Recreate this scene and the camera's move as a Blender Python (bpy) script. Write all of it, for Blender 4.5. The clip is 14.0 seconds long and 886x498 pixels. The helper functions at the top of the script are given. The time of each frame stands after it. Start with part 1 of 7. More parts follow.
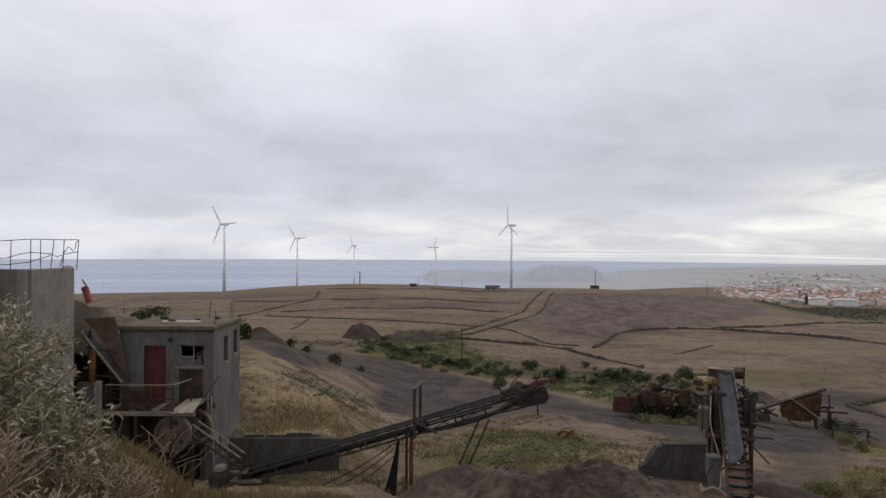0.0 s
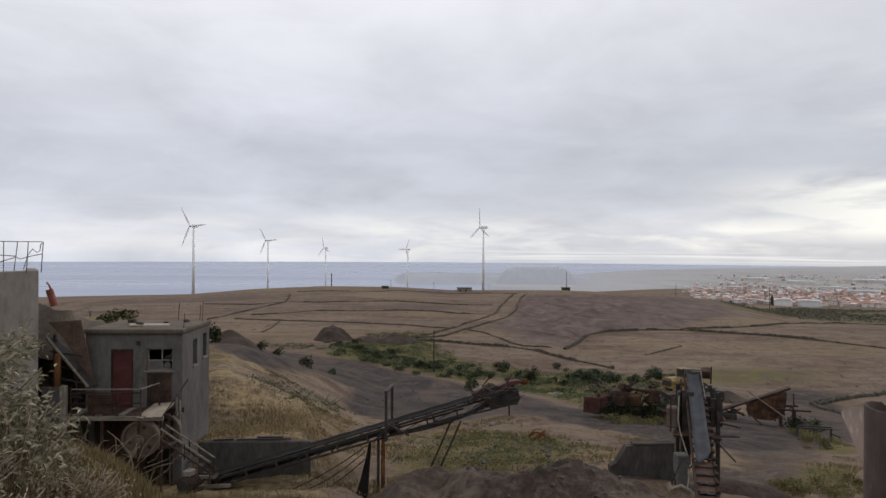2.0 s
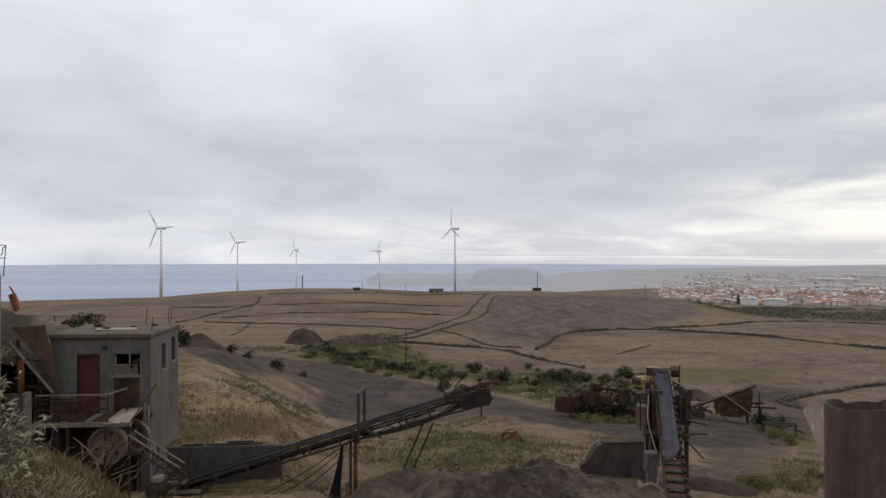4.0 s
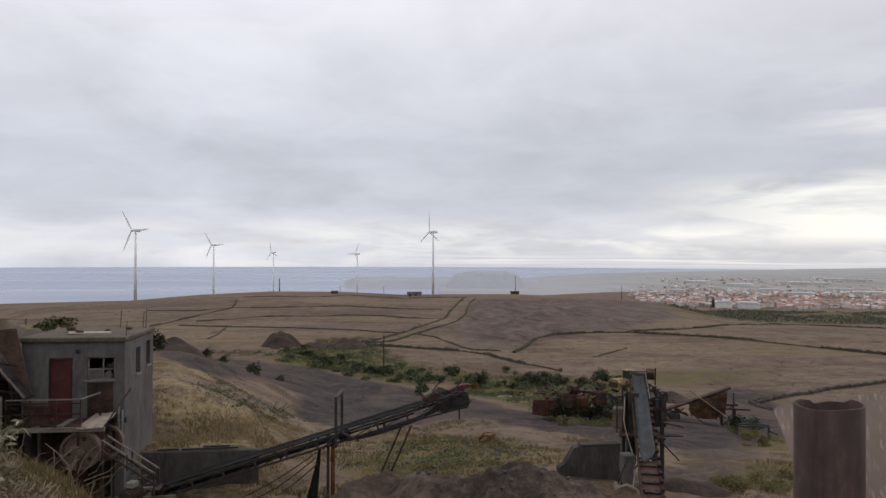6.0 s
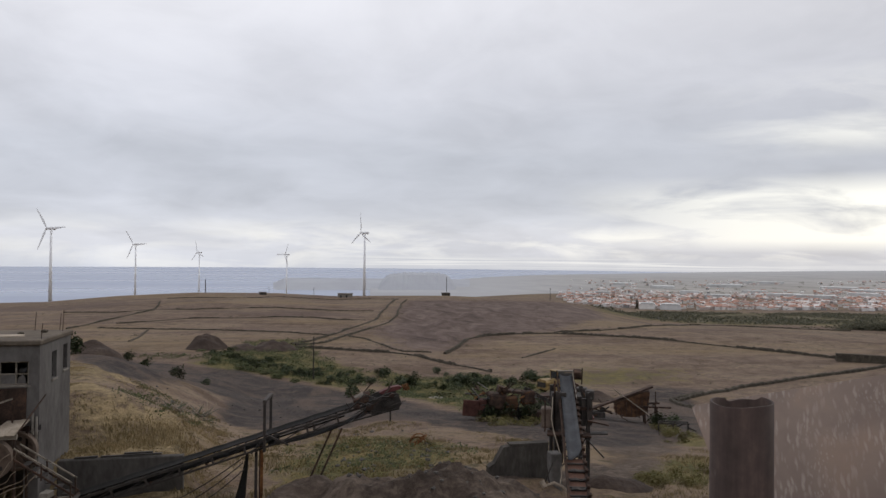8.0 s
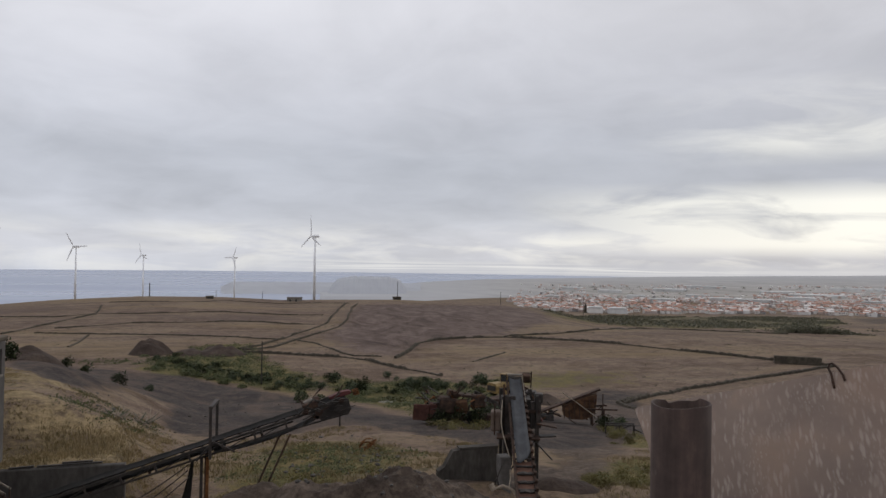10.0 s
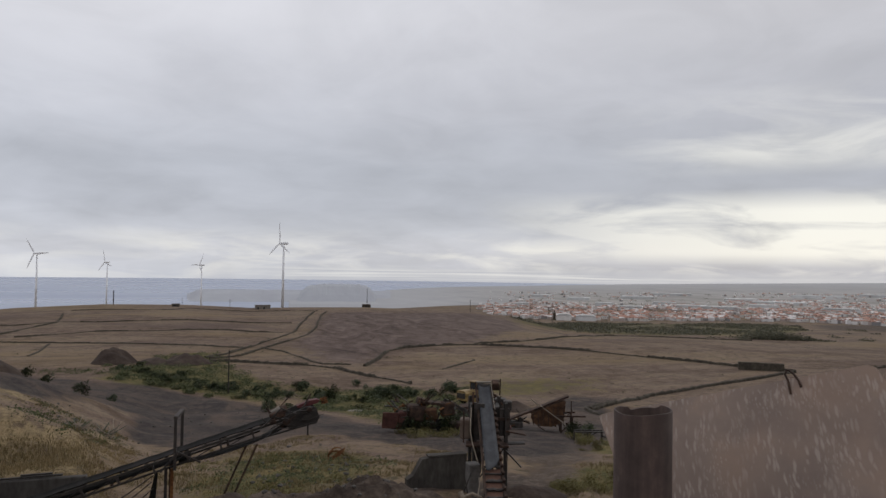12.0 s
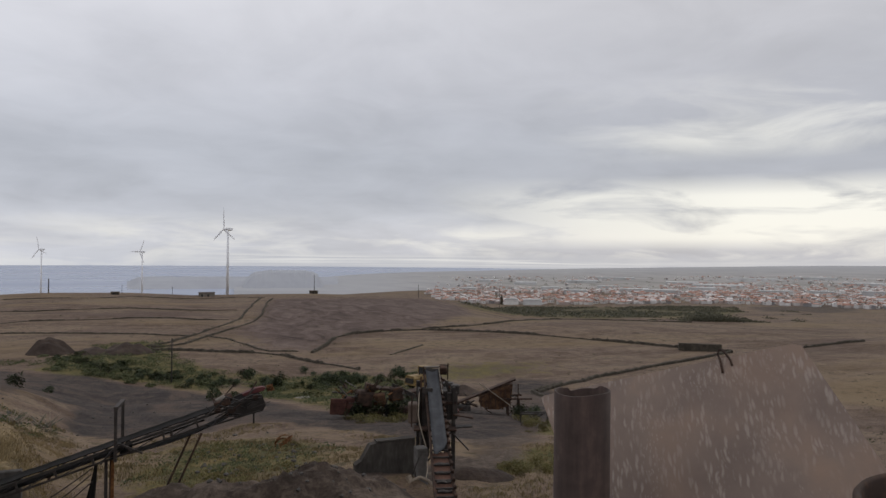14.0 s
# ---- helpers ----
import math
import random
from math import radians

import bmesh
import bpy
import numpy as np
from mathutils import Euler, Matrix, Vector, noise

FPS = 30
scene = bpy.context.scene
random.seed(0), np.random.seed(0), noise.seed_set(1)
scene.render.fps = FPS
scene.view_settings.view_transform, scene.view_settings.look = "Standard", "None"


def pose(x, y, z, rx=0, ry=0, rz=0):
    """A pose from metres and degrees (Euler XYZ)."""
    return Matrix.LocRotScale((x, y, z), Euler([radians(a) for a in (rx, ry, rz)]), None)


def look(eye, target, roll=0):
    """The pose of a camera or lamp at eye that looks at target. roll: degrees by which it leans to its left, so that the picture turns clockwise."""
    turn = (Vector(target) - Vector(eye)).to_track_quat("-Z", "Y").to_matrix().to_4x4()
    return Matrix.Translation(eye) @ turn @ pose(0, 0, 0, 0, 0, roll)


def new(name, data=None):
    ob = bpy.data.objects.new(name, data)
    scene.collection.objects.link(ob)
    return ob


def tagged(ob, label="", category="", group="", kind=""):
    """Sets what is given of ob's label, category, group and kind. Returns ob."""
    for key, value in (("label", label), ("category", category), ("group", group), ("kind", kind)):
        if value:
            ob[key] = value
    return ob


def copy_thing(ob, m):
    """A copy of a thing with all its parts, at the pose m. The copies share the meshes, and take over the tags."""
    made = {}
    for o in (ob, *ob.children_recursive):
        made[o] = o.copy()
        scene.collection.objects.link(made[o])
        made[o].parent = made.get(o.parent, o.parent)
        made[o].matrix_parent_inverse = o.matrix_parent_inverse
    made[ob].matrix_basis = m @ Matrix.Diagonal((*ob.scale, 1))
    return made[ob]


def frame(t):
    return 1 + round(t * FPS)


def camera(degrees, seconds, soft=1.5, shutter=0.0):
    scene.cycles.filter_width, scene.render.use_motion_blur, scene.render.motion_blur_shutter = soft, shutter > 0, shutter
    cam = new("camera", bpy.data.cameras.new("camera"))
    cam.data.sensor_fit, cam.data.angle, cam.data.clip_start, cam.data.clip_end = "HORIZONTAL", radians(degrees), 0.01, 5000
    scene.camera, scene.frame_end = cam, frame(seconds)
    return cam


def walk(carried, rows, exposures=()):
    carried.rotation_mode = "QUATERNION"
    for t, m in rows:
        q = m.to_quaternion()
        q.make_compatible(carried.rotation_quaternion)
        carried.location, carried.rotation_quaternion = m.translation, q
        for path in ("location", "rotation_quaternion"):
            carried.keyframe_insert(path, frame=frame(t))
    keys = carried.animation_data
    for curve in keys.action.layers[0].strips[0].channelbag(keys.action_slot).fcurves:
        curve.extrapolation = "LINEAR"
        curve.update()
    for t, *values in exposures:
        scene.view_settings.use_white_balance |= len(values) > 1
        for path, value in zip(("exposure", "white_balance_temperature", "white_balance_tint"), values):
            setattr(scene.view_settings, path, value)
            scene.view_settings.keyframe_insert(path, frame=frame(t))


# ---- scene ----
EYE = 85.0
cam = camera(63.94, 14.0)
PATH = [
    (0, pose(-0.000, 0.000, EYE + -0.000, 89.900, -0.387, 0.000)),
    (0.5, pose(0.001, -0.001, EYE + -0.004, 90.096, -0.316, -0.207)),
    (1, pose(0.005, -0.016, EYE + -0.009, 90.193, -0.291, -0.739)),
    (1.5, pose(0.011, -0.049, EYE + -0.009, 90.050, -0.233, -1.446)),
    (2, pose(0.012, -0.053, EYE + -0.005, 90.088, -0.361, -2.250)),
    (2.5, pose(0.008, -0.067, EYE + 0.001, 90.141, -0.398, -2.808)),
    (3, pose(0.007, -0.073, EYE + 0.005, 90.176, -0.278, -3.525)),
    (5.5, pose(0.003, -0.107, EYE + 0.010, 90.307, -0.172, -5.690)),
    (6, pose(0.001, -0.116, EYE + 0.009, 90.464, -0.222, -6.299)),
    (6.5, pose(0.002, -0.126, EYE + 0.011, 90.506, -0.208, -6.935)),
    (7, pose(0.003, -0.128, EYE + 0.010, 90.383, -0.334, -7.768)),
    (7.5, pose(-0.027, -0.172, EYE + 0.022, 90.404, -0.404, -10.317)),
    (8, pose(-0.034, -0.180, EYE + 0.026, 90.619, -0.609, -11.819)),
    (10.5, pose(-0.030, -0.219, EYE + 0.033, 91.036, -0.866, -16.424)),
    (11, pose(-0.031, -0.225, EYE + 0.035, 91.113, -0.925, -16.970)),
    (11.5, pose(-0.024, -0.230, EYE + 0.036, 91.373, -0.998, -17.580)),
    (12, pose(-0.019, -0.238, EYE + 0.039, 91.636, -0.905, -18.185)),
    (12.5, pose(-0.017, -0.240, EYE + 0.037, 91.195, -0.810, -19.385)),
    (13, pose(-0.007, -0.248, EYE + 0.038, 91.126, -0.685, -20.521)),
    (13.5, pose(0.001, -0.243, EYE + 0.037, 90.850, -0.712, -21.116)),
    (14, pose(0.006, -0.251, EYE + 0.036, 90.514, -0.606, -22.373)),
]
walk(cam, PATH, [(0, 0.0), (7.5, 0.0), (8.2, -0.04), (10.5, -0.21), (11.5, -0.27), (14, -0.26)])

# ---- sky and light ----
world = bpy.data.worlds.new("overcast_sky")
scene.world = world
world.use_nodes = True


class Graph:
    """A short way to write node trees."""

    def __init__(self, tree):
        self.tree, self.nodes, self.links = tree, tree.nodes, tree.links

    def put(self, socket, value):
        if isinstance(value, bpy.types.NodeSocket):
            self.links.new(value, socket)
        elif isinstance(value, tuple) and socket.type == "RGBA" and len(value) == 3:
            socket.default_value = (*value, 1)
        else:
            socket.default_value = value

    def math(self, op, a, b=0.0, c=0.0, clamp=False):
        n = self.nodes.new("ShaderNodeMath")
        n.operation, n.use_clamp = op, clamp
        for s, v in zip(n.inputs, (a, b, c)):
            self.put(s, v)
        return n.outputs[0]

    def ramp(self, fac, stops, interpolation="LINEAR"):
        n = self.nodes.new("ShaderNodeValToRGB")
        n.color_ramp.interpolation = interpolation
        el = n.color_ramp.elements
        while len(el) < len(stops):
            el.new(0.5)
        for e, (p, col) in zip(el, stops):
            e.position = p
            e.color = (*col, 1) if isinstance(col, tuple) else (col, col, col, 1)
        self.put(n.inputs[0], fac)
        return n.outputs[0]

    def noise(self, vec, scale, detail=4.0, rough=0.55, distort=0.0):
        n = self.nodes.new("ShaderNodeTexNoise")
        self.put(n.inputs["Vector"], vec)
        n.inputs["Scale"].default_value, n.inputs["Detail"].default_value = scale, detail
        n.inputs["Roughness"].default_value, n.inputs["Distortion"].default_value = rough, distort
        return n.outputs["Fac"]

    def voronoi(self, vec, scale, feature="F1", out="Distance"):
        n = self.nodes.new("ShaderNodeTexVoronoi")
        n.feature = feature
        self.put(n.inputs["Vector"], vec)
        n.inputs["Scale"].default_value = scale
        return n.outputs[out]

    def mix(self, fac, a, b, blend="MIX"):
        n = self.nodes.new("ShaderNodeMix")
        n.data_type, n.blend_type = "RGBA", blend
        self.put(n.inputs[0], fac), self.put(n.inputs[6], a), self.put(n.inputs[7], b)
        return n.outputs[2]

    def combine(self, x, y, z):
        n = self.nodes.new("ShaderNodeCombineXYZ")
        for s, v in zip(n.inputs, (x, y, z)):
            self.put(s, v)
        return n.outputs[0]

    def separate(self, v):
        n = self.nodes.new("ShaderNodeSeparateXYZ")
        self.put(n.inputs[0], v)
        return n.outputs

    def scaled(self, v, s):
        n = self.nodes.new("ShaderNodeMapping")
        self.put(n.inputs["Vector"], v)
        n.inputs["Scale"].default_value = s
        return n.outputs[0]


def sky_nodes():
    g = Graph(world.node_tree)
    g.nodes.clear()
    out, bg = g.nodes.new("ShaderNodeOutputWorld"), g.nodes.new("ShaderNodeBackground")
    g.links.new(bg.outputs[0], out.inputs[0])
    way = g.nodes.new("ShaderNodeTexCoord").outputs["Generated"]
    x, y, z = g.separate(way)
    up = g.math("MAXIMUM", z, 0.0)
    # cloud sheet seen in perspective
    far = g.math("ADD", up, 0.22)
    sheet = g.combine(g.math("DIVIDE", x, far), g.math("DIVIDE", y, far), 0.0)
    big = g.noise(sheet, 0.9, 5, 0.5, 0.8)
    small = g.noise(sheet, 2.6, 7, 0.55, 0.6)
    az = g.math("ARCTAN2", x, y)
    # the cloud deck's ragged lower edge
    frayed = g.noise(g.combine(g.math("MULTIPLY", az, 5.0), g.math("MULTIPLY", z, 20.0), 0.0), 1.0, 6, 0.55, 0.7)
    lift = g.math("MULTIPLY_ADD", frayed, 0.060, g.math("ADD", z, -0.030))
    base = g.ramp(g.math("ADD", lift, 0.03), [(0.0, (0.62, 0.65, 0.73)), (0.030, (0.69, 0.71, 0.775)), (0.062, (0.69, 0.705, 0.77)), (0.078, (0.625, 0.645, 0.715)),
                                                (0.105, (0.575, 0.595, 0.665)), (0.17, (0.585, 0.605, 0.67)), (0.25, (0.70, 0.71, 0.77)), (0.36, (0.84, 0.84, 0.89)), (1.0, (0.86, 0.86, 0.91))])
    side = g.ramp(g.math("MULTIPLY_ADD", x, 0.5, 0.5), [(0.2, 1.08), (0.5, 1.03), (0.7, 0.94), (0.85, 0.84), (1.0, 0.84)])
    cloud = g.ramp(g.math("MULTIPLY_ADD", small, 0.40, g.math("MULTIPLY", big, 0.60)), [(0.34, 0.86), (0.5, 1.0), (0.66, 1.12)])
    col = g.mix(1.0, g.mix(1.0, base, cloud, "MULTIPLY"), side, "MULTIPLY")

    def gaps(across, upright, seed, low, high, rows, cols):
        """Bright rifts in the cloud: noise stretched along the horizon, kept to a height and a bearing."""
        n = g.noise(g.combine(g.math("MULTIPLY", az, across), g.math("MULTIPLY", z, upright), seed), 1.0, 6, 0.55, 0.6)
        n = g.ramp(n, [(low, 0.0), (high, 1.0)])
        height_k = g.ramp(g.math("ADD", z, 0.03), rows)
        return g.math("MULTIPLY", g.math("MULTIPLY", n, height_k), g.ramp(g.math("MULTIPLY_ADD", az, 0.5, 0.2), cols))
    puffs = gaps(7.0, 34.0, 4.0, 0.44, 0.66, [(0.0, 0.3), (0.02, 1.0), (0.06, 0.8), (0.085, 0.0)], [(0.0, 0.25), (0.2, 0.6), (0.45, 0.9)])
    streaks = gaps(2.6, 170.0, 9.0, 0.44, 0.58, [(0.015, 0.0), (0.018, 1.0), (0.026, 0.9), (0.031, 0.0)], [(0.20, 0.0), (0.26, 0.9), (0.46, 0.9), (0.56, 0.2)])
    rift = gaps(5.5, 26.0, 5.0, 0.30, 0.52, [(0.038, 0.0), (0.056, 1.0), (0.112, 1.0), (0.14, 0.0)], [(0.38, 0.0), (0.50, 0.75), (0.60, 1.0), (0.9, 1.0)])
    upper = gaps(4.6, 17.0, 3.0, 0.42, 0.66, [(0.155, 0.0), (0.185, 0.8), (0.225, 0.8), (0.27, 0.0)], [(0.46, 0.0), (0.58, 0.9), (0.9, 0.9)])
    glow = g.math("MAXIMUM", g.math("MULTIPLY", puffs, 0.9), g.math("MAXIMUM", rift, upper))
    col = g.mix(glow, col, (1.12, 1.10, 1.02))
    # the hazy far sea under the cloud's edge and its thin glints, painted into the sky colour
    bank = g.math("MULTIPLY", g.ramp(g.math("ADD", z, 0.03), [(0.0, 1.0), (0.027, 0.9), (0.034, 0.0)]), g.ramp(g.math("MULTIPLY_ADD", az, 0.5, 0.2), [(0.19, 0.0), (0.27, 1.0)]))
    col = g.mix(g.math("MULTIPLY", bank, 0.85), col, (0.60, 0.62, 0.68))
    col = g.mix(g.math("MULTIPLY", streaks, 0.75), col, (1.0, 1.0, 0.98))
    sky = g.nodes.new("ShaderNodeTexSky")
    sky.sky_type, sky.sun_disc = "NISHITA", False
    sky.sun_elevation, sky.sun_rotation = radians(38), radians(50)
    blue = g.mix(1.0, sky.outputs[0], (0.12, 0.12, 0.12), "MULTIPLY")
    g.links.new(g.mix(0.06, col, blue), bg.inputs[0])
    bg.inputs[1].default_value = 1.0


sky_nodes()
sun = new("sun", bpy.data.lights.new("sun", "SUN"))
sun.data.energy, sun.data.angle, sun.data.color = 0.75, radians(25), (1.0, 0.96, 0.9)
sun.matrix_world = look((60, 50, 150), (0, 0, 85))


# ---- materials ----
def material(name, rough=0.8, metal=0.0):
    m = bpy.data.materials.new(name)
    m.use_nodes = True
    g = Graph(m.node_tree)
    bsdf = g.nodes["Principled BSDF"]
    bsdf.inputs["Roughness"].default_value, bsdf.inputs["Metallic"].default_value = rough, metal
    bsdf.inputs["Specular IOR Level"].default_value = 0.12 if rough >= 0.85 else 0.3
    return m, g, bsdf


def bumped(g, bsdf, height, strength, distance):
    n = g.nodes.new("ShaderNodeBump")
    n.inputs["Strength"].default_value, n.inputs["Distance"].default_value = strength, distance
    g.links.new(height, n.inputs["Height"])
    g.links.new(n.outputs[0], bsdf.inputs["Normal"])


def mottled(name, dark, mid, light, scale=3.0, rough=0.8, metal=0.0, bump=0.4, depth=0.01, stretch=(1, 1, 1), vary=0.0):
    """A surface whose colour runs over three tones at two scales, with fine relief."""
    m, g, bsdf = material(name, rough, metal)
    v = g.nodes.new("ShaderNodeTexCoord").outputs["Object"]
    v = g.scaled(v, stretch)
    a, b = g.noise(v, scale, 6, 0.62, 0.4), g.noise(v, scale * 9, 4, 0.6)
    f = g.math("MULTIPLY_ADD", b, 0.4, g.math("MULTIPLY", a, 0.6))
    col = g.ramp(f, [(0.34, dark), (0.5, mid), (0.66, light)])
    if vary:
        info = g.nodes.new("ShaderNodeObjectInfo")
        k = g.math("MULTIPLY_ADD", info.outputs["Random"], vary, 1 - vary / 2)
        col = g.mix(1.0, col, g.combine(k, k, k), "MULTIPLY")
    g.links.new(col, bsdf.inputs["Base Color"])
    g.links.new(g.ramp(b, [(0.3, max(0.0, rough - 0.15)), (0.7, min(1.0, rough + 0.1))]), bsdf.inputs["Roughness"])
    if bump:
        bumped(g, bsdf, f, bump, depth)
    return m


CONCRETE = mottled("weathered_concrete", (0.075, 0.070, 0.066), (0.13, 0.122, 0.115), (0.19, 0.18, 0.17), 0.7, 0.9, bump=0.5, depth=0.02)
CONCRETE_PALE = mottled("pale_concrete", (0.13, 0.115, 0.10), (0.20, 0.18, 0.155), (0.27, 0.25, 0.22), 0.8, 0.9, bump=0.5, depth=0.02)
RUST = mottled("rusty_steel", (0.020, 0.015, 0.013), (0.052, 0.035, 0.028), (0.112, 0.066, 0.046), 2.2, 0.85, 0.15, 0.6, 0.01)
RUST_ORANGE = mottled("orange_rust", (0.05, 0.025, 0.014), (0.14, 0.062, 0.026), (0.26, 0.13, 0.05), 1.6, 0.85, 0.1, 0.6, 0.01)
DARK_STEEL = mottled("grimy_dark_steel", (0.018, 0.016, 0.015), (0.040, 0.035, 0.032), (0.080, 0.066, 0.058), 2.5, 0.7, 0.3, 0.5, 0.008)
RUBBER = mottled("worn_grey_rubber", (0.020, 0.021, 0.024), (0.034, 0.036, 0.041), (0.058, 0.061, 0.068), 2.0, 0.8, bump=0.4, depth=0.006)
BLACK_RUBBER = mottled("old_black_rubber", (0.008, 0.008, 0.008), (0.014, 0.013, 0.012), (0.028, 0.026, 0.025), 2.0, 0.9, bump=0.4, depth=0.006)
RED_PAINT = mottled("faded_red_paint", (0.05, 0.014, 0.014), (0.085, 0.022, 0.022), (0.12, 0.04, 0.035), 1.6, 0.7, bump=0.3, depth=0.004)
YELLOW_PAINT = mottled("worn_yellow_paint", (0.06, 0.040, 0.018), (0.19, 0.125, 0.042), (0.36, 0.26, 0.11), 1.9, 0.6, bump=0.2, depth=0.004)
WOOD = mottled("grey_weathered_wood", (0.10, 0.085, 0.07), (0.19, 0.165, 0.135), (0.28, 0.25, 0.21), 2.0, 0.9, bump=0.6, depth=0.006, stretch=(1, 8, 8))
BOARD = mottled("bleached_boards", (0.16, 0.13, 0.10), (0.27, 0.225, 0.175), (0.38, 0.33, 0.27), 1.6, 0.9, bump=0.5, depth=0.006)
WHITE_STEEL = mottled("white_turbine_paint", (0.72, 0.73, 0.75), (0.78, 0.79, 0.81), (0.82, 0.83, 0.84), 0.3, 0.4, bump=0.0)
STONE = mottled("dry_field_stone", (0.030, 0.026, 0.020), (0.058, 0.050, 0.039), (0.110, 0.093, 0.074), 1.2, 0.95, bump=0.6, depth=0.03)
GLASSY = mottled("grimy_glass", (0.02, 0.021, 0.022), (0.035, 0.036, 0.038), (0.06, 0.062, 0.065), 2.0, 0.2, bump=0.1, depth=0.002)


# ---- ground ----
def lerp_table(table, v):
    if v <= table[0][0]:
        return table[0][1]
    for (a, p), (b, q) in zip(table, table[1:]):
        if v <= b:
            return p + (q - p) * (v - a) / (b - a)
    return table[-1][1]


def ease(a, b, v):
    k = min(1.0, max(0.0, (v - a) / (b - a)))
    return k * k * (3 - 2 * k)


def hump(a, b, c, d, v):
    return ease(a, b, v) * (1 - ease(c, d, v))


SLOPE = [(0, 83.3), (2.5, 83.25), (5, 81.7), (10, 79.3), (16, 77.7), (21, 76.95), (26, 76.4), (40, 74.3), (70, 69.8), (96, 66.3), (115, 65.3), (180, 65.4), (250, 66.0)]
RIDGE = [(-27, 57.5), (-24, 61.9), (-21, 63.2), (-17, 64.6), (-12.7, 66.5), (-7.4, 67.7), (-1.5, 67.3), (3, 65.9), (7.5, 66.2), (12, 66.4),
         (17.5, 65.5), (21.6, 64.4), (24, 62.1), (26, 59.5), (28, 57.2), (30, 57.0)]
FAR_LEFT = [(340, 66), (420, 58), (560, 46), (800, 26), (1200, 8), (1500, -4), (1900, -25)]
FAR_RIGHT = [(340, 57), (980, 18), (1500, 10), (1900, 2)]


def height(x, y):
    """The lie of the land: hillside at the camera, quarry yard, valley fields, a low ridge, then the coastal plain."""
    rho, az = math.hypot(x, y), math.degrees(math.atan2(x, y))
    if abs(az) > 100:
        return 83.3 + 2.0 * ease(3, 40, rho) + noise.noise((x * 0.1, y * 0.1, 3)) * 0.3
    ridge = lerp_table(RIDGE, az)
    if rho <= 250:
        z = lerp_table(SLOPE, rho)
        z += (ridge - 66.0) * ease(190, 340, rho)
    elif rho <= 340:
        z = 66.0 + (ridge - 66.0) * ease(190, 340, rho)
    else:
        k = ease(8, 22, az)
        z = lerp_table(FAR_LEFT, rho) * (1 - k) + (lerp_table(FAR_RIGHT, rho) + 8 * ease(30, 46, az) * ease(340, 980, rho)) * k
        z += (ridge - (66 * (1 - k) + 57 * k)) * (1 - ease(340, 420, rho))
    # grassy shoulder on which the shrubs stand
    z += (1.15 + 2.0 * ease(-14, -26, az)) * ease(-6, -17, az) * hump(3, 11, 14.5, 20.5, rho)
    z += 0.9 * ease(-24, -34, az) * hump(2, 5, 12, 18, rho)
    # bank beyond the crusher house, with the haul road behind it
    bank = ease(-3.0, -15.5, az) * hump(27, 38, 70, 150, rho) * (3.8 + 1.6 * ease(38, 62, rho))
    z += 1.75 * ease(-6.5, -9.0, az) * hump(26.2, 27.0, 32, 39, rho)
    z += bank + 1.2 * ease(-1, -8, az) * hump(55, 75, 110, 190, rho)
    z += 2.7 * ease(-18.5, -22.5, az) * hump(28.0, 30, 46, 60, rho)
    # hillock on the ridge beyond the valley and small folds in the fields
    z += 0.5 * noise.noise((x * 0.018, y * 0.018, 1)) * hump(90, 140, 300, 340, rho)
    z += 0.30 * noise.noise((x * 0.13, y * 0.13, 6)) * hump(24, 34, 90, 140, rho)
    z += 0.16 * noise.noise((x * 0.5, y * 0.5, 7)) * hump(15, 20, 50, 90, rho)
    z += 0.09 * noise.noise((x * 0.35, y * 0.35, 5)) * hump(6, 14, 60, 110, rho) + (0.05 * noise.noise((x * 1.4, y * 1.4, 8)) + 0.035 * noise.noise((x * 3.6, y * 3.6, 4))) * (1 - ease(40, 70, rho))
    # grass lip below the conveyor's tail and level ground before the low wall
    z += 1.0 * hump(-21, -17, -6, -2, az) * hump(14, 18, 21, 22.6, rho) + 0.6 * ease(-5, -8, az) * hump(21, 23, 25.6, 26.6, rho) * ease(-24, -21, az)
    # earth banked against the loading wall
    z += 0.4 * hump(6.6, 7.5, 9.3, 9.9, x) * hump(24.0, 25.6, 26.4, 27.0, y)
    # gravel heap on the slope and the long spoil ridge under the conveyor's head
    rough = 0.45 * noise.noise((x * 0.8, y * 0.8, 2)) + 0.2 * noise.noise((x * 2.7, y * 2.7, 2)) + 0.07 * noise.noise((x * 6.5, y * 6.5, 2))
    d = math.hypot((x - 4.5) / 1.3, y - 20.1)
    z += max(0.0, 1.95 * (1 - (d / 3.2) ** 1.4) + rough * (1 - d / 3.2) * 1.3) if d < 3.2 else 0.0
    ridge_k = hump(-1.9, 0.0, 1.2, 3.4, x) * hump(17.5, 22.0, 22.6, 24.4, y)
    z += ridge_k * (1.15 + 0.6 * rough)
    return z


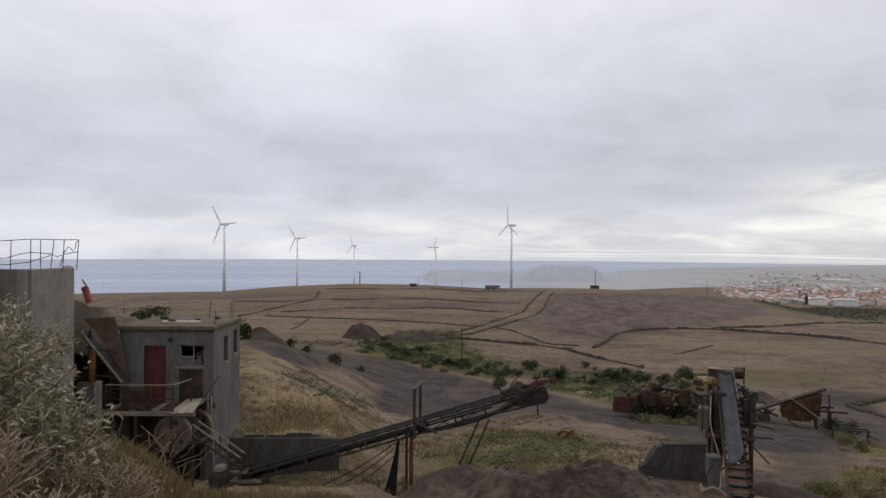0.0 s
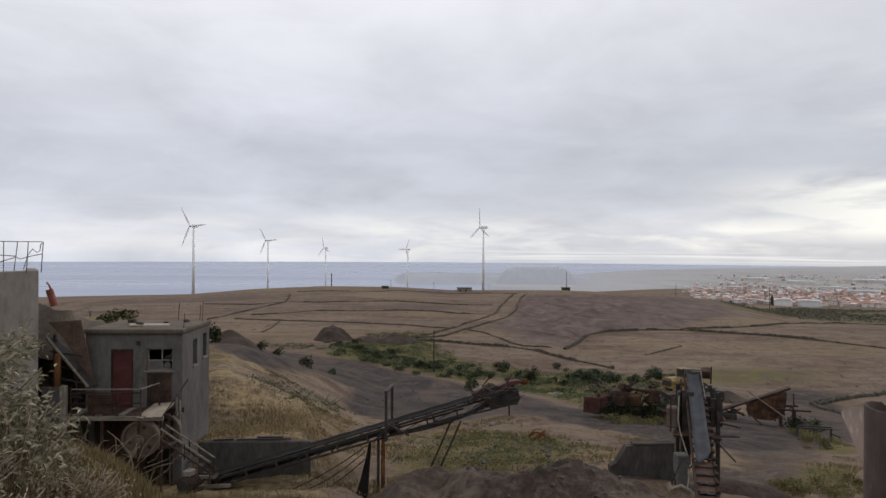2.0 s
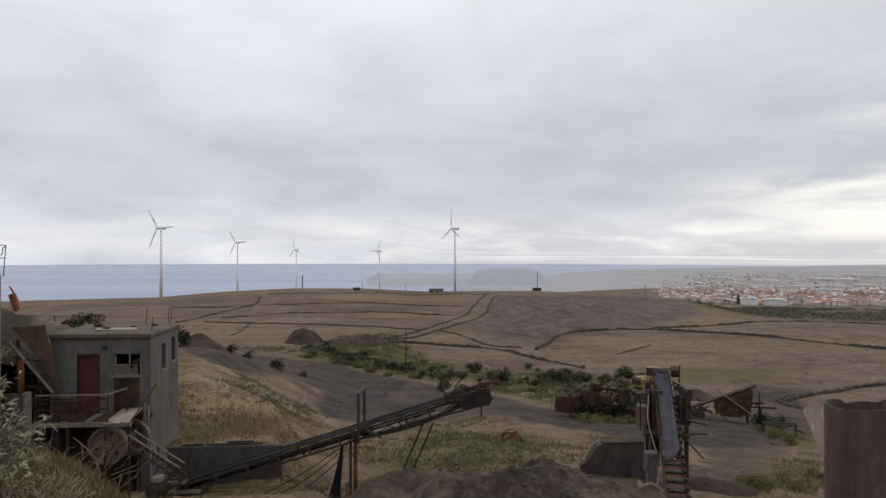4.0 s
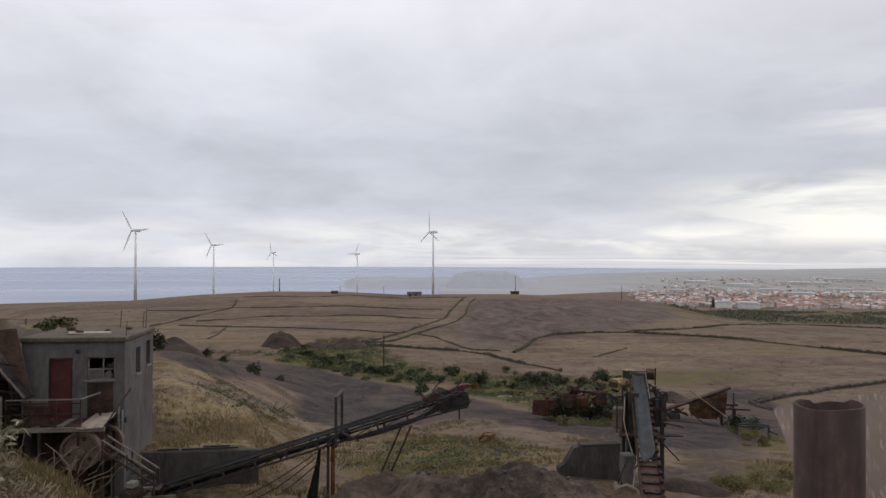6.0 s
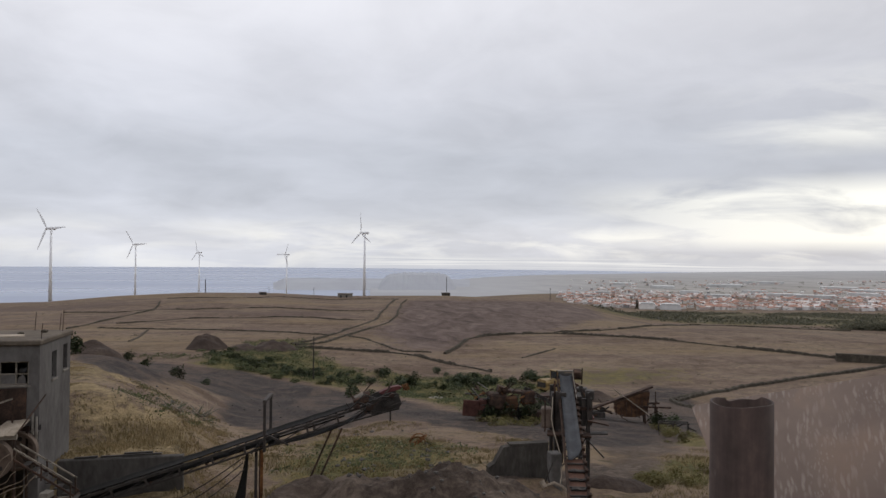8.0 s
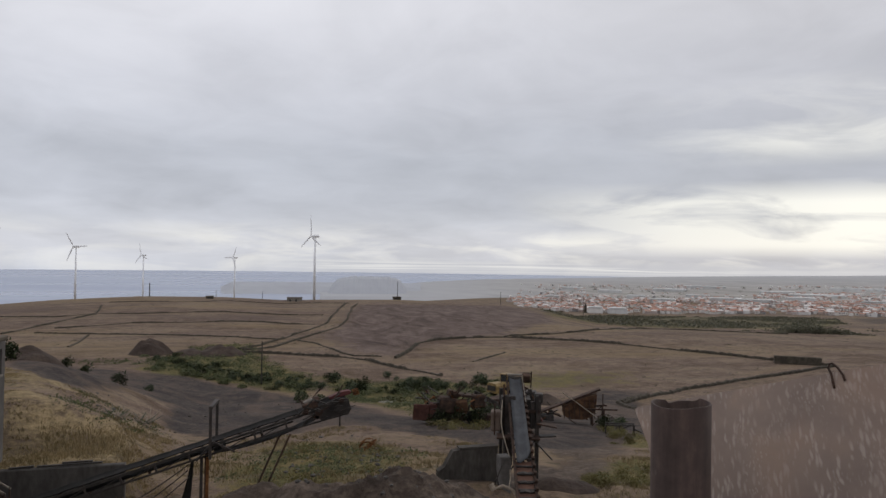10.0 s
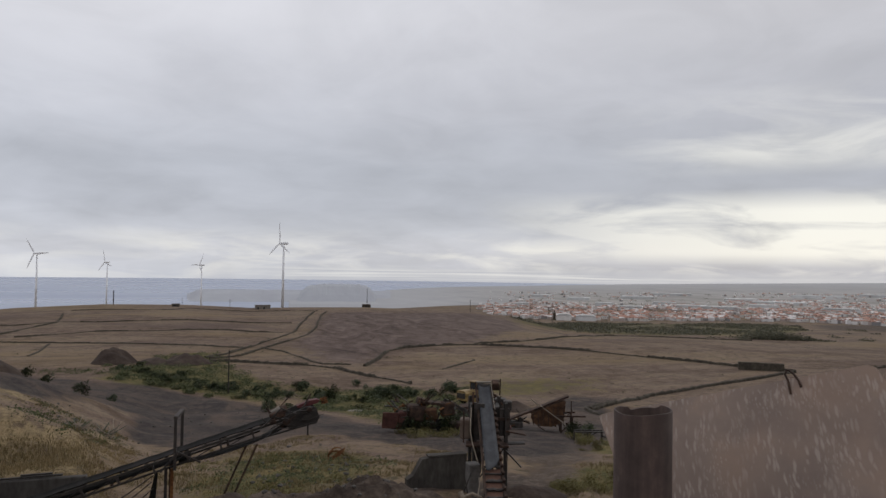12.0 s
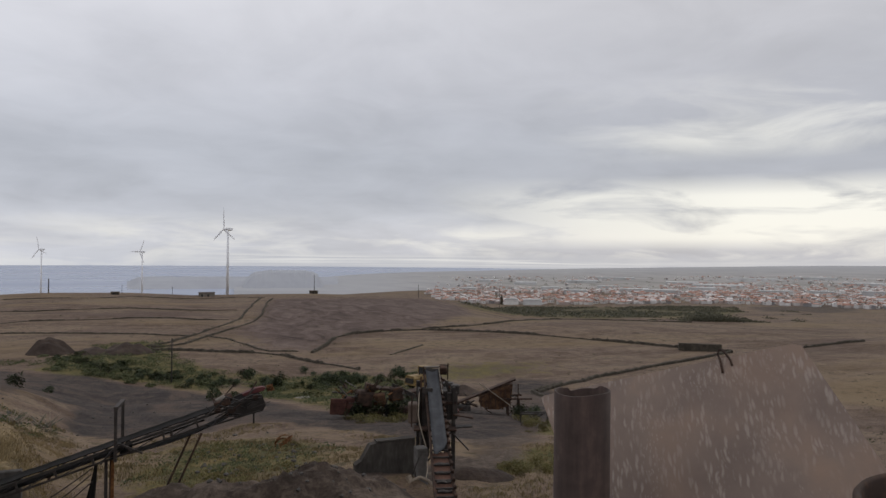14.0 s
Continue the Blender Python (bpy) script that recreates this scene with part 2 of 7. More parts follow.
ROAD = [(-43.6, 153.1), (-36.2, 144.1), (-24.6, 125.4), (-15.9, 119.7), (-8.4, 122.2), (-4.3, 116.4), (2.9, 107.7), (8.1, 97.7), (11.7, 84.7), (14.2, 76.4), (15.3, 65.2), (16.8, 57.8), (20.4, 55.1), (28.4, 65.3), (36.5, 71.9), (40.8, 75.5), (50.4, 89.5), (53.3, 90.7), (51.1, 80.3), (31.7, 49.4), (25.5, 43.9), (20.2, 39.8), (17.6, 39.6), (15.6, 42.2), (13.6, 46.9), (11.6, 51.1), (8.9, 57.3), (6.1, 57), (3.6, 53.6), (-0.2, 49.8), (-3.1, 51.6), (-6, 60.1), (-6.7, 83.1), (-9.2, 78.8), (-10.7, 65.3), (-11.6, 54.8), (-12.3, 52.4), (-16.8, 60.9)]
SIDE_TRACK = [(49.0, 94.2), (55.0, 100.4), (60.5, 96.7), (57.9, 92.5), (49.9, 87.6), (44.8, 71.7), (34.0, 54.4), (32.4, 56.6), (40.7, 76.4)]
SCRUB = [(-16.6, 124.9), (-13.4, 144.3), (-6.4, 169.8), (1.7, 168.1), (3.7, 139.8), (9.4, 126.5), (12.3, 115.4), (8.4, 101.6), (2.9, 110.2), (-4.4, 119.7), (-12.1, 119.8)]
YARD_SCRUB = [(12.8, 120.3), (18.2, 118.2), (21.9, 112.6), (28.9, 115.5), (36.3, 109.8), (37.6, 99.2), (24.5, 64.7), (18.7, 61.1), (16.8, 71.8), (15.5, 83), (12.7, 89.3)]
WEEDS = [(-1.1, 34.1), (2.6, 48.5), (6.5, 45.6), (10.7, 38.6), (6.0, 30.0), (2.1, 28.0), (-0.4, 26.6)]
VERGE = [(28.4, 55.9), (33.5, 61.2), (30.0, 47.9), (25.5, 40.6), (24.3, 42.5), (23.6, 45.6)]
CORNER = [(13.3, 27.4), (18.4, 33.0), (22.0, 35.1), (17.4, 27.7), (12.3, 25.9)]
OLIVE = [(37.3, 117.8), (50.4, 122.2), (72.7, 117.5), (63.8, 102.9), (40.1, 97.4)]
BANK_SOIL = [(-12.5, 46.6), (-10.5, 49.8), (-10.3, 62.6), (-7.9, 64), (-5.2, 52.2), (-6.2, 47.2), (-5.6, 31.3), (-7.2, 31.5)]
PLOUGHED = [(48, 294.4), (78, 293.6), (116.5, 308.1), (129.1, 291.8), (104.6, 226.1), (67.6, 178.7), (47.5, 173.3), (38.8, 160.3), (30.7, 146.2), (23.4, 151.9), (21.3, 186.9), (31.4, 221.7), (40.1, 267.8)]
CART_TRACK = [(-0.6, 158.4), (4.4, 165.8), (10.5, 181.5), (18, 199.8), (25, 219.9), (29.6, 243), (37.7, 282.3), (42.5, 303.4), (47.4, 302.2), (42.4, 281.9), (36.9, 254.4), (33.2, 230.7), (27, 208.1), (20.2, 191.1), (13.2, 177.6), (6.8, 161.3), (0.4, 156.3)]
DARK_FIELD = [(552.2, 544.5), (772.8, 670.1), (884.3, 665.5), (620.3, 466.8), (484.1, 394.4), (496.2, 430.2), (437.5, 414.7)]
FAR_SCRUB = [(129.9, 289.1), (275.1, 553), (369.1, 616.2), (426.8, 603.3), (499.5, 564.4), (487.5, 487.1), (358.5, 362.9), (232.4, 281.9), (191.4, 270.3), (168.2, 280.5), (163, 297.7), (148.1, 297.6)]
YARD_SOIL = [(14.2, 32.4), (15.4, 30.2), (13.9, 26.4), (11.2, 25.5), (7.0, 24.5), (7.2, 27.5), (11.5, 30.0)]
YARD_DIRT = [(12.6, 28.0), (17.5, 39.6), (25.5, 43.9), (24.0, 39.0), (19.0, 33.0), (15.5, 28.0)]
SLOPE_SOIL = [(-2.2, 23.0), (0.2, 23.6), (3.0, 24.2), (7.6, 22.6), (6.5, 14.0), (-2.6, 15.0)]


def inside(poly, x, y, soft):
    """1 well inside the outline, 0 well outside, 0.5 on its edge."""
    p = np.array(poly)
    q = np.roll(p, -1, axis=0)
    near, within = np.full(x.shape, 1e9), np.zeros(x.shape, bool)
    for (ax, ay), (bx, by) in zip(p, q):
        dx, dy = bx - ax, by - ay
        k = np.clip(((x - ax) * dx + (y - ay) * dy) / (dx * dx + dy * dy), 0, 1)
        near = np.minimum(near, np.hypot(x - ax - k * dx, y - ay - k * dy))
        cross = (ay > y) != (by > y)
        within ^= cross & (x < (bx - ax) * (y - ay) / (by - ay + 1e-12) + ax)
    return np.clip(0.5 + np.where(within, near, -near) / soft * 0.5, 0, 1)


def ground_masks(x, y):
    rho, az = np.hypot(x, y), np.degrees(np.arctan2(x, y))
    soft = np.clip(rho * 0.02, 0.3, 6)
    road = np.maximum(inside(ROAD, x, y, soft), inside(SIDE_TRACK, x, y, soft))
    green = np.maximum.reduce([inside(SCRUB, x, y, soft * 1.5), inside(YARD_SCRUB, x, y, soft * 1.5) * 0.9, inside(WEEDS, x, y, soft * 3) * 0.75, inside(VERGE, x, y, soft), inside(CORNER, x, y, soft),
                               inside(OLIVE, x, y, soft * 3) * 0.6])
    green = np.maximum(green, inside(FAR_SCRUB, x, y, 14.0))
    heap = np.clip((3.5 - np.hypot((x - 4.5) / 1.3, y - 20.1)) / 0.5, 0, 1)
    dark = np.maximum.reduce([heap, inside(BANK_SOIL, x, y, 2.5) * 0.25, inside(YARD_SOIL, x, y, 0.8) * 0.9, inside(SLOPE_SOIL, x, y, 1.2) * 0.62, inside(YARD_DIRT, x, y, 1.0) * 0.6, inside(DARK_FIELD, x, y, 12.0) * 0.7, inside(FAR_SCRUB, x, y, 14.0) * 0.45])
    straw = np.clip((-5 - az) / 3, 0, 1) * np.clip((64 - rho) / 10, 0, 1) * np.clip((rho - 5) / 2, 0, 1)
    straw *= 1 - 0.75 * inside(BANK_SOIL, x, y, 3.0)
    straw = np.maximum.reduce([straw * 0.70, inside(WEEDS, x, y, 4.0) * 0.5, inside(CART_TRACK, x, y, 4.0) * 0.40])
    return road, green, dark, straw, inside(PLOUGHED, x, y, 8.0)


def build_ground():
    azs = [-180 + 6 * i for i in range(20)] + [-60 + 0.5 * i for i in range(40)] + [-40 + 0.25 * i for i in range(420)] + [65 + 5 * i for i in range(24)]
    rhos = [0.6]
    while rhos[-1] < 1850:
        rhos.append(rhos[-1] * (1.010 if 14 < rhos[-1] < 42 else 1.022) + 0.02)
    verts, faces = [(0, 0, height(0, 0))], []
    n = len(azs)
    for r in rhos:
        for a in azs:
            x, y = r * math.sin(radians(a)), r * math.cos(radians(a))
            verts.append((x, y, height(x, y)))
    for j in range(n):
        faces.append((0, 1 + (j + 1) % n, 1 + j))
    for i in range(len(rhos) - 1):
        for j in range(n):
            a, b = 1 + i * n + j, 1 + i * n + (j + 1) % n
            faces.append((a, b, b + n, a + n))
    flat = np.array(verts)
    masks = ground_masks(flat[:, 0], flat[:, 1])
    me = bpy.data.meshes.new("ground")
    me.from_pydata(verts, [], faces)
    for k, name in enumerate(("road", "green", "dark", "straw", "plough")):
        at = me.attributes.new(name, "FLOAT", "POINT")
        at.data.foreach_set("value", masks[k].astype(np.float32))
    me.polygons.foreach_set("use_smooth", [True] * len(faces))
    me.materials.append(GROUND)
    return tagged(new("ground", me), "dry brown grassland and dark quarry soil reaching the coast", "ground", kind="structure")


def ground_material():
    m, g, bsdf = material("dry_ground", 0.95)
    pos = g.nodes.new("ShaderNodeNewGeometry").outputs["Position"]

    def mask(name):
        n = g.nodes.new("ShaderNodeAttribute")
        n.attribute_name = name
        return n.outputs["Fac"]
    flat = g.scaled(pos, (1, 1, 0.3))
    fine, mid, wide = g.noise(flat, 3.2, 8, 0.75), g.noise(flat, 0.30, 9, 0.74, 0.4), g.noise(flat, 0.035, 7, 0.66, 0.8)
    furrow = g.noise(g.scaled(pos, (0.03, 0.17, 0.4)), 1.0, 7, 0.68, 0.5)
    tone = g.math("MULTIPLY_ADD", wide, 0.32, g.math("MULTIPLY_ADD", furrow, 0.28, g.math("MULTIPLY", mid, 0.40)))
    grass = g.ramp(tone, [(0.42, (0.058, 0.037, 0.027)), (0.465, (0.094, 0.065, 0.052)), (0.50, (0.128, 0.091, 0.072)), (0.535, (0.156, 0.114, 0.088)), (0.58, (0.192, 0.145, 0.104))])
    grass = g.mix(g.ramp(fine, [(0.46, 0.0), (0.60, 0.45)]), grass, (0.195, 0.140, 0.080))
    grass = g.mix(g.ramp(fine, [(0.38, 0.65), (0.47, 0.0)]), grass, (0.048, 0.032, 0.019))
    ochre = g.noise(g.scaled(pos, (0.012, 0.03, 0.1)), 1.0, 6, 0.6, 0.8)
    grass = g.mix(g.ramp(ochre, [(0.50, 0.0), (0.64, 0.7)]), grass, (0.180, 0.130, 0.074))
    grass = g.mix(g.ramp(ochre, [(0.34, 0.6), (0.46, 0.0)]), grass, (0.088, 0.062, 0.052))
    weeds = g.ramp(g.noise(flat, 0.9, 5, 0.6), [(0.56, 0.0), (0.64, 0.75)])
    grass = g.mix(g.math("MULTIPLY", weeds, g.ramp(wide, [(0.45, 0.0), (0.6, 1.0)])), grass, (0.050, 0.044, 0.022))
    both = g.math("MULTIPLY_ADD", fine, 0.45, g.math("MULTIPLY", mid, 0.55))
    green = g.ramp(both, [(0.42, (0.036, 0.037, 0.014)), (0.48, (0.068, 0.064, 0.024)), (0.53, (0.118, 0.096, 0.038)), (0.60, (0.155, 0.112, 0.052))])
    soil = g.ramp(both, [(0.41, (0.026, 0.019, 0.015)), (0.5, (0.064, 0.048, 0.038)), (0.59, (0.130, 0.100, 0.078))])
    road = g.ramp(both, [(0.42, (0.026, 0.021, 0.020)), (0.48, (0.043, 0.035, 0.032)), (0.54, (0.062, 0.049, 0.042)), (0.62, (0.115, 0.083, 0.062))])
    worn = g.noise(g.scaled(pos, (0.10, 0.045, 0.2)), 1.0, 5, 0.6, 1.5)
    road = g.mix(g.ramp(worn, [(0.47, 0.0), (0.60, 0.65)]), road, (0.098, 0.070, 0.054))
    road = g.mix(g.ramp(g.noise(g.scaled(pos, (0.9, 0.16, 0.3)), 1.0, 6, 0.7, 1.0), [(0.38, 0.5), (0.48, 0.0)]), road, (0.028, 0.023, 0.021))
    hay = g.ramp(both, [(0.41, (0.040, 0.032, 0.018)), (0.47, (0.110, 0.083, 0.045)), (0.53, (0.200, 0.150, 0.084)), (0.60, (0.285, 0.215, 0.122))])
    wob = g.math("MULTIPLY_ADD", mid, 1.9, g.math("MULTIPLY_ADD", fine, 0.8, -1.35))

    def edge(name):
        f = g.math("ADD", mask(name), wob)
        return g.ramp(f, [(0.36, 0.0), (0.64, 1.0)])
    tilled = g.ramp(g.math("MULTIPLY_ADD", fine, 0.35, g.math("MULTIPLY", g.noise(g.scaled(pos, (0.16, 0.07, 0.3)), 1.0, 8, 0.7, 1.2), 0.65)),
                    [(0.40, (0.046, 0.031, 0.026)), (0.47, (0.082, 0.058, 0.049)), (0.53, (0.112, 0.081, 0.069)), (0.60, (0.150, 0.112, 0.094))])
    col = g.mix(edge("plough"), grass, tilled)
    col = g.mix(edge("straw"), col, hay)
    col = g.mix(edge("green"), col, green)
    col = g.mix(edge("dark"), col, soil)
    col = g.mix(edge("road"), col, road)
    g.links.new(col, bsdf.inputs["Base Color"])
    bumped(g, bsdf, g.math("MULTIPLY_ADD", fine, 0.5, mid), 0.8, 0.2)
    return m


GROUND = ground_material()
build_ground()


# ---- sea, far plain and headland ----
def sea():
    m, g, bsdf = material("grey_blue_sea", 0.28)
    bsdf.inputs["Base Color"].default_value = (0.20, 0.242, 0.35, 1)
    bsdf.inputs["Specular IOR Level"].default_value = 0.5
    pos = g.nodes.new("ShaderNodeNewGeometry").outputs["Position"]
    bumped(g, bsdf, g.noise(g.scaled(pos, (0.02, 0.05, 1)), 1.0, 6, 0.6), 0.08, 1.5)
    slick = g.noise(g.scaled(pos, (0.0007, 0.004, 1)), 1.0, 5, 0.55, 0.5)
    g.links.new(g.ramp(slick, [(0.36, 0.36), (0.64, 0.24)]), bsdf.inputs["Roughness"])
    bm = bmesh.new()
    rings = [300, 800, 1600, 2600, 3600, 4300, 4900]
    grid = [[bm.verts.new((r * math.sin(radians(a * 3)), r * math.cos(radians(a * 3)), 0)) for a in range(120)] for r in rings]
    for p, q in zip(grid, grid[1:]):
        for j in range(120):
            bm.faces.new((p[j], p[(j + 1) % 120], q[(j + 1) % 120], q[j]))
    me = bpy.data.meshes.new("water")
    bm.to_mesh(me)
    me.materials.append(m)
    tagged(new("water", me), "calm pale blue-grey sea reaching the horizon", "sea", kind="structure")


sea()


def backdrop_material(name, dark, light, glow, misty=None):
    m, g, bsdf = material(name, 1.0)
    pos = g.nodes.new("ShaderNodeNewGeometry").outputs["Position"]
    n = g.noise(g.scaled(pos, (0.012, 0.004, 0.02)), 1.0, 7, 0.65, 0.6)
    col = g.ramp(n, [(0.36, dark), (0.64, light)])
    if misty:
        # distance haze painted into the colour: paler by bearing and by distance
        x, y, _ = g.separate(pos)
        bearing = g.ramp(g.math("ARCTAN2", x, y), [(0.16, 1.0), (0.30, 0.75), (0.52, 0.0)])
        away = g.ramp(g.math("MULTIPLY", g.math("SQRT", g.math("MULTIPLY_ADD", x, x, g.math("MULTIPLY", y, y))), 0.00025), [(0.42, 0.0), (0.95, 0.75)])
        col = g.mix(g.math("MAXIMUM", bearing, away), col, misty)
    # the hazed colour also glows, though the land is no light source
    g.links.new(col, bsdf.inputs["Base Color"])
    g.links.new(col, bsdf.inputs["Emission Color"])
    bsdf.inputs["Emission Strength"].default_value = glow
    return m


COAST = [(8, 1900), (12, 2450), (15, 2900), (18.3, 3300), (26, 3900), (66, 4000)]


def plain_height(a, r):
    """Level of the coastal plain at a bearing and a distance."""
    k = min(1.0, max(0.0, (r - 1450) / (lerp_table(COAST, a) - 1450)))
    rise = 9.5 + 8 * ease(30, 46, a)
    return rise + (lerp_table(COAST_Z, a) - rise) * k ** 1.5 + 1.2 * noise.noise((r * 0.004, a * 0.2, 4)) * (1 - k)


COAST_Z = [(8, 1), (12, 2), (18, 2), (26, 4.5), (33, 21), (51, 54), (66, 66)]


def far_plain():
    bm = bmesh.new()
    grid = []
    for i in range(26):
        row = []
        for j in range(125):
            a = 6 + j * 0.5
            end = lerp_table(COAST, a)
            k = i / 24
            r = 1450 + (end - 1450) * min(k, 1.0)
            z = plain_height(a, r)
            if i == 25:
                z = -6
            if i == 0:
                z -= 8
            row.append(bm.verts.new((r * math.sin(radians(a)), r * math.cos(radians(a)), z)))
        grid.append(row)
    for p, q in zip(grid, grid[1:]):
        for j in range(124):
            bm.faces.new((p[j], p[j + 1], q[j + 1], q[j]))
    me = bpy.data.meshes.new("backdrop")
    bm.to_mesh(me)
    # the plain's haze is put into its colour and emission
    me.materials.append(backdrop_material("haze_painted_plain", (0.135, 0.128, 0.118), (0.225, 0.212, 0.198), 0.52, (0.235, 0.238, 0.252)))
    tagged(new("backdrop", me), "flat coastal plain beyond the town, haze painted into its colour and glow", "coastal plain", kind="structure")


def headland(name, a0, a1, d, top, label, width, flat):
    """A flat-topped cape with steep ends."""
    bm = bmesh.new()
    rows = []
    for i in range(81):
        a = a0 + (a1 - a0) * i / 80
        k = flat(i / 80)
        h = top * k * (1 + 0.05 * noise.noise((i * 0.35, 1, 7)) + 0.02 * noise.noise((i * 1.3, 1, 3)))
        s, c = math.sin(radians(a)), math.cos(radians(a))
        rows.append([bm.verts.new((r * s, r * c, z)) for r, z in ((d, -2), (d + width * 0.12, h * 0.55), (d + width * 0.25, h), (d + width, h), (d + width * 1.2, -2))])
    for p, q in zip(rows, rows[1:]):
        for j in range(4):
            bm.faces.new((p[j], q[j], q[j + 1], p[j + 1]))
    me = bpy.data.meshes.new(name)
    bm.to_mesh(me)
    me.materials.append(HAZED_LAND)
    tagged(new(name, me), label, "headland", kind="structure")


# pale blue-grey with glow: sea haze painted onto cape and spit
HAZED_LAND = backdrop_material("haze_painted_headland", (0.195, 0.20, 0.222), (0.215, 0.222, 0.242), 0.70)
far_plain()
headland("backdrop", 6.6, 12.9, 1600, 41.0, "flat-topped rocky headland in the sea, haze painted into its colour and glow", 350, lambda k: min(ease(-0.03, 0.16, k), ease(1.03, 0.86, k)) ** 0.7 * (0.86 + 0.14 * hump(0.1, 0.35, 0.7, 0.95, k)))
headland("backdrop", -1.6, 14, 1750, 14.0, "low spit of land along the shore, haze painted into its colour and glow", 500, lambda k: ease(0, 0.06, k))


# ---- building blocks for things ----
def block(bm, size, at=(0, 0, 0), turn=None, bevel=0.0):
    m = Matrix.Translation(at) @ (turn if turn else Matrix()) @ Matrix.Diagonal((*size, 1))
    made = bmesh.ops.create_cube(bm, size=1, matrix=m)
    if bevel:
        edges = list({e for v in made["verts"] for e in v.link_edges})
        bmesh.ops.bevel(bm, geom=edges, offset=bevel, segments=1, affect="EDGES")


def rod(bm, a, b, r, r2=None, n=8):
    a, b = Vector(a), Vector(b)
    m = Matrix.Translation((a + b) / 2) @ (b - a).to_track_quat("Z", "Y").to_matrix().to_4x4()
    bmesh.ops.create_cone(bm, cap_ends=True, segments=n, radius1=r, radius2=r if r2 is None else r2, depth=(b - a).length, matrix=m)


def beam(bm, a, b, w, h, up=(0, 0, 1)):
    """A straight bar of section w x h from a to b."""
    a, b = Vector(a), Vector(b)
    y = (b - a).normalized()
    if abs(y.dot(Vector(up))) > 0.999:
        up = (0, 1, 0)
    x = y.cross(Vector(up)).normalized()
    z = x.cross(y)
    m = Matrix.Translation((a + b) / 2) @ Matrix((x, y, z)).transposed().to_4x4()
    bmesh.ops.create_cube(bm, size=1, matrix=m @ Matrix.Diagonal((w, (b - a).length, h, 1)))


def tube(bm, points, r, n=6):
    """A bent bar through the points."""
    points = [Vector(p) for p in points]
    rings = []
    for i, p in enumerate(points):
        t = (points[min(i + 1, len(points) - 1)] - points[max(i - 1, 0)]).normalized()
        u = t.orthogonal().normalized()
        if rings:
            u = (last - t * last.dot(t)).normalized()
        last = u
        w = t.cross(u)
        rings.append([bm.verts.new(p + (u * math.cos(2 * math.pi * k / n) + w * math.sin(2 * math.pi * k / n)) * r) for k in range(n)])
    for p, q in zip(rings, rings[1:]):
        for k in range(n):
            bm.faces.new((p[k], p[(k + 1) % n], q[(k + 1) % n], q[k]))
    bm.faces.new(rings[0][::-1]), bm.faces.new(rings[-1])


def prism(bm, outline, depth, m=None):
    """A plate of that outline (x, z) and depth along y."""
    m = m or Matrix()
    a = [bm.verts.new(m @ Vector((x, -depth / 2, z))) for x, z in outline]
    b = [bm.verts.new(m @ Vector((x, depth / 2, z))) for x, z in outline]
    n = len(outline)
    bm.faces.new(a), bm.faces.new(b[::-1])
    for i in range(n):
        bm.faces.new((a[(i + 1) % n], a[i], b[i], b[(i + 1) % n]))


def mesh_of(name, bm, mat, smooth=False):
    bmesh.ops.recalc_face_normals(bm, faces=bm.faces)
    me = bpy.data.meshes.new(name)
    bm.to_mesh(me)
    bm.free()
    me.materials.append(mat)
    if smooth:
        me.polygons.foreach_set("use_smooth", [True] * len(me.polygons))
    return me


def part(name, bm, mat, parent, label="", smooth=False):
    ob = new(name, mesh_of(name, bm, mat, smooth))
    ob.parent = parent
    return tagged(ob, label) if label else ob


def thing(name, m, label, category, group=""):
    ob = new(name)
    ob.matrix_basis = m
    return tagged(ob, label, category, group)


def on_ground(x, y, sink=0.0):
    return Vector((x, y, height(x, y) - sink))


def shifted(bm, ob):
    """Moves world coordinates into the frame of an unturned thing."""
    bmesh.ops.translate(bm, verts=bm.verts, vec=-ob.location)
    return bm


def bar_part(name, parent, mat, *bars, label=""):
    """A part for each straight bar (a, b, w, h), in world coordinates."""
    for a, b, w, h in bars:
        bm = bmesh.new()
        beam(bm, a, b, w, h)
        part(name, shifted(bm, parent), mat, parent, label)


def box_part(name, parent, mat, lo, hi, label="", bevel=0.0):
    bm = bmesh.new()
    lo, hi = Vector(lo), Vector(hi)
    block(bm, hi - lo, (lo + hi) / 2, None, bevel)
    return part(name, shifted(bm, parent), mat, parent, label)


# ---- crusher house ----
STAINED = mottled("stained_grey_render", (0.070, 0.064, 0.061), (0.118, 0.110, 0.105), (0.165, 0.155, 0.148), 0.8, 0.92, bump=0.4, depth=0.015, stretch=(1, 1, 0.45))
ROOF_CRUST = mottled("lichened_roof", (0.06, 0.050, 0.040), (0.105, 0.086, 0.068), (0.155, 0.130, 0.10), 1.0, 0.95, bump=0.6, depth=0.02)


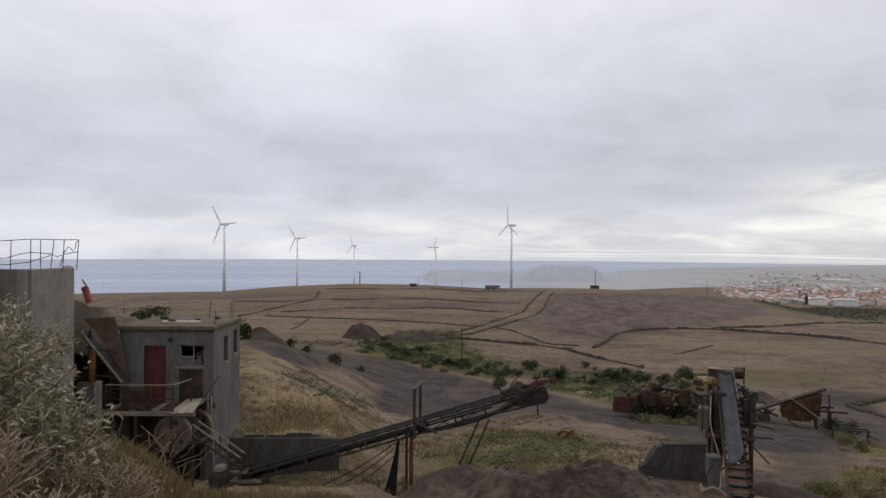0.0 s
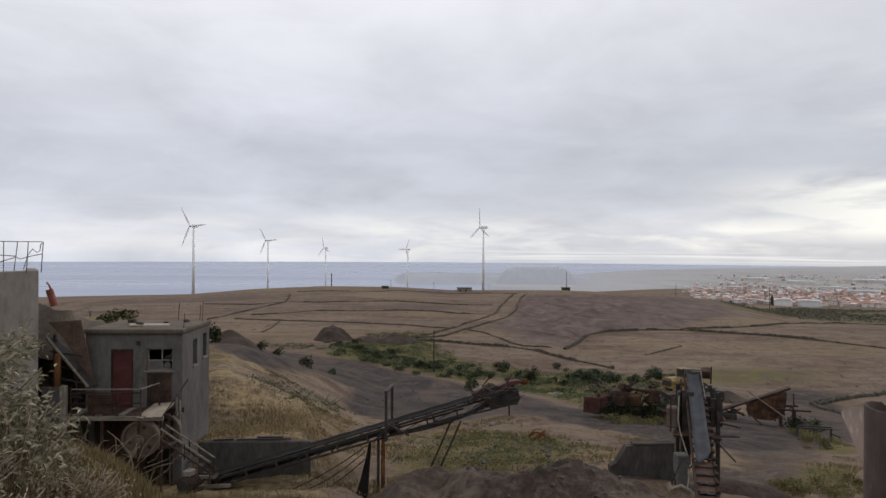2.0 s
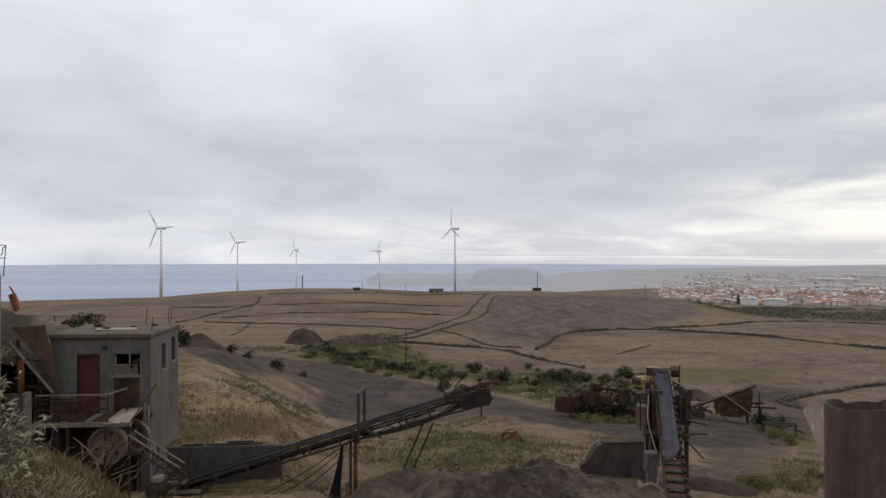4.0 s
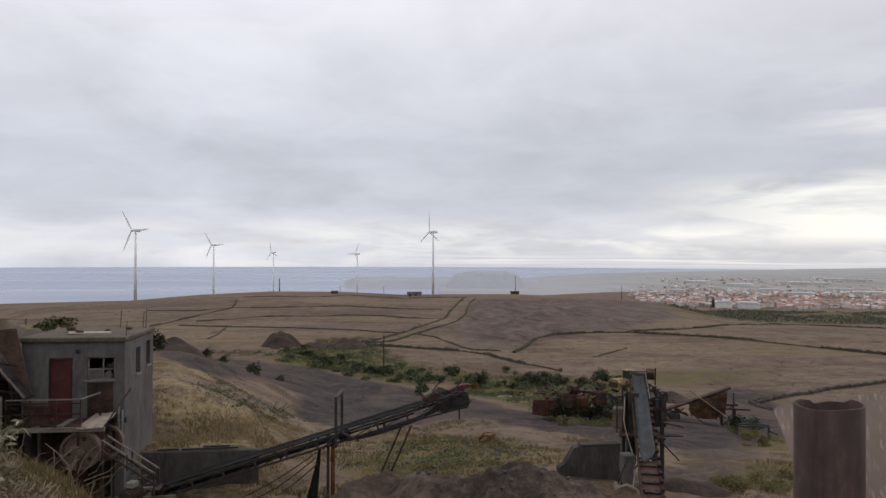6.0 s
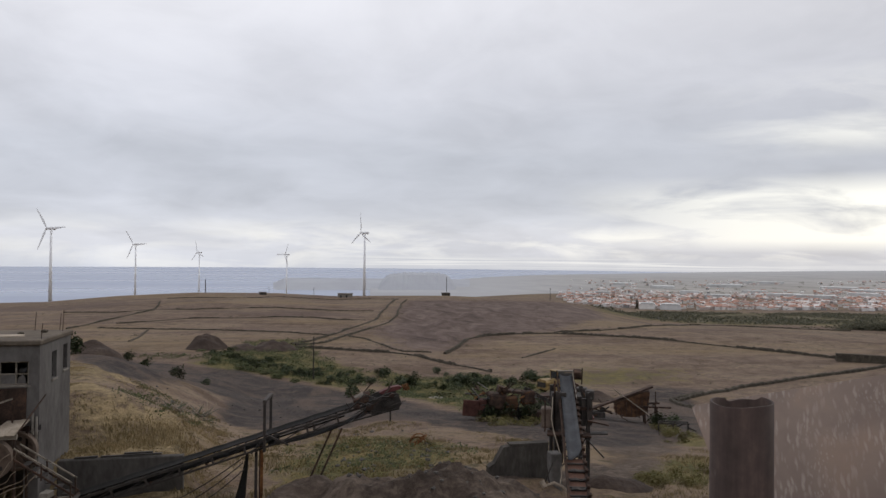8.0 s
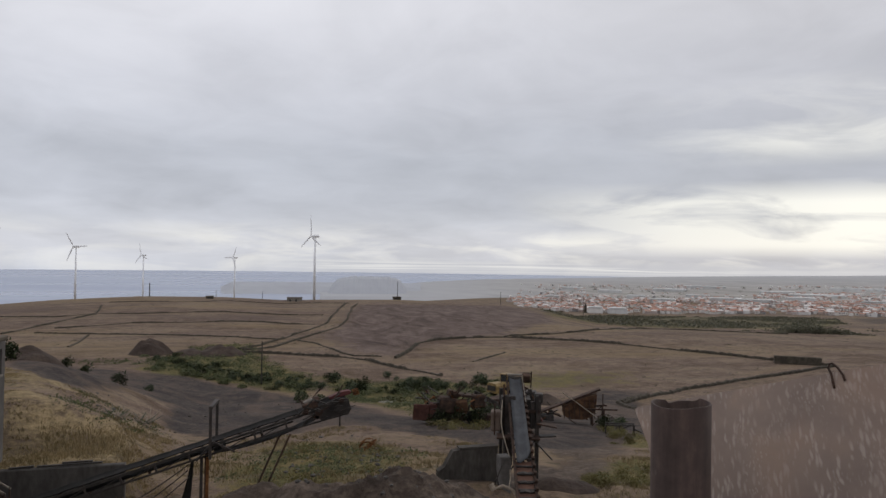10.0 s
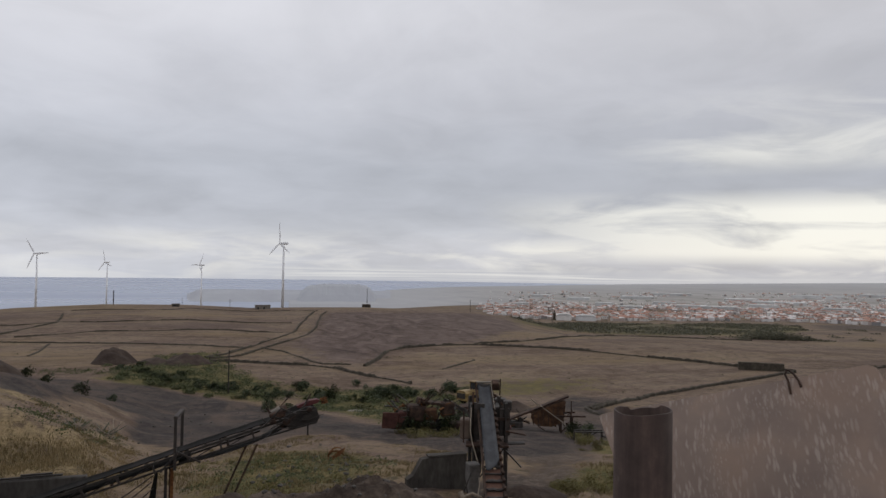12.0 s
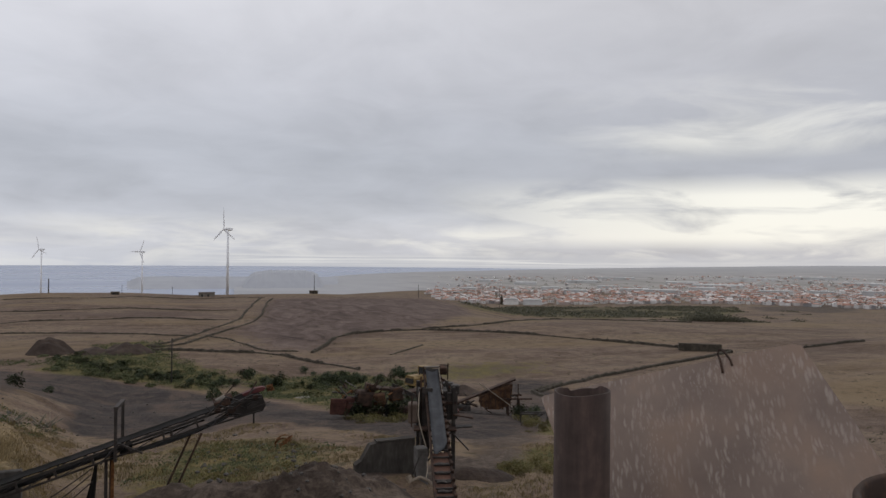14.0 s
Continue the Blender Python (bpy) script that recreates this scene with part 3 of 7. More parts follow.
def crusher_house():
    h = thing("crusher_house", pose(-9.4, 24.2, 76.4), "derelict small grey concrete crusher house with a flat roof", "building")
    f, t = 24.2, 0.22
    left, right, back, top, foot = -11.0, -7.8, 27.3, 82.12, 76.3
    bm = bmesh.new()

    def slab(lo, hi):
        lo, hi = Vector(lo), Vector(hi)
        block(bm, hi - lo, (lo + hi) / 2)
    # front, round the door and the window
    door_l, door_r, door_t, floor = -10.17, -9.43, 81.6, 79.62
    win_l, win_r, win_b, win_t = -8.98, -8.11, 80.88, 81.62
    slab((left, f, floor), (door_l, f + t, top))
    slab((door_l, f, door_t), (door_r, f + t, top))
    slab((door_r, f, floor), (win_l, f + t, top))
    slab((win_l, f, win_t), (win_r, f + t, top))
    slab((win_l, f, floor), (win_r, f + t, win_b))
    slab((win_r, f, floor), (right, f + t, top))
    bmesh.ops.remove_doubles(bm, verts=bm.verts, dist=0.0005)
    part("front_wall", shifted(bm, h), STAINED, h)
    bm = bmesh.new()
    slits = [(25.35, 25.83, 80.87, 81.77), (26.5, 26.96, 81.0, 81.86)]
    y = f + t
    for a, b, lo, hi in slits:
        slab((right - t, y, foot), (right, a, top))
        slab((right - t, a, foot), (right, b, lo))
        slab((right - t, a, hi), (right, b, top))
        y = b
    slab((right - t, y, foot), (right, back, top))
    bmesh.ops.remove_doubles(bm, verts=bm.verts, dist=0.0005)
    part("side_wall", shifted(bm, h), STAINED, h)
    box_part("side_wall", h, STAINED, (left, f + t, foot), (left + t, back, top))
    box_part("back_wall", h, STAINED, (left + t, back - t, foot), (right - t, back, top))
    box_part("pier", h, STAINED, (right - 0.42, f, foot), (right, f + t, floor - 0.2))
    box_part("floor_slab", h, CONCRETE, (left + t, f + 0.02, floor - 0.2), (right - t, back - t, floor))
    box_part("roof_slab", h, ROOF_CRUST, (left - 0.06, f - 0.12, top + 0.003), (right + 0.06, back + 0.1, top + 0.16), bevel=0.03)
    box_part("red_door", h, RED_PAINT, (door_l + 0.05, f + 0.07, floor), (door_r - 0.05, f + 0.12, door_t - 0.05), "faded dark red wooden door, closed")
    bar_part("door_frame", h, RUST, ((door_l + 0.025, f + 0.06, floor), (door_l + 0.025, f + 0.06, door_t), 0.05, 0.12), ((door_r - 0.025, f + 0.06, floor), (door_r - 0.025, f + 0.06, door_t), 0.05, 0.12),
             ((door_l + 0.05, f + 0.06, door_t - 0.025), (door_r - 0.05, f + 0.06, door_t - 0.025), 0.12, 0.05))
    box_part("window_sill", h, CONCRETE_PALE, (win_l - 0.08, f - 0.05, win_b - 0.05), (win_r + 0.06, f - 0.004, win_b + 0.0), "pale chipped window sill")
    mid = (win_l + win_r) / 2 + 0.05
    bar_part("window_frame", h, WOOD, ((win_l + 0.025, f + 0.08, win_b), (win_l + 0.025, f + 0.08, win_t), 0.05, 0.05), ((win_r - 0.025, f + 0.08, win_b), (win_r - 0.025, f + 0.08, win_t), 0.05, 0.05),
             ((mid, f + 0.08, win_b), (mid, f + 0.08, win_t), 0.04, 0.04), ((win_l, f + 0.08, win_t - 0.02), (win_r, f + 0.08, win_t - 0.02), 0.05, 0.04),
             ((win_l, f + 0.08, win_b + 0.34), (win_r, f + 0.08, win_b + 0.34), 0.04, 0.035), ((win_l, f + 0.08, win_b + 0.02), (win_r, f + 0.08, win_b + 0.02), 0.05, 0.04))
    bm = bmesh.new()
    prism(bm, [(win_l + 0.05, win_b + 0.04), (mid - 0.02, win_b + 0.04), (mid - 0.02, win_b + 0.32), (win_l + 0.05, win_b + 0.32)], 0.008, Matrix.Translation((0, f + 0.08, 0)))
    part("pane", shifted(bm, h), STAINED, h, "dusty intact window pane")
    bm = bmesh.new()
    prism(bm, [(mid + 0.02, win_b + 0.04), (win_r - 0.12, win_b + 0.04), (win_r - 0.10, win_b + 0.2), (win_r - 0.2, win_b + 0.32), (mid + 0.02, win_b + 0.18)], 0.008, Matrix.Translation((0, f + 0.08, 0)))
    part("pane", shifted(bm, h), STAINED, h, "broken window pane with jagged edge")
    bm = bmesh.new()
    prism(bm, [(mid + 0.05, win_b + 0.42), (mid + 0.2, win_b + 0.56), (mid + 0.16, win_b + 0.46), (mid + 0.34, win_b + 0.58), (mid + 0.3, win_b + 0.42), (mid + 0.2, win_b + 0.38)], 0.008, Matrix.Translation((0, f + 0.08, 0)))
    part("pane", shifted(bm, h), GLASSY, h, "dark shard of broken glass")
    box_part("vent_box", h, DARK_STEEL, (-9.32, f - 0.06, 81.74), (-9.2, f - 0.003, 81.88))
    box_part("board", h, RUST, (win_l + 0.02, f - 0.03, floor + 0.05), (win_r - 0.05, f - 0.004, win_b - 0.09), "brown stained panel under the window")
    bar_part("drain_pipe", h, CONCRETE_PALE, ((-7.95, f - 0.06, 78.2), (-7.95, f - 0.06, 80.0), 0.06, 0.06))
    bar_part("drain_pipe", h, CONCRETE_PALE, ((-7.84, f - 0.07, 78.0), (-7.84, f - 0.07, 79.9), 0.05, 0.05))
    for (a, b, lo, hi) in slits:
        box_part("slit_sill", h, CONCRETE_PALE, (right + 0.003, a - 0.04, lo - 0.07), (right + 0.04, b + 0.04, lo - 0.01))
        box_part("shutter", h, GLASSY, (right - 0.16, a, lo), (right - 0.13, b, hi))
    # rubble and a bent plate on the roof
    for x, y, s in ((-9.6, 25.2, 0.12), (-8.9, 25.8, 0.09), (-10.3, 26.3, 0.14), (-9.9, 25.7, 0.08), (-8.4, 26.5, 0.1)):
        bm = bmesh.new()
        bmesh.ops.create_icosphere(bm, subdivisions=1, radius=s, matrix=pose(x, y, top + 0.16 + s * 0.45) @ Matrix.Diagonal((1.3, 1, 0.7, 1)))
        part("rubble", shifted(bm, h), STONE, h)
    bm = bmesh.new()
    block(bm, (1.3, 0.5, 0.02), (-9.3, 25.3, top + 0.19), Euler((0.05, 0.03, 0.3)).to_matrix().to_4x4())
    part("roof_sheet", shifted(bm, h), BOARD, h, "pale loose sheet lying on the roof")
    for x, y, tall in ((-7.95, 26.9, 0.9), (-8.1, 27.1, 0.75), (-7.9, 24.6, 0.65), (-8.9, 27.1, 0.8)):
        bm = bmesh.new()
        rod(bm, (x, y, top + 0.1), (x + 0.04, y, top + tall), 0.012, n=5)
        part("starter_bar", shifted(bm, h), RUST, h)


crusher_house()


def platform():
    p = thing("walkway_platform", pose(-9.4, 23.5, 79.5), "rusty steel walkway with railings and pale loose boards", "platform")
    z, y0, y1 = 79.56, 23.0, 24.1
    bar_part("edge_beam", p, WOOD, ((-10.95, y0, z), (-8.0, y0, z), 0.08, 0.14), label="pale weathered edge beam")
    bar_part("edge_beam", p, RUST, ((-10.95, y1 - 0.03, z), (-8.0, y1 - 0.03, z), 0.08, 0.14))
    for i in range(9):
        x = -10.9 + i * 0.24
        box_part("deck_board", p, RUST if i % 3 else WOOD, (x, y0 + 0.05, z + 0.072), (x + 0.22, y1 - 0.02, z + 0.105))
    for i, (x, tilt) in enumerate(((-8.68, 0.02), (-8.44, -0.015), (-8.2, 0.01))):
        bm = bmesh.new()
        block(bm, (0.23, 1.25, 0.03), (x + 0.05, 23.5, z + 0.13 + 0.015 * i), Euler((0.16, tilt, -0.12 + 0.05 * i)).to_matrix().to_4x4())
        part("loose_board", shifted(bm, p), BOARD, p, "bleached loose board")
    # railing
    top, ends = z + 0.93, (-10.9, -8.72)
    for x in (-10.9, -10.2, -9.45, -8.72):
        bar_part("post", p, RUST, ((x, y0, z), (x, y0, top), 0.04, 0.04))
    for dz, m in ((0.0, WOOD), (-0.12, RUST), (-0.45, RUST)):
        bar_part("rail", p, m, ((ends[0], y0 - 0.015, top + dz), (ends[1], y0 - 0.015, top + dz), 0.03, 0.04))
    bar_part("rail", p, WOOD, ((-8.72, y0, top), (-8.45, 23.9, top + 0.03), 0.03, 0.04))
    bar_part("post", p, RUST, ((-8.45, 23.9, z), (-8.45, 23.9, top), 0.04, 0.04))
    box_part("kick_plate", p, RUST, (-10.4, y0 + 0.02, z + 0.12), (-9.6, y0 + 0.04, z + 0.75), "rust-stained steel sheet behind the rails")
    bar_part("brace", p, RUST, ((-8.0, y0, z + 0.1), (-7.55, 24.0, z + 1.05), 0.03, 0.03))
    for x, y in ((-9.93, 23.0), (-8.79, 23.0), (-8.06, 23.0), (-10.8, 23.0), (-8.06, 24.0)):
        bar_part("leg", p, RUST, ((x, y, height(x, y) - 0.2), (x, y, z - 0.07), 0.09 if x > -9.95 and x < -9.9 else 0.06, 0.06))


platform()


def flywheel(m, label, r=0.6):
    """A jaw crusher's flywheel: rim, disc with dark spots for holes, hub."""
    w = thing("flywheel", m, label, "flywheel")
    bm = bmesh.new()
    n = 40
    # solid disc, built from rings of quads round the hub
    outer = [(r * math.cos(2 * math.pi * i / n), r * math.sin(2 * math.pi * i / n)) for i in range(n)]
    for rr0, rr1, y0, y1 in ((r * 0.86, r, -0.12, 0.12), (r * 0.0, r * 0.87, -0.03, 0.03)):
        ring = []
        for i in range(n):
            c, s = outer[i][0] / r, outer[i][1] / r
            ring.append([bm.verts.new((c * a, y, s * a)) for a, y in ((max(rr0, 0.01), y0), (rr1, y0), (rr1, y1), (max(rr0, 0.01), y1))])
        for i in range(n):
            p, q = ring[i], ring[(i + 1) % n]
            for k in range(4):
                bm.faces.new((p[k], q[k], q[(k + 1) % 4], p[(k + 1) % 4]))
    part("rim", bm, WHEEL_STEEL, w)
    bm = bmesh.new()
    rod(bm, (0, -0.2, 0), (0, 0.2, 0), 0.17, n=20)
    rod(bm, (0, -0.3, 0), (0, 0.5, 0), 0.08, n=14)
    part("hub", bm, WHEEL_STEEL, w)
    # three dark discs on the face imitate the shade of round holes
    for a in (75, 195, 315):
        bm = bmesh.new()
        c, s = math.cos(radians(a)) * r * 0.62, math.sin(radians(a)) * r * 0.62
        rod(bm, (c, -0.036, s), (c, 0.036, s), 0.07, n=14)
        part("hole_shade_disc", bm, DARK_STEEL, w)
    return w


WHEEL_STEEL = mottled("grey_brown_cast_iron", (0.075, 0.052, 0.040), (0.125, 0.092, 0.072), (0.175, 0.135, 0.107), 1.5, 0.8, 0.1, 0.4, 0.01)
flywheel(pose(-8.75, 23.15, 78.87), "large grey-brown cast iron crusher flywheel below the walkway")
flywheel(pose(-8.35, 24.0, 78.9), "rusty second flywheel on the crusher shaft behind")


def crusher():
    c = thing("jaw_crusher", pose(-9.6, 24.6, 76.6), "rusty jaw crusher body in the dark below the house", "machine")
    box_part("frame_casting", c, RUST, (-10.6, 24.55, 76.6), (-9.1, 25.6, 79.2), bevel=0.06)
    box_part("jaw_housing", c, DARK_STEEL, (-9.1, 24.7, 77.6), (-8.3, 25.4, 79.3), bevel=0.05)
    bm = bmesh.new()
    rod(bm, (-8.75, 23.1, 78.87), (-8.75, 24.8, 78.87), 0.07, n=12)
    part("shaft", shifted(bm, c), DARK_STEEL, c)
    for x in (-11.15, -10.35, -9.5):
        bar_part("beam", c, RUST, ((x, 24.5, 76.6), (x + 0.2, 24.5, 79.3), 0.1, 0.1))


crusher()


def stair():
    s = thing("steep_stair", pose(-7.2, 22.9, 77.5), "steep steel stair with pale handrails beside the crusher", "stair")
    for y in (22.75, 23.25):
        bar_part("handrail", s, WOOD, ((-8.0, y, 79.28), (-6.42, y, 78.2), 0.04, 0.04))
        bar_part("stringer", s, RUST, ((-8.0, y, 78.95), (-6.35, y, 77.8), 0.03, 0.06))
        bar_part("post", s, RUST, ((-6.45, y, 77.5), (-6.45, y, 78.25), 0.04, 0.04))
        bar_part("post", s, RUST, ((-7.25, y, 78.3), (-7.25, y, 78.8), 0.04, 0.04))
    for i in range(7):
        x = -7.8 + i * 0.22
        box_part("step", s, DARK_STEEL, (x, 22.77, 78.74 - i * 0.18), (x + 0.18, 23.23, 78.77 - i * 0.18))


stair()


def motor(m):
    o = thing("electric_motor", m, "old grey electric motor with a terminal box on a steel base", "motor")
    bm = bmesh.new()
    rod(bm, (-0.3, 0, 0.3), (0.28, 0, 0.3), 0.24, n=18)
    part("casing", bm, RUST, o)
    for i in range(10):
        a = math.pi * (i + 0.5) / 10
        bm = bmesh.new()
        beam(bm, (-0.25, math.cos(a) * 0.25, 0.3 + math.sin(a) * 0.25), (0.2, math.cos(a) * 0.25, 0.3 + math.sin(a) * 0.25), 0.03, 0.03)
        part("cooling_rib", bm, RUST, o)
    bm = bmesh.new()
    block(bm, (0.34, 0.26, 0.18), (0.0, 0, 0.63), None, 0.02)
    part("terminal_box", bm, CONCRETE_PALE, o, "pale terminal box")
    bm = bmesh.new()
    rod(bm, (-0.36, 0, 0.3), (-0.3, 0, 0.3), 0.2, n=16)
    part("fan_cover", bm, DARK_STEEL, o)
    bm = bmesh.new()
    rod(bm, (0.28, 0, 0.3), (0.5, 0, 0.3), 0.05, n=10)
    part("shaft", bm, DARK_STEEL, o)
    bm = bmesh.new()
    block(bm, (0.8, 0.5, 0.08), (0, 0, 0.04))
    part("base_plate", bm, RUST, o)


motor(pose(-7.05, 22.6, height(-7.05, 22.6) + 0.02, 0, 0, 75))


CHUTE = mottled("brown_chute_plate", (0.065, 0.043, 0.034), (0.115, 0.078, 0.062), (0.165, 0.118, 0.094), 1.4, 0.85, 0.0, 0.4, 0.01)


def hopper():
    """Feed hopper and chute beside the house."""
    h = thing("feed_chute", pose(-11.6, 23.4, 78), "rusty sheet steel feed chute on a steel frame", "chute")
    bm = bmesh.new()
    prism(bm, [(-12.0, 82.55), (-10.95, 82.62), (-10.5, 80.55), (-10.62, 80.5), (-11.05, 81.3), (-11.45, 81.95)], 0.05, Matrix.Translation((0, 23.75, 0)))
    part("side_plate", shifted(bm, h), CHUTE, h, "brown rusted side plate")
    bar_part("edge_flange", h, WOOD, ((-11.75, 23.1, 82.15), (-10.42, 23.1, 80.55), 0.04, 0.06), label="pale worn flange")
    bm = bmesh.new()
    a, b = Vector((-11.75, 23.1, 82.1)), Vector((-10.42, 23.1, 80.5))
    vs = [bm.verts.new(v) for v in (a, b, b + Vector((0, 0.7, 0)), a + Vector((0, 0.7, 0)))]
    lo = [bm.verts.new(v.co + Vector((0, 0, -0.04))) for v in vs]
    bm.faces.new(vs), bm.faces.new(lo[::-1])
    for i in range(4):
        bm.faces.new((vs[i], lo[i], lo[(i + 1) % 4], vs[(i + 1) % 4]))
    part("bottom_plate", shifted(bm, h), DARK_STEEL, h)
    bar_part("post", h, RUST_ORANGE, ((-11.35, 23.05, 79.0), (-11.35, 23.05, 81.6), 0.14, 0.12), label="orange rusted column")
    for z in (81.55, 81.1, 80.7, 80.2):
        bar_part("cross_bar", h, DARK_STEEL, ((-11.7, 23.3, z + 0.1), (-10.7, 23.3, z - 0.05), 0.05, 0.05))
    for x in (-11.62, -10.9):
        bar_part("stud", h, DARK_STEEL, ((x, 23.4, 79.0), (x, 23.4, 82.2 if x < -11.5 else 81.0), 0.07, 0.07))


hopper()


def side_pier():
    p = thing("concrete_pier", pose(-11.1, 22.9, 77), "pale square concrete post with a low wall", "post")
    box_part("post", p, CONCRETE_PALE, (-11.18, 22.8, 77.2), (-11.0, 23.0, 80.62), bevel=0.015)
    box_part("infill_wall", p, STAINED, (-11.8, 22.95, 77.2), (-11.18, 23.1, 80.55))


side_pier()


def tank_block():
    t = thing("concrete_bunker", pose(-12.6, 22, 76.2), "weathered grey concrete feed bunker with worn edges", "bunker")
    near, right, far, left = Vector((-11.88, 20.16, 0)), Vector((-11.5, 22.18, 0)), Vector((-12.75, 24.35, 0)), Vector((-15.1, 21.0, 0))
    low, top = Vector((0, 0, 76.2)), Vector((0, 0, 84.3))

    def wall(a, b, inner, mat, label=""):
        bm = bmesh.new()
        d = (b - a).normalized()
        n = Vector((-d.y, d.x, 0))
        if n.dot(inner - a) < 0:
            n = -n
        n *= 0.28
        foot = [a, b, b + n, a + n]
        v = [bm.verts.new(p + low) for p in foot]
        w = [bm.verts.new(p + top) for p in foot]
        bm.faces.new(v[::-1]), bm.faces.new(w)
        for i in range(4):
            bm.faces.new((v[i], v[(i + 1) % 4], w[(i + 1) % 4], w[i]))
        bmesh.ops.bevel(bm, geom=list(bm.edges), offset=0.025, segments=1, affect="EDGES")
        part("wall_panel", shifted(bm, t), mat, t, label)
    mid = (near + right + far + left) / 4
    wall(near, right, mid, BUNKER)
    # the left wall faces away from the light; its colour carries that shade
    wall(near + (left - near) * 0.002, left, mid, BUNKER_SHADED, "bunker wall turned from the light, shade painted into its colour")
    wall(right + (far - right) * 0.14, far, mid, BUNKER)
    bm = bmesh.new()
    v = [bm.verts.new(p.lerp(mid, 0.2) + Vector((0, 0, z))) for z in (83.6, 83.75) for p in (near, right, far, left)]
    bm.faces.new(v[:4][::-1]), bm.faces.new(v[4:])
    for i in range(4):
        bm.faces.new((v[i], v[(i + 1) % 4], v[4 + (i + 1) % 4], v[4 + i]))
    part("fill", shifted(bm, t), ROOF_CRUST, t, "dark gravel fill")
    k = 0.885
    at = lambda x, z: Vector((x * k, 21.64, 85 - (85 - z) * k))
    r = thing("bent_railing", pose(-12.4, 21.64, 84.3), "thin bent rusty railing on the bunker top", "railing")
    for x, lean in ((-15.6, 0.0), (-14.9, 0.02), (-14.2, 0.0), (-13.86, 0.0), (-13.52, 0.12), (-13.1, 0.05), (-12.62, 0.07)):
        bm = bmesh.new()
        rod(bm, at(x, 84.15), at(x + lean, 85.18), 0.013, n=5)
        part("upright", shifted(bm, r), RUST, r)
    for pts in ([(-16.4, 85.1), (-15.0, 85.15), (-14.2, 85.2), (-13.2, 85.19), (-12.55, 85.19)],
                [(-16.4, 84.45), (-15.0, 84.55), (-14.6, 84.68), (-14.2, 84.75), (-13.5, 84.7), (-13.3, 84.6), (-12.9, 84.72), (-12.57, 84.78)],
                [(-13.2, 84.25), (-13.05, 84.75), (-12.9, 84.95), (-12.75, 84.82), (-12.66, 84.9), (-12.64, 85.1), (-12.55, 85.17)],
                [(-16.0, 84.3), (-15.0, 84.32), (-14.3, 84.4), (-13.5, 84.65)]):
        bm = bmesh.new()
        tube(bm, [at(*p) for p in pts], 0.012, 5)
        part("rail", shifted(bm, r), RUST, r)
    d = thing("orange_drum", pose(-12.3, 24.6, 83.0), "faded orange plastic drum lying on the bank", "drum")
    bm = bmesh.new()
    rod(bm, (-12.62, 25.0, 83.55), (-12.48, 25.1, 82.98), 0.12, 0.13, 14)
    part("shell", shifted(bm, d), ORANGE, d)
    bm = bmesh.new()
    tube(bm, [(-12.62, 24.85, 83.80), (-12.52, 24.82, 83.68), (-12.47, 24.85, 83.52)], 0.03)
    part("handle", shifted(bm, d), ORANGE, d)
    s = thing("earth_bank", pose(-12.0, 26, 78), "brown earth bank with rubble beside the bunker", "bank")
    bm = bmesh.new()
    rows = []
    for i in range(12):
        row = []
        for j in range(10):
            x, y = -14.0 + 2.9 * i / 11, 24.5 + 4.5 * j / 9
            e = min(i, 11 - i, j + 2) / 3
            z = 78.0 + (5.35 - 0.7 * i / 11) * min(1, e) + 0.25 * noise.noise((x * 1.5, y * 1.5, 2)) - 0.12 * j
            row.append(bm.verts.new((x, y, z)))
        rows.append(row)
    for p, q in zip(rows, rows[1:]):
        for j in range(9):
            bm.faces.new((p[j], q[j], q[j + 1], p[j + 1]))
    part("soil", shifted(bm, s), ROOF_CRUST, s, smooth=True)


BUNKER = mottled("bunker_concrete", (0.115, 0.100, 0.090), (0.185, 0.165, 0.148), (0.25, 0.226, 0.205), 0.55, 0.92, bump=0.5, depth=0.02, stretch=(1, 1, 0.5))
# darker copy of the bunker concrete, with the wall's shade in its tones
BUNKER_SHADED = mottled("bunker_concrete_shaded", (0.070, 0.062, 0.056), (0.112, 0.100, 0.090), (0.155, 0.140, 0.126), 0.55, 0.92, bump=0.5, depth=0.02)
ORANGE = mottled("faded_orange_plastic", (0.15, 0.045, 0.032), (0.23, 0.075, 0.052), (0.30, 0.13, 0.095), 2.0, 0.5, bump=0.0)
tank_block()


DAMP = mottled("damp_stained_concrete", (0.040, 0.036, 0.033), (0.068, 0.062, 0.057), (0.105, 0.096, 0.088), 0.9, 0.92, bump=0.5, depth=0.02, stretch=(1, 1, 0.4))


def retaining_wall():
    w = thing("retaining_wall", pose(-5.5, 25.1, 76), "low dark concrete retaining wall beside the conveyor", "wall")
    box_part("wall_panel", w, DAMP, (-7.5, 25.0, 75.8), (-3.6, 25.25, 78.26), bevel=0.03)
    for a, b in (((-6.2, 25.1, 78.31), (-4.3, 25.12, 78.33)), ((-5.5, 25.2, 78.36), (-4.6, 25.2, 78.37)), ((-7.0, 25.1, 78.30), (-6.3, 25.15, 78.31))):
        bar_part("loose_plank", w, DARK_STEEL, (a, b, 0.09, 0.05))


retaining_wall()


# ---- conveyors ----
def along(a, b):
    """A frame at a whose y axis runs to b, x level to the right, z square to both."""
    a, b = Vector(a), Vector(b)
    y = (b - a).normalized()
    x = y.cross(Vector((0, 0, 1))).normalized()
    return Matrix.Translation(a) @ Matrix((x, y, x.cross(y))).transposed().to_4x4(), (b - a).length


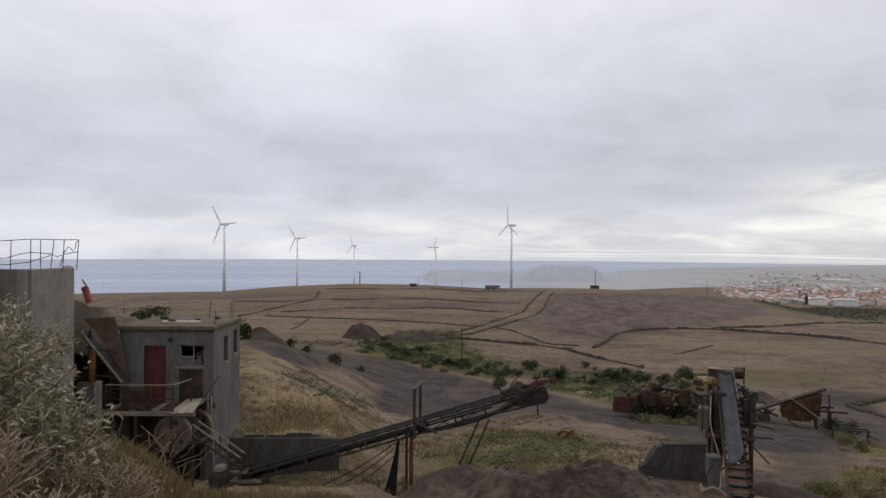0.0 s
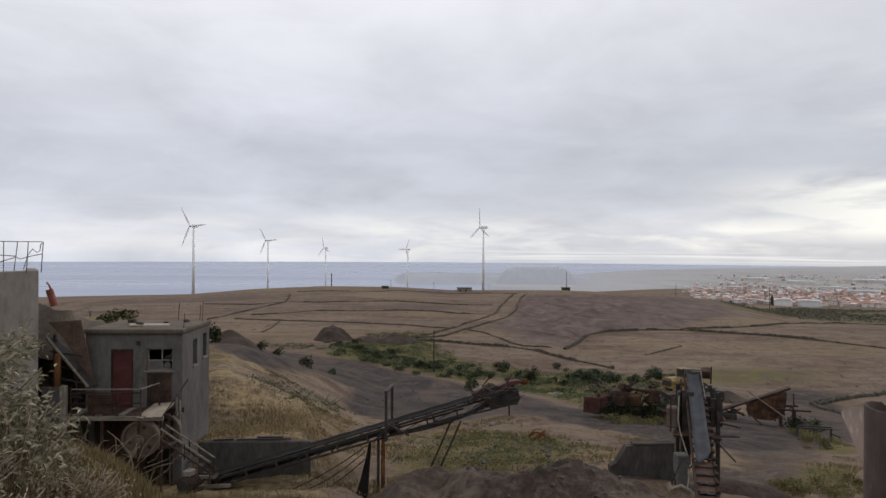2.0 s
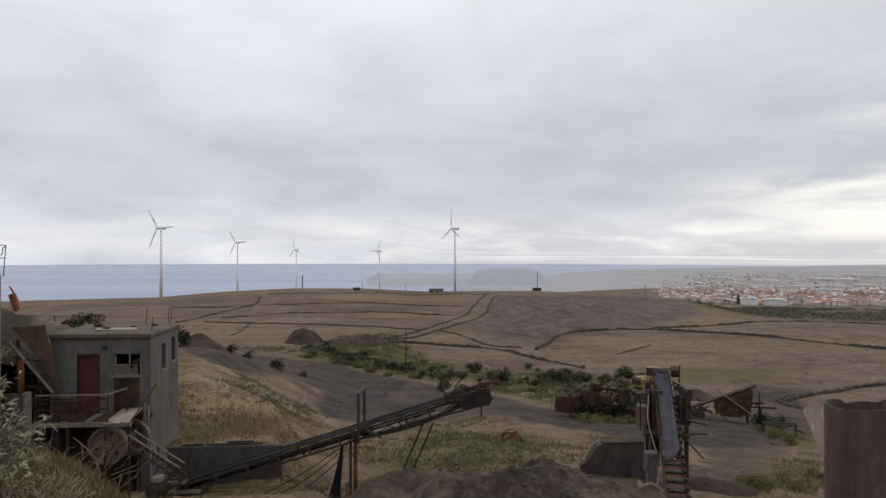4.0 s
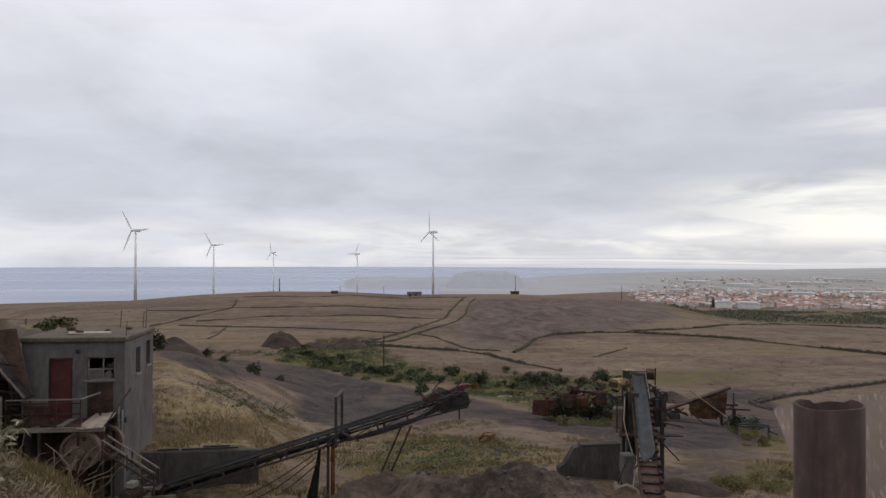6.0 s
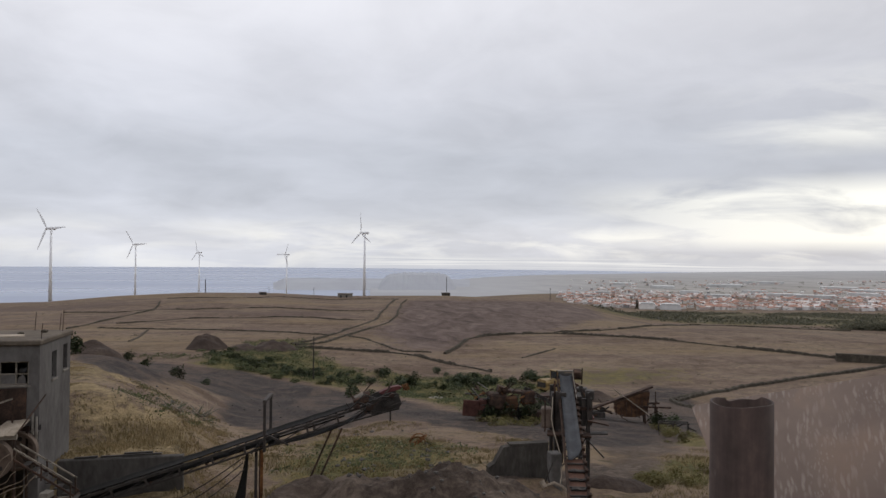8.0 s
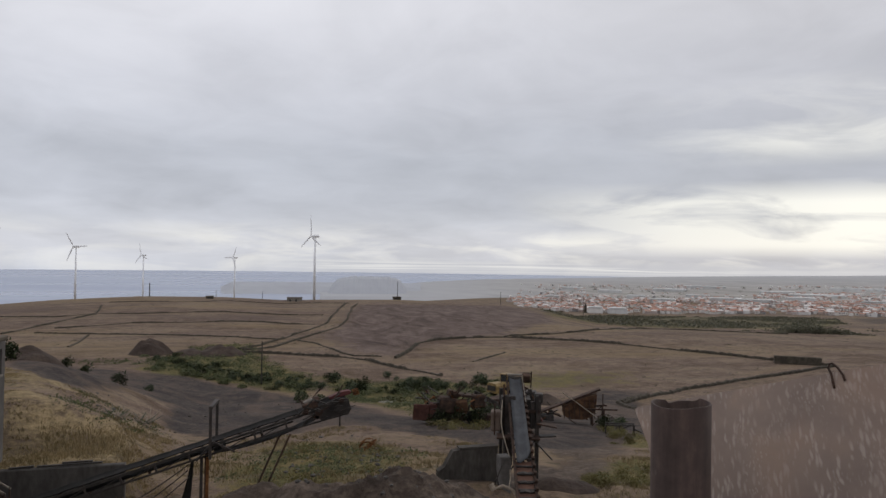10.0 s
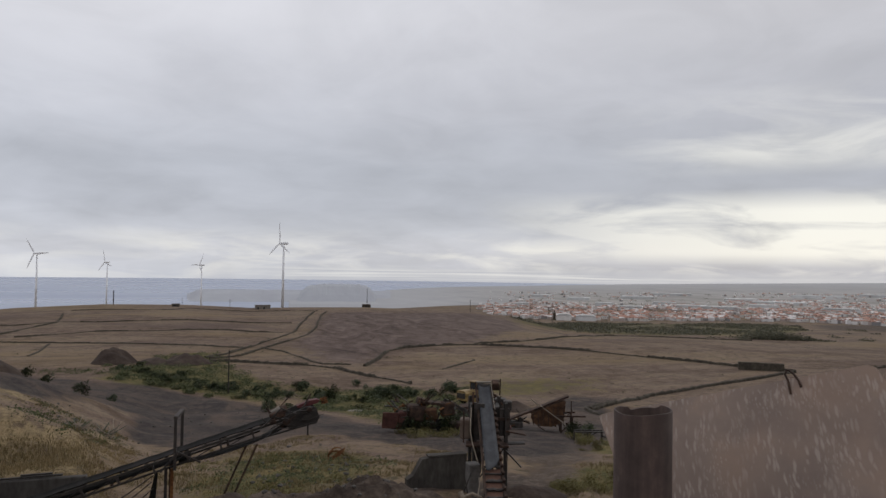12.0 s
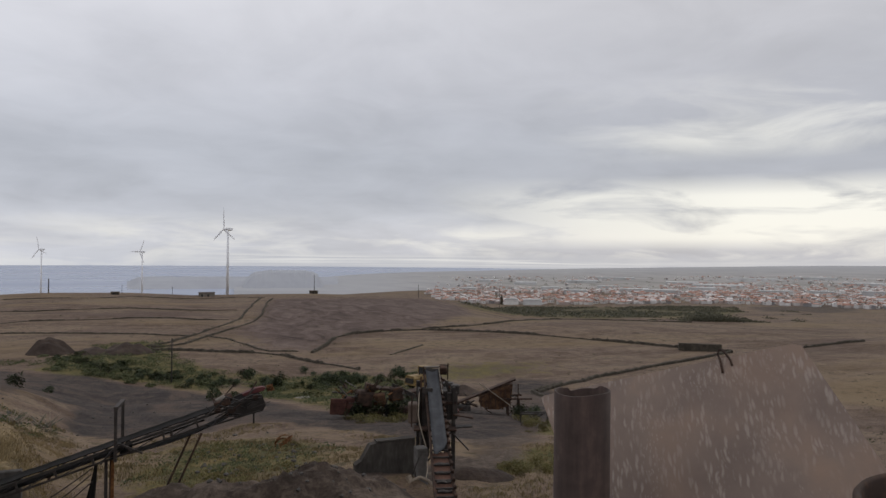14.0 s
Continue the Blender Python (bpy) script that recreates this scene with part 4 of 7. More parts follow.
def long_conveyor():
    m, n = along((-6.6, 23.7, 77.30), (3.0, 23.7, 80.12))
    c = thing("belt_conveyor", m @ Matrix.Diagonal((1, 1, 0.72, 1)), "long rusty lattice belt conveyor with a black belt, sagging", "conveyor")

    def bars(name, mat, *rows, label=""):
        for a, b, w, h in rows:
            bm = bmesh.new()
            beam(bm, a, b, w, h)
            part(name, bm, mat, c, label)
    for x in (-0.38, 0.38):
        bars("top_chord", DARK_STEEL, ((x, 0, 0.20), (x, n, 0.20), 0.07, 0.10))
        bars("bottom_chord", DARK_STEEL, ((x, 0.3, -0.17), (x, n * 0.86, -0.17), 0.06, 0.08))
        k = int(n / 1.05)
        for i in range(k + 1):
            y = 0.2 + i * 1.02
            if y < n * 0.86:
                bars("upright", STEEL_GREY, ((x, y, -0.17), (x, y, 0.17), 0.09, 0.06))
                if i < k - 1 and x > 0:
                    bars("diagonal", DARK_STEEL, ((x * 0.98, y, -0.2), (x * 0.98, y + 1.0, 0.12), 0.035, 0.035))
    for i in range(16):
        bm = bmesh.new()
        rod(bm, (-0.33, 0.3 + i * 0.6, 0.17), (0.33, 0.3 + i * 0.6, 0.17), 0.05, n=8)
        part("idler", bm, RUST, c)
        bm = bmesh.new()
        if i % 3 == 0:
            rod(bm, (-0.36, 0.6 + i * 0.58, -0.1), (0.36, 0.6 + i * 0.58, -0.1), 0.045, n=8)
            part("return_idler", bm, RUST, c)
        else:
            bm.free()
    bm = bmesh.new()
    pts = [(-0.34, 0.33), (-0.2, 0.27), (0, 0.245), (0.2, 0.27), (0.34, 0.33)]
    rows = []
    for i in range(41):
        y = n * i / 40
        rows.append([[bm.verts.new((x, y, z + dz + 0.012 * math.sin(i * 1.9))) for x, z in pts] for dz in (0, -0.025)])
    for p, q in zip(rows, rows[1:]):
        for j in range(4):
            bm.faces.new((p[0][j], p[0][j + 1], q[0][j + 1], q[0][j]))
            bm.faces.new((p[1][j + 1], p[1][j], q[1][j], q[1][j + 1]))
        for j in (0, 4):
            bm.faces.new((p[0][j], p[1][j], q[1][j], q[0][j]))
    part("belt", bm, BLACK_RUBBER, c, "worn black rubber belt")
    # the return belt hangs in a bow below the head
    bm = bmesh.new()
    rows = []
    for i in range(17):
        k = i / 16
        y = n * 0.60 + n * 0.385 * k
        z = -0.20 - 0.30 * math.sin(math.pi * min(1, k * 1.02)) ** 0.9 * (1 - 0.2 * k) + 0.10 * k
        rows.append([bm.verts.new((x, y, z + dz)) for x, dz in ((-0.3, 0), (0.3, 0.03), (0.3, 0.005), (-0.3, -0.025))])
    for p, q in zip(rows, rows[1:]):
        for j in range(4):
            bm.faces.new((p[j], p[(j + 1) % 4], q[(j + 1) % 4], q[j]))
    part("return_belt", bm, BLACK_RUBBER, c, "slack return belt hanging below the head")
    bm = bmesh.new()
    block(bm, (0.56, n * 0.62, 0.02), (0, n * 0.33, -0.06))
    part("return_belt", bm, BLACK_RUBBER, c)
    # head with drum, guard plates and drive
    bm = bmesh.new()
    prism(bm, [(-0.55, -0.28), (0.35, -0.42), (0.5, -0.2), (0.48, 0.3), (0.2, 0.46), (-0.6, 0.34)], 0.05, Matrix.Translation((-0.42, n, 0)) @ Matrix.Rotation(math.pi / 2, 4, "Z"))
    part("guard_plate", bm, DARK_STEEL, c)
    bm = bmesh.new()
    prism(bm, [(-0.55, -0.28), (0.35, -0.42), (0.5, -0.2), (0.48, 0.3), (0.2, 0.46), (-0.6, 0.34)], 0.05, Matrix.Translation((0.42, n, 0)) @ Matrix.Rotation(math.pi / 2, 4, "Z"))
    part("guard_plate", bm, DARK_STEEL, c)
    bm = bmesh.new()
    rod(bm, (-0.36, n + 0.1, 0.02), (0.36, n + 0.1, 0.02), 0.26, n=20)
    part("head_drum", bm, RUST, c)
    for x in (0.47,):
        bm = bmesh.new()
        rod(bm, (x - 0.02, n + 0.1, 0.0), (x + 0.07, n + 0.1, 0.0), 0.16, n=18)
        part("bearing", bm, DARK_STEEL, c)
    bm = bmesh.new()
    block(bm, (0.5, 0.5, 0.3), (0.2, n - 0.75, 0.5), None, 0.04)
    rod(bm, (0.0, n - 1.0, 0.55), (0.0, n - 0.4, 0.55), 0.17, n=14)
    part("drive_unit", bm, RUST, c, "rusty drive motor and gearbox")
    bars("head_frame", DARK_STEEL, ((0.45, n - 1.3, 0.2), (0.45, n - 0.6, 0.75), 0.05, 0.05), ((0.45, n - 0.6, 0.75), (0.45, n - 0.1, 0.2), 0.05, 0.05),
         ((0.46, n - 1.3, -0.25), (0.46, n + 0.3, -0.35), 0.06, 0.06), ((0.46, n - 1.2, -0.25), (0.46, n - 0.4, 0.25), 0.05, 0.05), ((0.46, n - 1.0, 0.25), (0.46, n - 0.2, -0.3), 0.04, 0.04))
    bars("head_frame", RUST, ((-0.45, n - 1.0, 0.2), (-0.45, n - 0.2, 0.9), 0.04, 0.04), ((-0.1, n + 0.1, 0.3), (-0.3, n + 0.5, 0.75), 0.04, 0.04), ((0.3, n - 0.9, 0.6), (0.3, n - 1.05, 0.95), 0.03, 0.03))
    bars("hanging_chain", DARK_STEEL, ((0.45, n + 0.08, -0.3), (0.45, n - 0.02, -0.8), 0.05, 0.05))
    # portal and support
    s = thing("conveyor_trestle", pose(-0.9, 23.7, 76.5), "rusty steel portal and leg carrying the conveyor", "support frame")
    for x, y in ((-0.90, 23.15), (-0.74, 24.25)):
        bar_part("portal_post", s, STEEL_GREY, ((x, y, 78.75), (x, y, 80.36), 0.09, 0.09))
    bar_part("portal_beam", s, STEEL_GREY, ((-0.90, 23.1, 80.36), (-0.74, 24.3, 80.36), 0.12, 0.08))
    for y in (23.12,):
        bar_part("knee_brace", s, STEEL_GREY, ((-0.83, y, 79.28), (-1.3, y, 78.72), 0.06, 0.05), ((-0.83, y, 79.3), (-0.15, y, 78.95), 0.06, 0.05))
    g = height(-1.05, 23.7)
    for x in (-1.16, -0.98):
        bar_part("leg", s, RUST_ORANGE if x > -1.1 else DARK_STEEL, ((x, 23.5, g - 0.3), (x, 23.5, 78.72), 0.09, 0.1))
    bar_part("leg", s, RUST, ((-1.05, 24.2, g - 0.3), (-1.05, 24.2, 78.72), 0.09, 0.1))
    for dx in (0.0, 0.33):
        x0, x1 = 0.22 + dx, 1.25 + dx
        bar_part("prop", s, RUST, ((x0, 23.6, height(x0, 23.6) - 0.2), (x1, 23.6, 79.3), 0.05, 0.06))
    r = thing("rubber_skirt", pose(-1.6, 23.4, 77), "black rubber sheet hanging from the conveyor", "rubber sheet")
    bm = bmesh.new()
    rows = []
    for i in range(13):
        k = i / 12
        w = 0.06 + 0.30 * k ** 1.3
        x, z = -1.42 - 0.32 * k ** 1.2, 78.7 - 2.25 * k
        rows.append([bm.verts.new((x + s2 * w + 0.0, 23.35 + 0.1 * math.sin(k * 4 + s2), z)) for s2 in (-0.8, -0.3, 0.2, 0.6)])
    back = [[bm.verts.new(v.co + Vector((0, 0.03, 0))) for v in row] for row in rows]
    for p, q, u, v in zip(rows, rows[1:], back, back[1:]):
        for j in range(3):
            bm.faces.new((p[j], q[j], q[j + 1], p[j + 1])), bm.faces.new((u[j], u[j + 1], v[j + 1], v[j]))
        for j in (0, 3):
            bm.faces.new((p[j], u[j], v[j], q[j]))
    part("sheet", shifted(bm, r), BLACK_RUBBER, r, smooth=True)
    for a, b, drop in (((-1.5, 23.3, 78.6), (-3.9, 23.2, 77.2), 0.1), ((-1.55, 23.3, 78.4), (-4.3, 23.1, 76.95), 0.25), ((-1.5, 23.3, 78.2), (-3.3, 23.0, 77.0), 0.1)):
        w = thing("slack_cable", pose(*a), "thin slack steel cable below the conveyor", "cable", "conveyor cables")
        bm = bmesh.new()
        tube(bm, [Vector(a).lerp(Vector(b), k / 10) - Vector((0, 0, drop * math.sin(math.pi * k / 10))) for k in range(11)], 0.018, 5)
        part("strand", shifted(bm, w), DARK_STEEL, w)
    t = thing("tail_frame", pose(-6.6, 23.6, 77), "rusty steel tail frame of the conveyor on the ground", "frame")
    bar_part("skid", t, WOOD, ((-7.3, 23.2, 77.28), (-5.9, 23.2, 77.33), 0.1, 0.1), ((-7.3, 24.2, 77.28), (-5.9, 24.2, 77.33), 0.1, 0.1))
    bar_part("cross_beam", t, RUST, ((-6.4, 23.1, 77.2), (-6.4, 24.3, 77.2), 0.1, 0.1), ((-7.1, 23.1, 77.2), (-7.1, 24.3, 77.2), 0.1, 0.1))
    bm = bmesh.new()
    rod(bm, (-6.5, 23.35, 77.35), (-6.5, 24.05, 77.35), 0.2, n=16)
    part("tail_drum", shifted(bm, t), RUST, t)
    rng = random.Random(17)
    for k in range(16):
        a = Vector((0.50 + rng.uniform(-0.02, 0.08), n + rng.uniform(-1.2, 0.3), rng.uniform(-0.3, 0.55)))
        b = a + Vector((rng.uniform(-0.05, 0.05), rng.uniform(-0.6, 0.6), rng.uniform(-0.4, 0.4)))
        bars("head_strut", rng.choice((RUST, DARK_STEEL, STEEL_GREY, DARK_STEEL)), (a, b, rng.uniform(0.02, 0.06), rng.uniform(0.02, 0.06)))
    for y, z, r in ((n - 0.55, 0.12, 0.13), (n - 0.95, 0.32, 0.1), (n + 0.25, 0.32, 0.09)):
        bm = bmesh.new()
        rod(bm, (0.46, y, z), (0.56, y, z), r, n=14)
        part("pulley", bm, RUST, c)
    # added block standing in for the reddish scrap behind the head
    bm = bmesh.new()
    prism(bm, [(-0.30, 0.10), (0.35, 0.04), (0.46, 0.12), (0.38, 0.22), (0.1, 0.27), (-0.32, 0.2)], 0.24, Matrix.Translation((-0.30, n + 0.25, 0.22)) @ Matrix.Rotation(math.pi / 2, 4, "Z"))
    part("rear_scrap", bm, RED_PAINT, c, "dark red rusted scrap standing in for the wreck behind the head")
    bm = bmesh.new()
    rod(bm, (0.2, n - 0.95, 0.62), (0.2, n - 0.62, 0.70), 0.10, n=14)
    part("motor_cap", bm, CONCRETE_PALE, c, "pale dusty motor cap")
    bm = bmesh.new()
    for k in range(6):
        tube(bm, [(-0.3 + 0.1 * math.cos(a + k), n + 0.85 + 0.1 * math.sin(a * 1.3 + k), 0.25 + 0.14 * math.sin(a * 0.9 + k * 2)) for a in range(6)], 0.02, 4)
    part("wire_tangle", bm, RUST_ORANGE, c, "tangle of rusty wire")


STEEL_GREY = mottled("weathered_steel", (0.022, 0.019, 0.018), (0.045, 0.038, 0.034), (0.085, 0.07, 0.06), 2.0, 0.75, 0.2, 0.5, 0.008)
long_conveyor()


def steep_conveyor():
    m, n = along((9.30, 21.95, 77.08), (11.50, 28.85, 79.92))
    c = thing("inclined_conveyor", m, "steep rusty conveyor with a torn grey rubber belt and idlers", "conveyor")

    def bars(name, mat, *rows, label=""):
        for a, b, w, h in rows:
            bm = bmesh.new()
            beam(bm, a, b, w, h)
            part(name, bm, mat, c, label)
    torn = 1.75
    for x in (-0.33, 0.33):
        bars("side_beam", RUST, ((x, -0.6, -0.1), (x, n, -0.1), 0.08, 0.18))
    bars("trough_plate", RUST_PLATE, ((0.0, -0.6, -0.08), (0.0, torn + 0.4, -0.08), 0.56, 0.03), label="brown rusted trough plate")
    bm = bmesh.new()
    pts = [(-0.27, 0.11), (-0.13, 0.06), (0.0, 0.045), (0.13, 0.06), (0.27, 0.11)]
    rows = []
    for i in range(31):
        k = i / 30
        row = []
        for dz in (0, -0.02):
            line = []
            for j, (x, z) in enumerate(pts):
                y = torn + [0.0, 0.12, 0.30, 0.42, 0.75][j] * (1 - k) ** 2 + (n - torn + 0.02) * k
                lift = (0.10 if j == 0 else 0.03) * max(0, 1 - k * 6)
                line.append(bm.verts.new((x, y, z + dz + lift + 0.01 * math.sin(k * 40 + j))))
            row.append(line)
        rows.append(row)
    for p, q in zip(rows, rows[1:]):
        for j in range(4):
            bm.faces.new((p[0][j], p[0][j + 1], q[0][j + 1], q[0][j]))
            bm.faces.new((p[1][j + 1], p[1][j], q[1][j], q[1][j + 1]))
        for j in (0, 4):
            bm.faces.new((p[0][j], p[1][j], q[1][j], q[0][j]))
    for j in range(4):
        bm.faces.new((rows[0][0][j + 1], rows[0][0][j], rows[0][1][j], rows[0][1][j + 1]))
    part("belt", bm, RUBBER, c, "torn grey rubber belt", smooth=True)
    for i in range(18):
        y = -0.3 + i * 0.42
        bm = bmesh.new()
        rod(bm, (-0.30, y, -0.01), (0.30, y, -0.01), 0.035, n=8)
        part("idler", bm, DARK_STEEL, c)
        bm = bmesh.new()
        block(bm, (0.11, 0.13, 0.14), (0.35, y, 0.04), None, 0.02)
        part("idler_bracket", bm, RUST, c)
    for i in range(5):
        y = -0.5 + i * 0.48
        bm = bmesh.new()
        prism(bm, [(-0.26, -0.03), (0.26, -0.03), (0.24, 0.05), (0.1, 0.02), (-0.05, 0.06), (-0.22, 0.03)], 0.10, Matrix.Translation((0, y, -0.02)))
        part("slat", bm, DARK_STEEL, c, "black rubber cleat on the bare trough")
    bm = bmesh.new()
    rod(bm, (-0.3, n + 0.03, -0.02), (0.3, n + 0.03, -0.02), 0.13, n=16)
    part("head_drum", bm, DARK_STEEL, c)
    bars("head_bar", CONCRETE_PALE, ((-0.32, n + 0.12, 0.16), (0.32, n + 0.12, 0.16), 0.06, 0.07), label="pale bar across the head")
    bars("head_frame", RUST, ((0.72, n, -0.4), (0.72, n + 0.1, 0.35), 0.05, 0.05), ((0.33, n + 0.1, 0.2), (0.72, n + 0.1, 0.25), 0.04, 0.04), ((-0.36, n, -0.2), (-0.36, n + 0.05, 0.22), 0.05, 0.06))
    bm = bmesh.new()
    rod(bm, (0.36, n - 0.05, 0.08), (0.66, n - 0.05, 0.08), 0.19, n=16)
    block(bm, (0.3, 0.35, 0.2), (0.5, n - 0.1, 0.24), None, 0.03)
    part("drive_motor", bm, RUST, c, "rusty drive motor at the head")
    bars("edge_cable", CONCRETE_PALE, ((0.30, n - 0.1, 0.2), (0.34, n - 2.0, 0.14), 0.025, 0.025))

    # tower below the head
    s = thing("conveyor_tower", pose(11.0, 27.9, 75.5), "dark rusty steel tower with hoppers and catwalk under the conveyor", "support frame")
    gx = lambda x, y: height(x, y) - 0.2
    for x, y in ((10.55, 27.4), (11.75, 26.95), (10.9, 28.9), (12.05, 28.45)):
        bar_part("leg", s, DARK_STEEL, ((x, y, gx(x, y)), (x, y, 79.55), 0.13, 0.13))
    for z in (77.85, 78.9):
        bar_part("girder", s, RUST, ((10.45, 27.45, z), (11.85, 26.9, z), 0.09, 0.12), ((10.8, 28.95, z), (12.15, 28.4, z), 0.09, 0.12), ((10.55, 27.4, z), (10.9, 28.9, z), 0.09, 0.12), ((11.75, 26.95, z), (12.05, 28.45, z), 0.09, 0.12))
    bar_part("brace", s, DARK_STEEL, ((10.55, 27.4, 76.2), (11.75, 26.95, 77.8), 0.05, 0.05), ((11.75, 26.95, 76.2), (10.55, 27.4, 77.8), 0.05, 0.05))
    bm = bmesh.new()
    prism(bm, [(-0.62, 0.55), (0.62, 0.55), (0.62, -0.3), (0.25, -0.75), (-0.3, -0.75), (-0.62, -0.3)], 1.0, Matrix.Translation((11.25, 28.1, 78.75)) @ Matrix.Rotation(-0.35, 4, "Z"))
    part("bin", shifted(bm, s), DARK_STEEL, s, "black steel bin")
    for lo, hi in (((10.35, 27.32, 78.0), (10.95, 27.40, 79.5)), ((11.5, 27.0, 78.2), (11.95, 27.08, 79.3)), ((10.5, 27.5, 76.6), (10.9, 27.56, 77.7))):
        box_part("side_panel", s, DARK_STEEL, lo, hi, "black grimy steel panel")
    bm = bmesh.new()
    block(bm, (0.42, 0.6, 0.8), (10.25, 27.75, 78.45), Matrix.Rotation(-0.35, 4, "Z"), 0.05)
    part("switch_box", shifted(bm, s), WHEEL_STEEL, s, "grey brown machine housing")
    bm = bmesh.new()
    block(bm, (0.36, 0.5, 0.38), (12.4, 28.3, 79.2), Matrix.Rotation(-0.35, 4, "Z"), 0.04)
    part("switch_box", shifted(bm, s), DARK_STEEL, s)
    bm = bmesh.new()
    block(bm, (1.75, 0.8, 0.08), (10.95, 27.0, 77.9), Matrix.Rotation(-0.36, 4, "Z"), 0.01)
    part("catwalk", shifted(bm, s), RUST, s)
    bm = bmesh.new()
    block(bm, (0.85, 0.45, 0.06), (12.15, 26.9, 78.35), Matrix.Rotation(-0.3, 4, "Z") @ Matrix.Rotation(0.18, 4, "Y"))
    part("flap_plate", shifted(bm, s), RUST, s)
    bm = bmesh.new()
    block(bm, (0.7, 0.4, 0.05), (12.1, 26.7, 77.95), Matrix.Rotation(-0.3, 4, "Z") @ Matrix.Rotation(-0.05, 4, "Y"))
    part("flap_plate", shifted(bm, s), DARK_STEEL, s)
    bar_part("chute_board", s, DARK_STEEL, ((11.55, 26.6, 77.75), (12.2, 26.4, 77.05), 0.16, 0.05))
    bar_part("chute_board", s, RED_PAINT, ((11.85, 27.3, 78.9), (12.1, 27.2, 78.45), 0.3, 0.04))
    bar_part("upright", s, RUST, ((10.1, 27.5, 77.9), (10.1, 27.5, 79.2), 0.05, 0.05), ((10.45, 27.35, 77.9), (10.45, 27.35, 80.0), 0.06, 0.06))
    w = thing("hanging_cable", pose(10.4, 27.3, 79), "pale cable hanging from the conveyor tower", "cable")
    bm = bmesh.new()
    tube(bm, [(10.35, 27.3, 79.35), (10.05, 26.6, 78.6), (10.0, 26.2, 78.2), (9.95, 25.4, 77.6), (9.7, 24.6, 77.0), (9.45, 24.1, 76.85)], 0.022, 5)
    part("strand", shifted(bm, w), BOARD, w)
    p = thing("concrete_pillar", pose(9.6, 25.0, 75.5), "grey concrete pillar beneath the conveyor", "pillar")
    box_part("shaft", p, CONCRETE, (9.42, 24.9, 75.6), (9.85, 25.4, 77.72), bevel=0.03)
    p = thing("concrete_ramp_wall", pose(8.6, 26.5, 75.5), "dark concrete loading wall with a slanted end", "wall")
    bm = bmesh.new()
    prism(bm, [(7.45, 75.3), (7.45, 76.85), (7.7, 77.0), (8.05, 77.60), (8.3, 77.63), (9.9, 77.66), (9.9, 75.3)], 0.35, Matrix.Translation((0, 26.7, 0)))
    part("wall_panel", shifted(bm, p), DARK_CONCRETE, p)
    box_part("coping", p, DARK_CONCRETE, (8.3, 26.5, 77.664), (9.9, 26.9, 77.72))
    q = thing("pipe_scrap", pose(9.2, 23.6, 76.8), "pale scrap pipe and fittings in the weeds", "scrap")
    bm = bmesh.new()
    tube(bm, [(8.75, 23.6, 77.0), (9.0, 23.5, 77.12), (9.25, 23.3, 77.02), (9.35, 23.2, 76.9)], 0.06, 8)
    rod(bm, (8.7, 23.6, 76.95), (8.6, 23.7, 77.15), 0.1, n=10)
    part("pipe", shifted(bm, q), BOARD, q)
    bar_part("rod", q, DARK_STEEL, ((9.0, 24.6, 76.6), (9.25, 24.3, 77.6), 0.03, 0.03), ((9.3, 24.7, 76.6), (9.0, 24.3, 77.5), 0.03, 0.03))


DARK_CONCRETE = mottled("damp_dark_concrete", (0.034, 0.030, 0.026), (0.064, 0.057, 0.050), (0.105, 0.095, 0.084), 0.9, 0.9, bump=0.5, depth=0.02, stretch=(1, 1, 0.4))
RUST_PLATE = mottled("bare_rusted_plate", (0.06, 0.034, 0.026), (0.11, 0.062, 0.046), (0.16, 0.095, 0.07), 2.0, 0.85, 0.1, 0.4, 0.008)
steep_conveyor()


